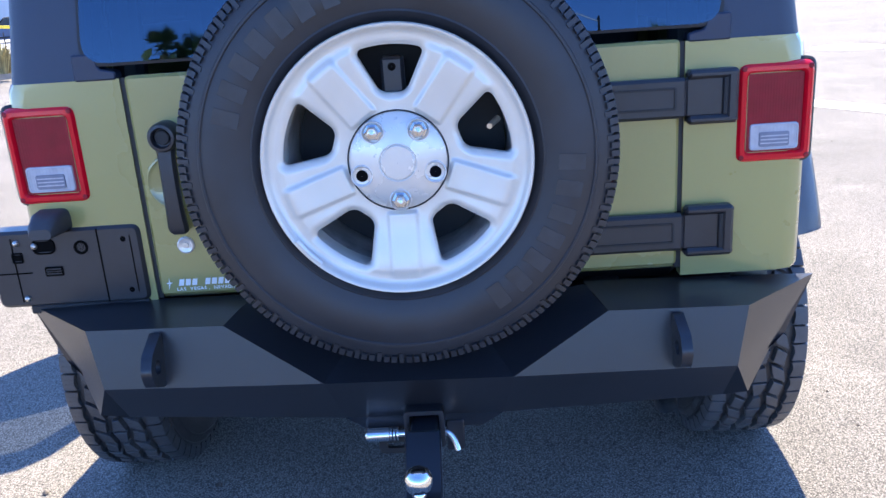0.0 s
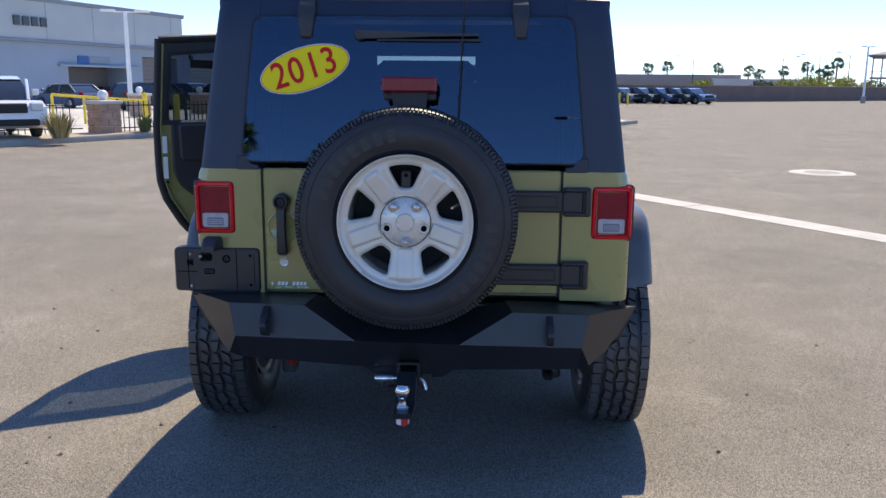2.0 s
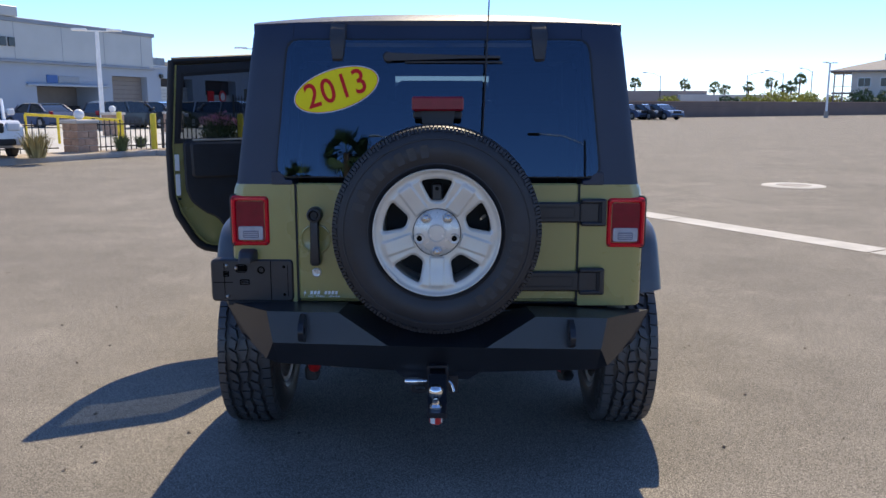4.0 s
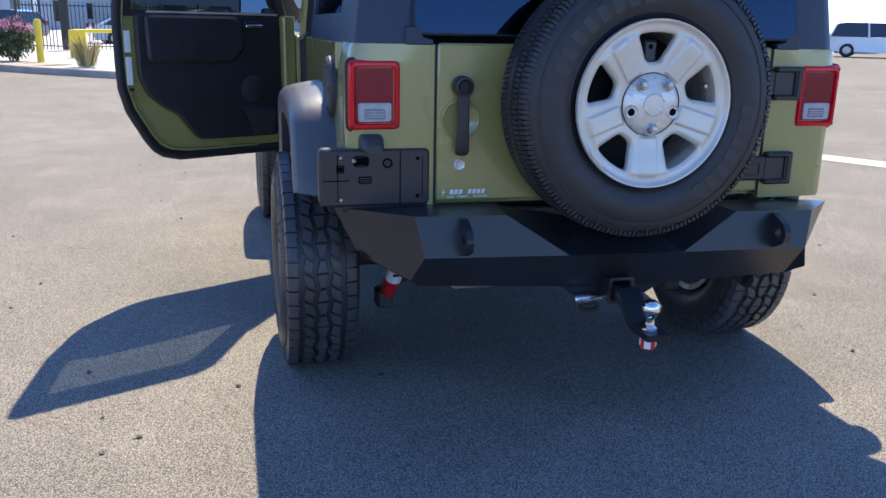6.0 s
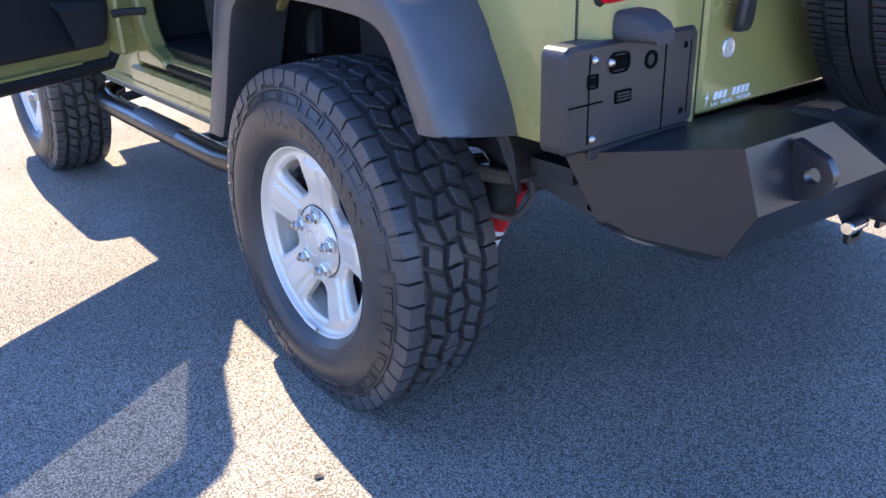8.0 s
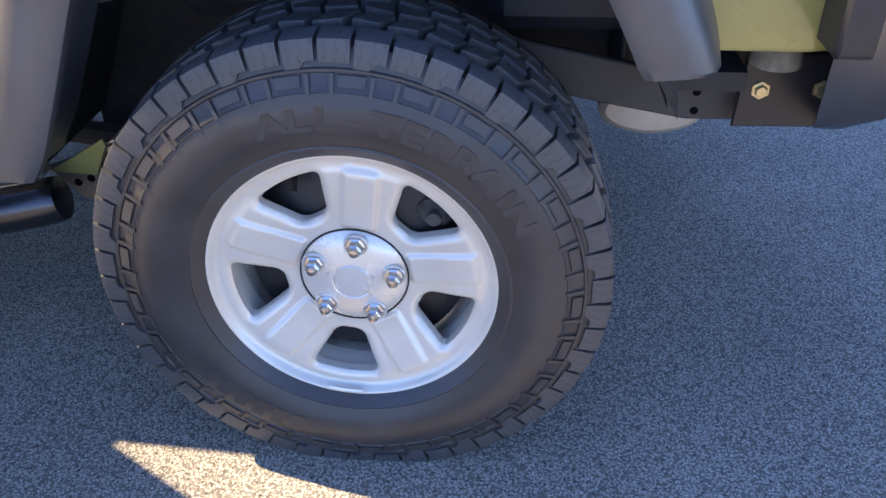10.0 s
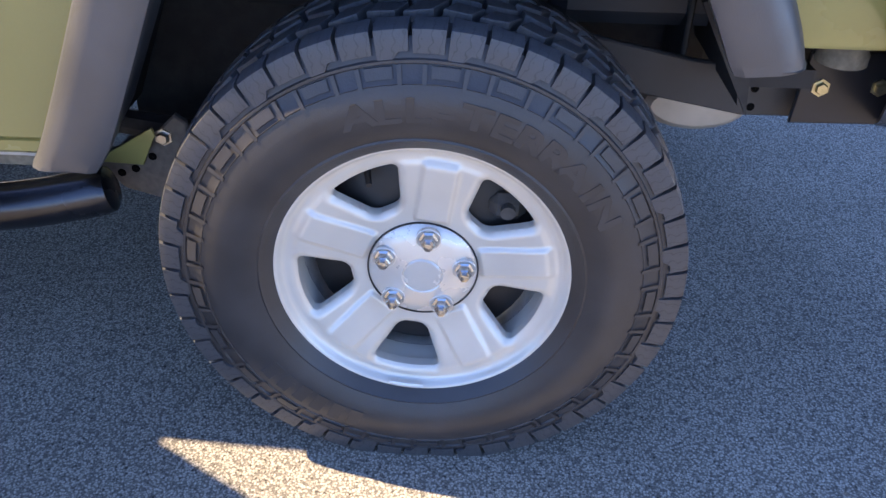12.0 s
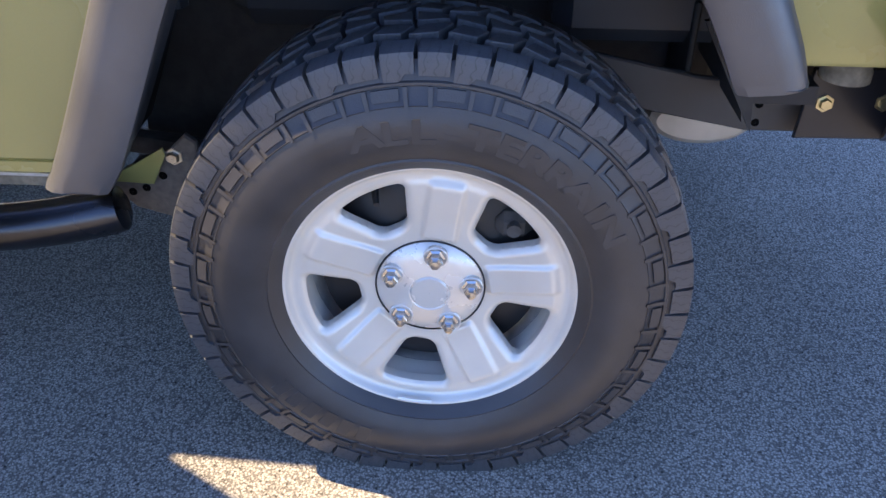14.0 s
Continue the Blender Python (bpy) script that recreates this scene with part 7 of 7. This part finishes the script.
part("band", Geo().box((-30, -0.35, 4.4), (12.5, 0.0, 4.62), 0.03), M_band, dealer)
part("band", Geo().box((12.5, -0.12, 4.6), (42, 0.3, 4.85), 0.03), M_stucco, dealer)
part("canopy", Geo().box((-2.0, -0.30, 2.75), (6.6, 0.0, 2.92), 0.03), M_stucco, dealer)
part("service_sign", Geo().box((0.0, -0.06, 3.0), (1.1, 0.0, 3.6), 0.01), M_blue, dealer, "small blue square sign")
part("service_sign", Geo().box((1.2, -0.05, 3.03), (3.4, 0.0, 3.55), 0.01), M_greysign, dealer, "grey sign board, words unreadable")
# large roof letters as plain bars
for k in range(4):
    x0 = -5.9 + k * 0.78
    part("letter_bar", Geo().box((x0, -0.36, 5.5), (x0 + 0.56, -0.25, 6.15), 0.01), M_bronze, dealer, "dark letter shape")
part("bay_sign", Geo().box((21.6, 0.52, 1.5), (22.7, 0.58, 2.7), 0.01), M_redst, dealer, "red bay sign")
part("bay_sign", Geo().lathe([(0.0005, 0.04), (0.60, 0.04), (0.62, 0.0)], 28, Matrix.Translation((24.3, 0.60, 2.15)) @ Matrix.Rotation(math.pi / 2, 4, "X")), M_redst, dealer, "round red bay sign")
part("bay_sign", Geo().lathe([(0.0005, 0.03), (0.38, 0.03), (0.39, 0.0)], 24, Matrix.Translation((24.3, 0.555, 2.15)) @ Matrix.Rotation(math.pi / 2, 4, "X")), M_white, dealer, "white centre of the round sign")
part("wall_lamp", Geo().box((13.4, -0.25, 3.75), (13.75, 0, 4.1), 0.02), M_bronze, dealer)
for x0 in (27.5, 31.0, 35.0):
    part("window", Geo().box((x0, -0.03, 0.9), (x0 + 1.6, 0.1, 3.0), 0.01), M_bronze, dealer, "dark framed window")
part("roof_unit", Geo().box((18, 5, 4.7), (21, 7.5, 6.0), 0.05), M_walk, dealer)
part("roof_unit", Geo().box((22, 5, 4.7), (27, 8, 5.7), 0.05), M_walk, dealer)
far_b = thing("office_building", "distant pale low office building with windows", "building", Matrix.Translation((-14, 120, 0)))
part("wall", Geo().box((-10, 0, 0), (30, 12, 4.6), 0.05), M_panel, far_b)
for k in range(6):
    part("window", Geo().box((-8 + k * 6, -0.06, 1.2), (-5 + k * 6, 0.1, 3.2), 0.02), M_bronze, far_b)
for i, (x, y) in enumerate([(-9, 104), (-5, 106), (-12, 102)]):
    bush(x, y, 2.6, 2, 1.7, 500, M_yel if i else M_tree, 120 + i, label="green shrub by the far yard")

# ---- apartment house behind the wall ----
M_apt = mat("beige_stucco", (0.64, 0.58, 0.51), 0.9, var=0.06, scale=0.5, fine=0.05, fscale=15)
M_apt2 = mat("taupe_stucco", (0.36, 0.29, 0.25), 0.9, var=0.06, scale=0.5)
M_roof = mat("grey_roof_tile", (0.27, 0.255, 0.245), 0.9, var=0.12, scale=1.5, fine=0.15, fscale=8)
M_stone = mat("stone_veneer", (0.20, 0.18, 0.175), 0.9, var=0.3, scale=2.5, fine=0.4, fscale=5, island=0.3)
am = Matrix.Translation((63.4, 133.0, 0)) @ Matrix.Rotation(math.atan2(-4.0, 7.4), 4, "Z")
apt = thing("apartment_house", "two-storey beige apartment house with stone tower", "house", am)
part("wall", Geo().box((2.6, 0, 0), (30, 12, 6.7)), M_apt, apt)
part("wall", Geo().box((12.2, -0.4, 0), (20, 0.5, 6.6)), M_apt2, apt)
part("roof", Geo().add([(-0.6, -1.0, 6.6), (31, -1.0, 6.6), (31, 13, 6.6), (-0.6, 13, 6.6), (9.2, 6, 9.2), (25, 6, 9.2), (-0.6, -1.0, 6.85), (31, -1.0, 6.85), (31, 13, 6.85), (-0.6, 13, 6.85)], [(6, 7, 5, 4), (7, 8, 5), (8, 9, 4, 5), (9, 6, 4), (0, 1, 2, 3), (0, 1, 7, 6), (1, 2, 8, 7), (2, 3, 9, 8), (3, 0, 6, 9)]), M_roof, apt)
tw = part("stone_tower", Geo().box((9.3, -0.9, 0), (12.2, 0.2, 8.2), 0.03), M_stone, apt, "grey stone-veneer chimney tower")
g = Geo()
rnd = random.Random(9)
for zz in range(20):
    xx = 9.3
    while xx < 12.15:
        wd = min(rnd.uniform(0.3, 0.8), 12.2 - xx)
        g.box((xx + 0.01, -0.9 - rnd.uniform(0.02, 0.07), zz * 0.41 + 0.01), (xx + wd - 0.01, -0.88, zz * 0.41 + 0.39), 0.02)
        xx += wd
part("stone_course", g, M_stone, tw)
for x0, z0 in ((3.5, 4.2), (6.7, 4.2), (3.6, 1.0), (6.5, 1.0), (14.0, 4.2), (17.5, 4.2), (14.0, 1.0), (22.0, 4.2)):
    y0 = -0.4 if 12 < x0 < 20 else 0.0
    w = part("window", Geo().box((x0, y0 - 0.10, z0), (x0 + 1.9, y0 + 0.05, z0 + 1.5), 0.01), M_white, apt)
    part("pane", Geo().box((x0 + 0.1, y0 - 0.115, z0 + 0.1), (x0 + 0.92, y0 - 0.09, z0 + 1.4)), M_bronze, w)
    part("pane", Geo().box((x0 + 0.98, y0 - 0.115, z0 + 0.1), (x0 + 1.8, y0 - 0.09, z0 + 1.4)), M_bronze, w)
for xx in (0.0, 1.3):
    part("balcony_post", Geo().box((xx, -0.3, 0), (xx + 0.22, -0.1, 6.6)), M_apt2, apt)
part("balcony", Geo().box((-0.2, -0.4, 3.1), (2.6, 4, 3.4)), M_apt2, apt)
part("balcony_rail", Geo().box((-0.2, -0.35, 4.25), (2.6, -0.25, 4.33)), M_apt2, apt)
part("chimney", Geo().box((7.0, 4.5, 8.3), (7.4, 4.9, 9.6)), M_roof, apt)
flat_b = thing("low_building", "low brown flat-roofed building behind the wall", "building", Matrix.Translation((28, 168, 0)))
part("wall", Geo().box((0, 0, 0), (26, 10, 4.2), 0.05), M_apt2, flat_b)
part("wall", Geo().box((20, -2, 0), (40, 6, 3.4), 0.05), M_apt, flat_b)

# ---- parked vehicles ----
M_tyre2 = mat("car_tyre", (0.025, 0.025, 0.025), 0.8, var=0.1)
M_alloy = mat("car_alloy", (0.5, 0.5, 0.5), 0.35, metal=0.8, var=0.1)
M_headl = mat("headlamp_glass", (0.6, 0.62, 0.65), 0.15, var=0.05, coat=1)
M_carglass = mat("car_glass", (0.02, 0.024, 0.028), 0.06, var=0.05, spec=0.8)
PAINTS = {k: mat(k + "_car_paint", c, 0.3, var=0.03, coat=1.0) for k, c in {"white": (0.72, 0.73, 0.74), "black": (0.02, 0.02, 0.024), "silver": (0.42, 0.44, 0.46), "blue": (0.05, 0.08, 0.16), "grey": (0.12, 0.13, 0.14), "red": (0.35, 0.03, 0.03)}.items()}
SHAPES = {
    "suv": (4.8, 1.92, 1.75, [(-2.4, 0.45), (-2.42, 0.8), (-2.38, 1.05), (2.15, 1.0), (2.35, 0.85), (2.4, 0.6), (2.38, 0.4)], [(-2.3, 1.05), (-2.05, 1.68), (-1.6, 1.75), (0.4, 1.73), (0.75, 1.62), (1.35, 1.04)]),
    "crossover": (4.5, 1.8, 1.50, [(-2.2, 0.40), (-2.23, 0.72), (-2.18, 0.92), (2.0, 0.90), (2.2, 0.76), (2.25, 0.55), (2.23, 0.32)], [(-2.12, 0.92), (-1.85, 1.42), (-1.45, 1.50), (0.3, 1.48), (0.65, 1.40), (1.25, 0.91)]),
    "hatch": (3.7, 1.65, 1.5, [(-1.85, 0.4), (-1.86, 0.75), (-1.75, 0.95), (1.35, 0.92), (1.72, 0.78), (1.85, 0.55), (1.84, 0.3)], [(-1.75, 0.94), (-1.4, 1.42), (-0.9, 1.5), (0.3, 1.48), (0.6, 1.38), (1.2, 0.92)]),
    "pickup": (5.7, 2.0, 1.92, [(-2.85, 0.55), (-2.87, 1.05), (-0.55, 1.12), (2.45, 1.18), (2.72, 1.05), (2.82, 0.8), (2.8, 0.5)], [(-0.6, 1.12), (-0.52, 1.85), (-0.3, 1.92), (0.9, 1.9), (1.15, 1.8), (1.75, 1.17)]),
    "sedan": (4.7, 1.82, 1.45, [(-2.35, 0.45), (-2.37, 0.8), (-2.25, 0.97), (1.9, 0.9), (2.25, 0.75), (2.35, 0.55), (2.33, 0.3)], [(-1.95, 0.96), (-1.25, 1.40), (-0.8, 1.45), (0.3, 1.44), (0.6, 1.37), (1.35, 0.90)]),
}
CW = Geo().lathe([(0.0005, 0.09), (0.20, 0.09), (0.205, 0.105), (0.30, 0.11), (0.345, 0.08), (0.35, 0), (0.345, -0.08), (0.2, -0.1)], 22).mesh("tyre", M_tyre2)
CR = Geo().lathe([(0.0005, 0.10), (0.05, 0.105), (0.08, 0.098), (0.17, 0.108), (0.20, 0.1), (0.205, 0.09)], 20).mesh("rim", M_alloy)


def parked(shape, paint, x, y, turn, group="parked cars", z=0.0, label=""):
    L, W, H, low, top = SHAPES[shape]
    t = thing({"pickup": "pickup_truck"}.get(shape, "car"), label or "parked %s %s on the lot" % (paint, {"hatch": "small hatchback", "pickup": "pickup truck", "suv": "SUV", "crossover": "crossover SUV", "sedan": "saloon car"}[shape]), "car", Matrix.Translation((x, y, z)) @ Matrix.Rotation(turn, 4, "Z"), group)
    rows = []
    lowp = low + [(L / 2 * 0.92, 0.25), (-L / 2 * 0.94, 0.28)]
    for s, k, dz in ((-1, 0.93, 0.0), (-1, 1.0, 0.0), (1, 1.0, 0.0), (1, 0.93, 0.0)):
        rows.append([(px * (1 if k == 1 else 0.985), s * W / 2 * (k if pz < 0.9 else k * 0.965), pz) for px, pz in lowp])
    part("body", Geo().loft(rows, closed=True, ends=True), PAINTS[paint], t)
    ins = 0.80
    rows = []
    for s in (-1, 1):
        rows.append([(px, s * W / 2 * (0.93 if pz < 1.2 else ins), pz - 0.01) for px, pz in top])
    part("glasshouse", Geo().loft(rows, closed=True, ends=True), M_carglass, t, "dark car windows")
    zt = max(p[1] for p in top)
    roof = [p for p in top if p[1] > zt - 0.16]
    part("roof", Geo().loft([[(px, s * W / 2 * ins * 1.01, pz + 0.012) for px, pz in roof] for s in (-1, -0.5, 0.5, 1)]), PAINTS[paint], t)
    for s in (-1, 1):
        for i in (0, len(top) - 2):
            (ax, az), (bx, bz) = top[i], top[i + 1]
            part("pillar", Geo().tube([(ax, s * W / 2 * 0.935, az), (bx, s * W / 2 * (ins + 0.01), bz)], 0.045, 6), PAINTS[paint], t)
        mx = (top[0][0] + top[-1][0]) / 2
        part("pillar", Geo().tube([(mx, s * W / 2 * 0.945, top[0][1]), (mx - 0.1, s * W / 2 * (ins + 0.012), zt)], 0.05, 6), PAINTS[paint], t)
    for px in (-L * 0.30, L * 0.315):
        for s in (-1, 1):
            m = Matrix.Translation((px, s * (W / 2 - 0.10), 0.35)) @ (Matrix.Rotation(-s * math.pi / 2, 4, "X"))
            w = part("wheel", CW, None, t, m=m)
            part("rim", CR, None, w)
    for s in (-1, 1):
        part("headlamp", Geo().box((L / 2 - 0.22, s * W * 0.30, 0.66), (L / 2 + 0.015, s * W * 0.46, 0.86), 0.03), M_headl, t)
        part("tail_lamp", Geo().box((-L / 2 - 0.03, s * W * 0.36, 0.8), (-L / 2 + 0.1, s * W * 0.47, 1.02), 0.02), M_red, t)
        part("wing_mirror", Geo().box((top[-1][0] - 0.35, s * W * 0.49, 1.02), (top[-1][0] - 0.2, s * W * 0.58, 1.18), 0.03), PAINTS[paint], t)
    part("grille", Geo().box((L / 2 - 0.1, -W * 0.26, 0.62), (L / 2 + 0.03, W * 0.26, 0.85), 0.02), M_dark, t)
    part("lower_grille", Geo().box((L / 2 - 0.1, -W * 0.40, 0.32), (L / 2 + 0.02, W * 0.40, 0.48), 0.03), M_dark, t)
    return t


H = math.pi / 2
parked("crossover", "black", -17.1, 42.0, 0.95, z=0.06)
parked("crossover", "black", -16.1, 44.6, -0.35, z=0.06)
parked("crossover", "white", -14.2, 45.0, 2.75, z=0.06, label="parked white crossover SUV facing the workshop")
parked("crossover", "grey", -12.3, 43.6, 2.7, z=0.06, label="parked dark grey crossover SUV beside the oleander hedge")
parked("sedan", "blue", -23.6, 45.5, 2.6)
parked("sedan", "silver", -5.2, 40.5, 0.3)
parked("suv", "white", -1.0, 44.0, 0.3)
parked("crossover", "white", -12.2, 17.9, -0.85, z=0.14, label="white crossover SUV parked beyond the kerb")
for i, (x, y, c) in enumerate([(14.4, 78.0, "grey"), (16.2, 77.6, "black"), (17.8, 77.2, "blue"), (19.3, 76.8, "black"), (20.6, 76.4, "blue"), (11.6, 78.6, "silver")]):
    parked("sedan", c, x, y, 0.55 - H, "cars along the wall")
parked("hatch", "white", 35.0, 51.5, -2.16)
parked("pickup", "white", 21.9, 29.6, -2.28)
parked("suv", "grey", 38.3, 45.0, -2.3)
parked("suv", "white", 31.6, 35.0, -0.75)
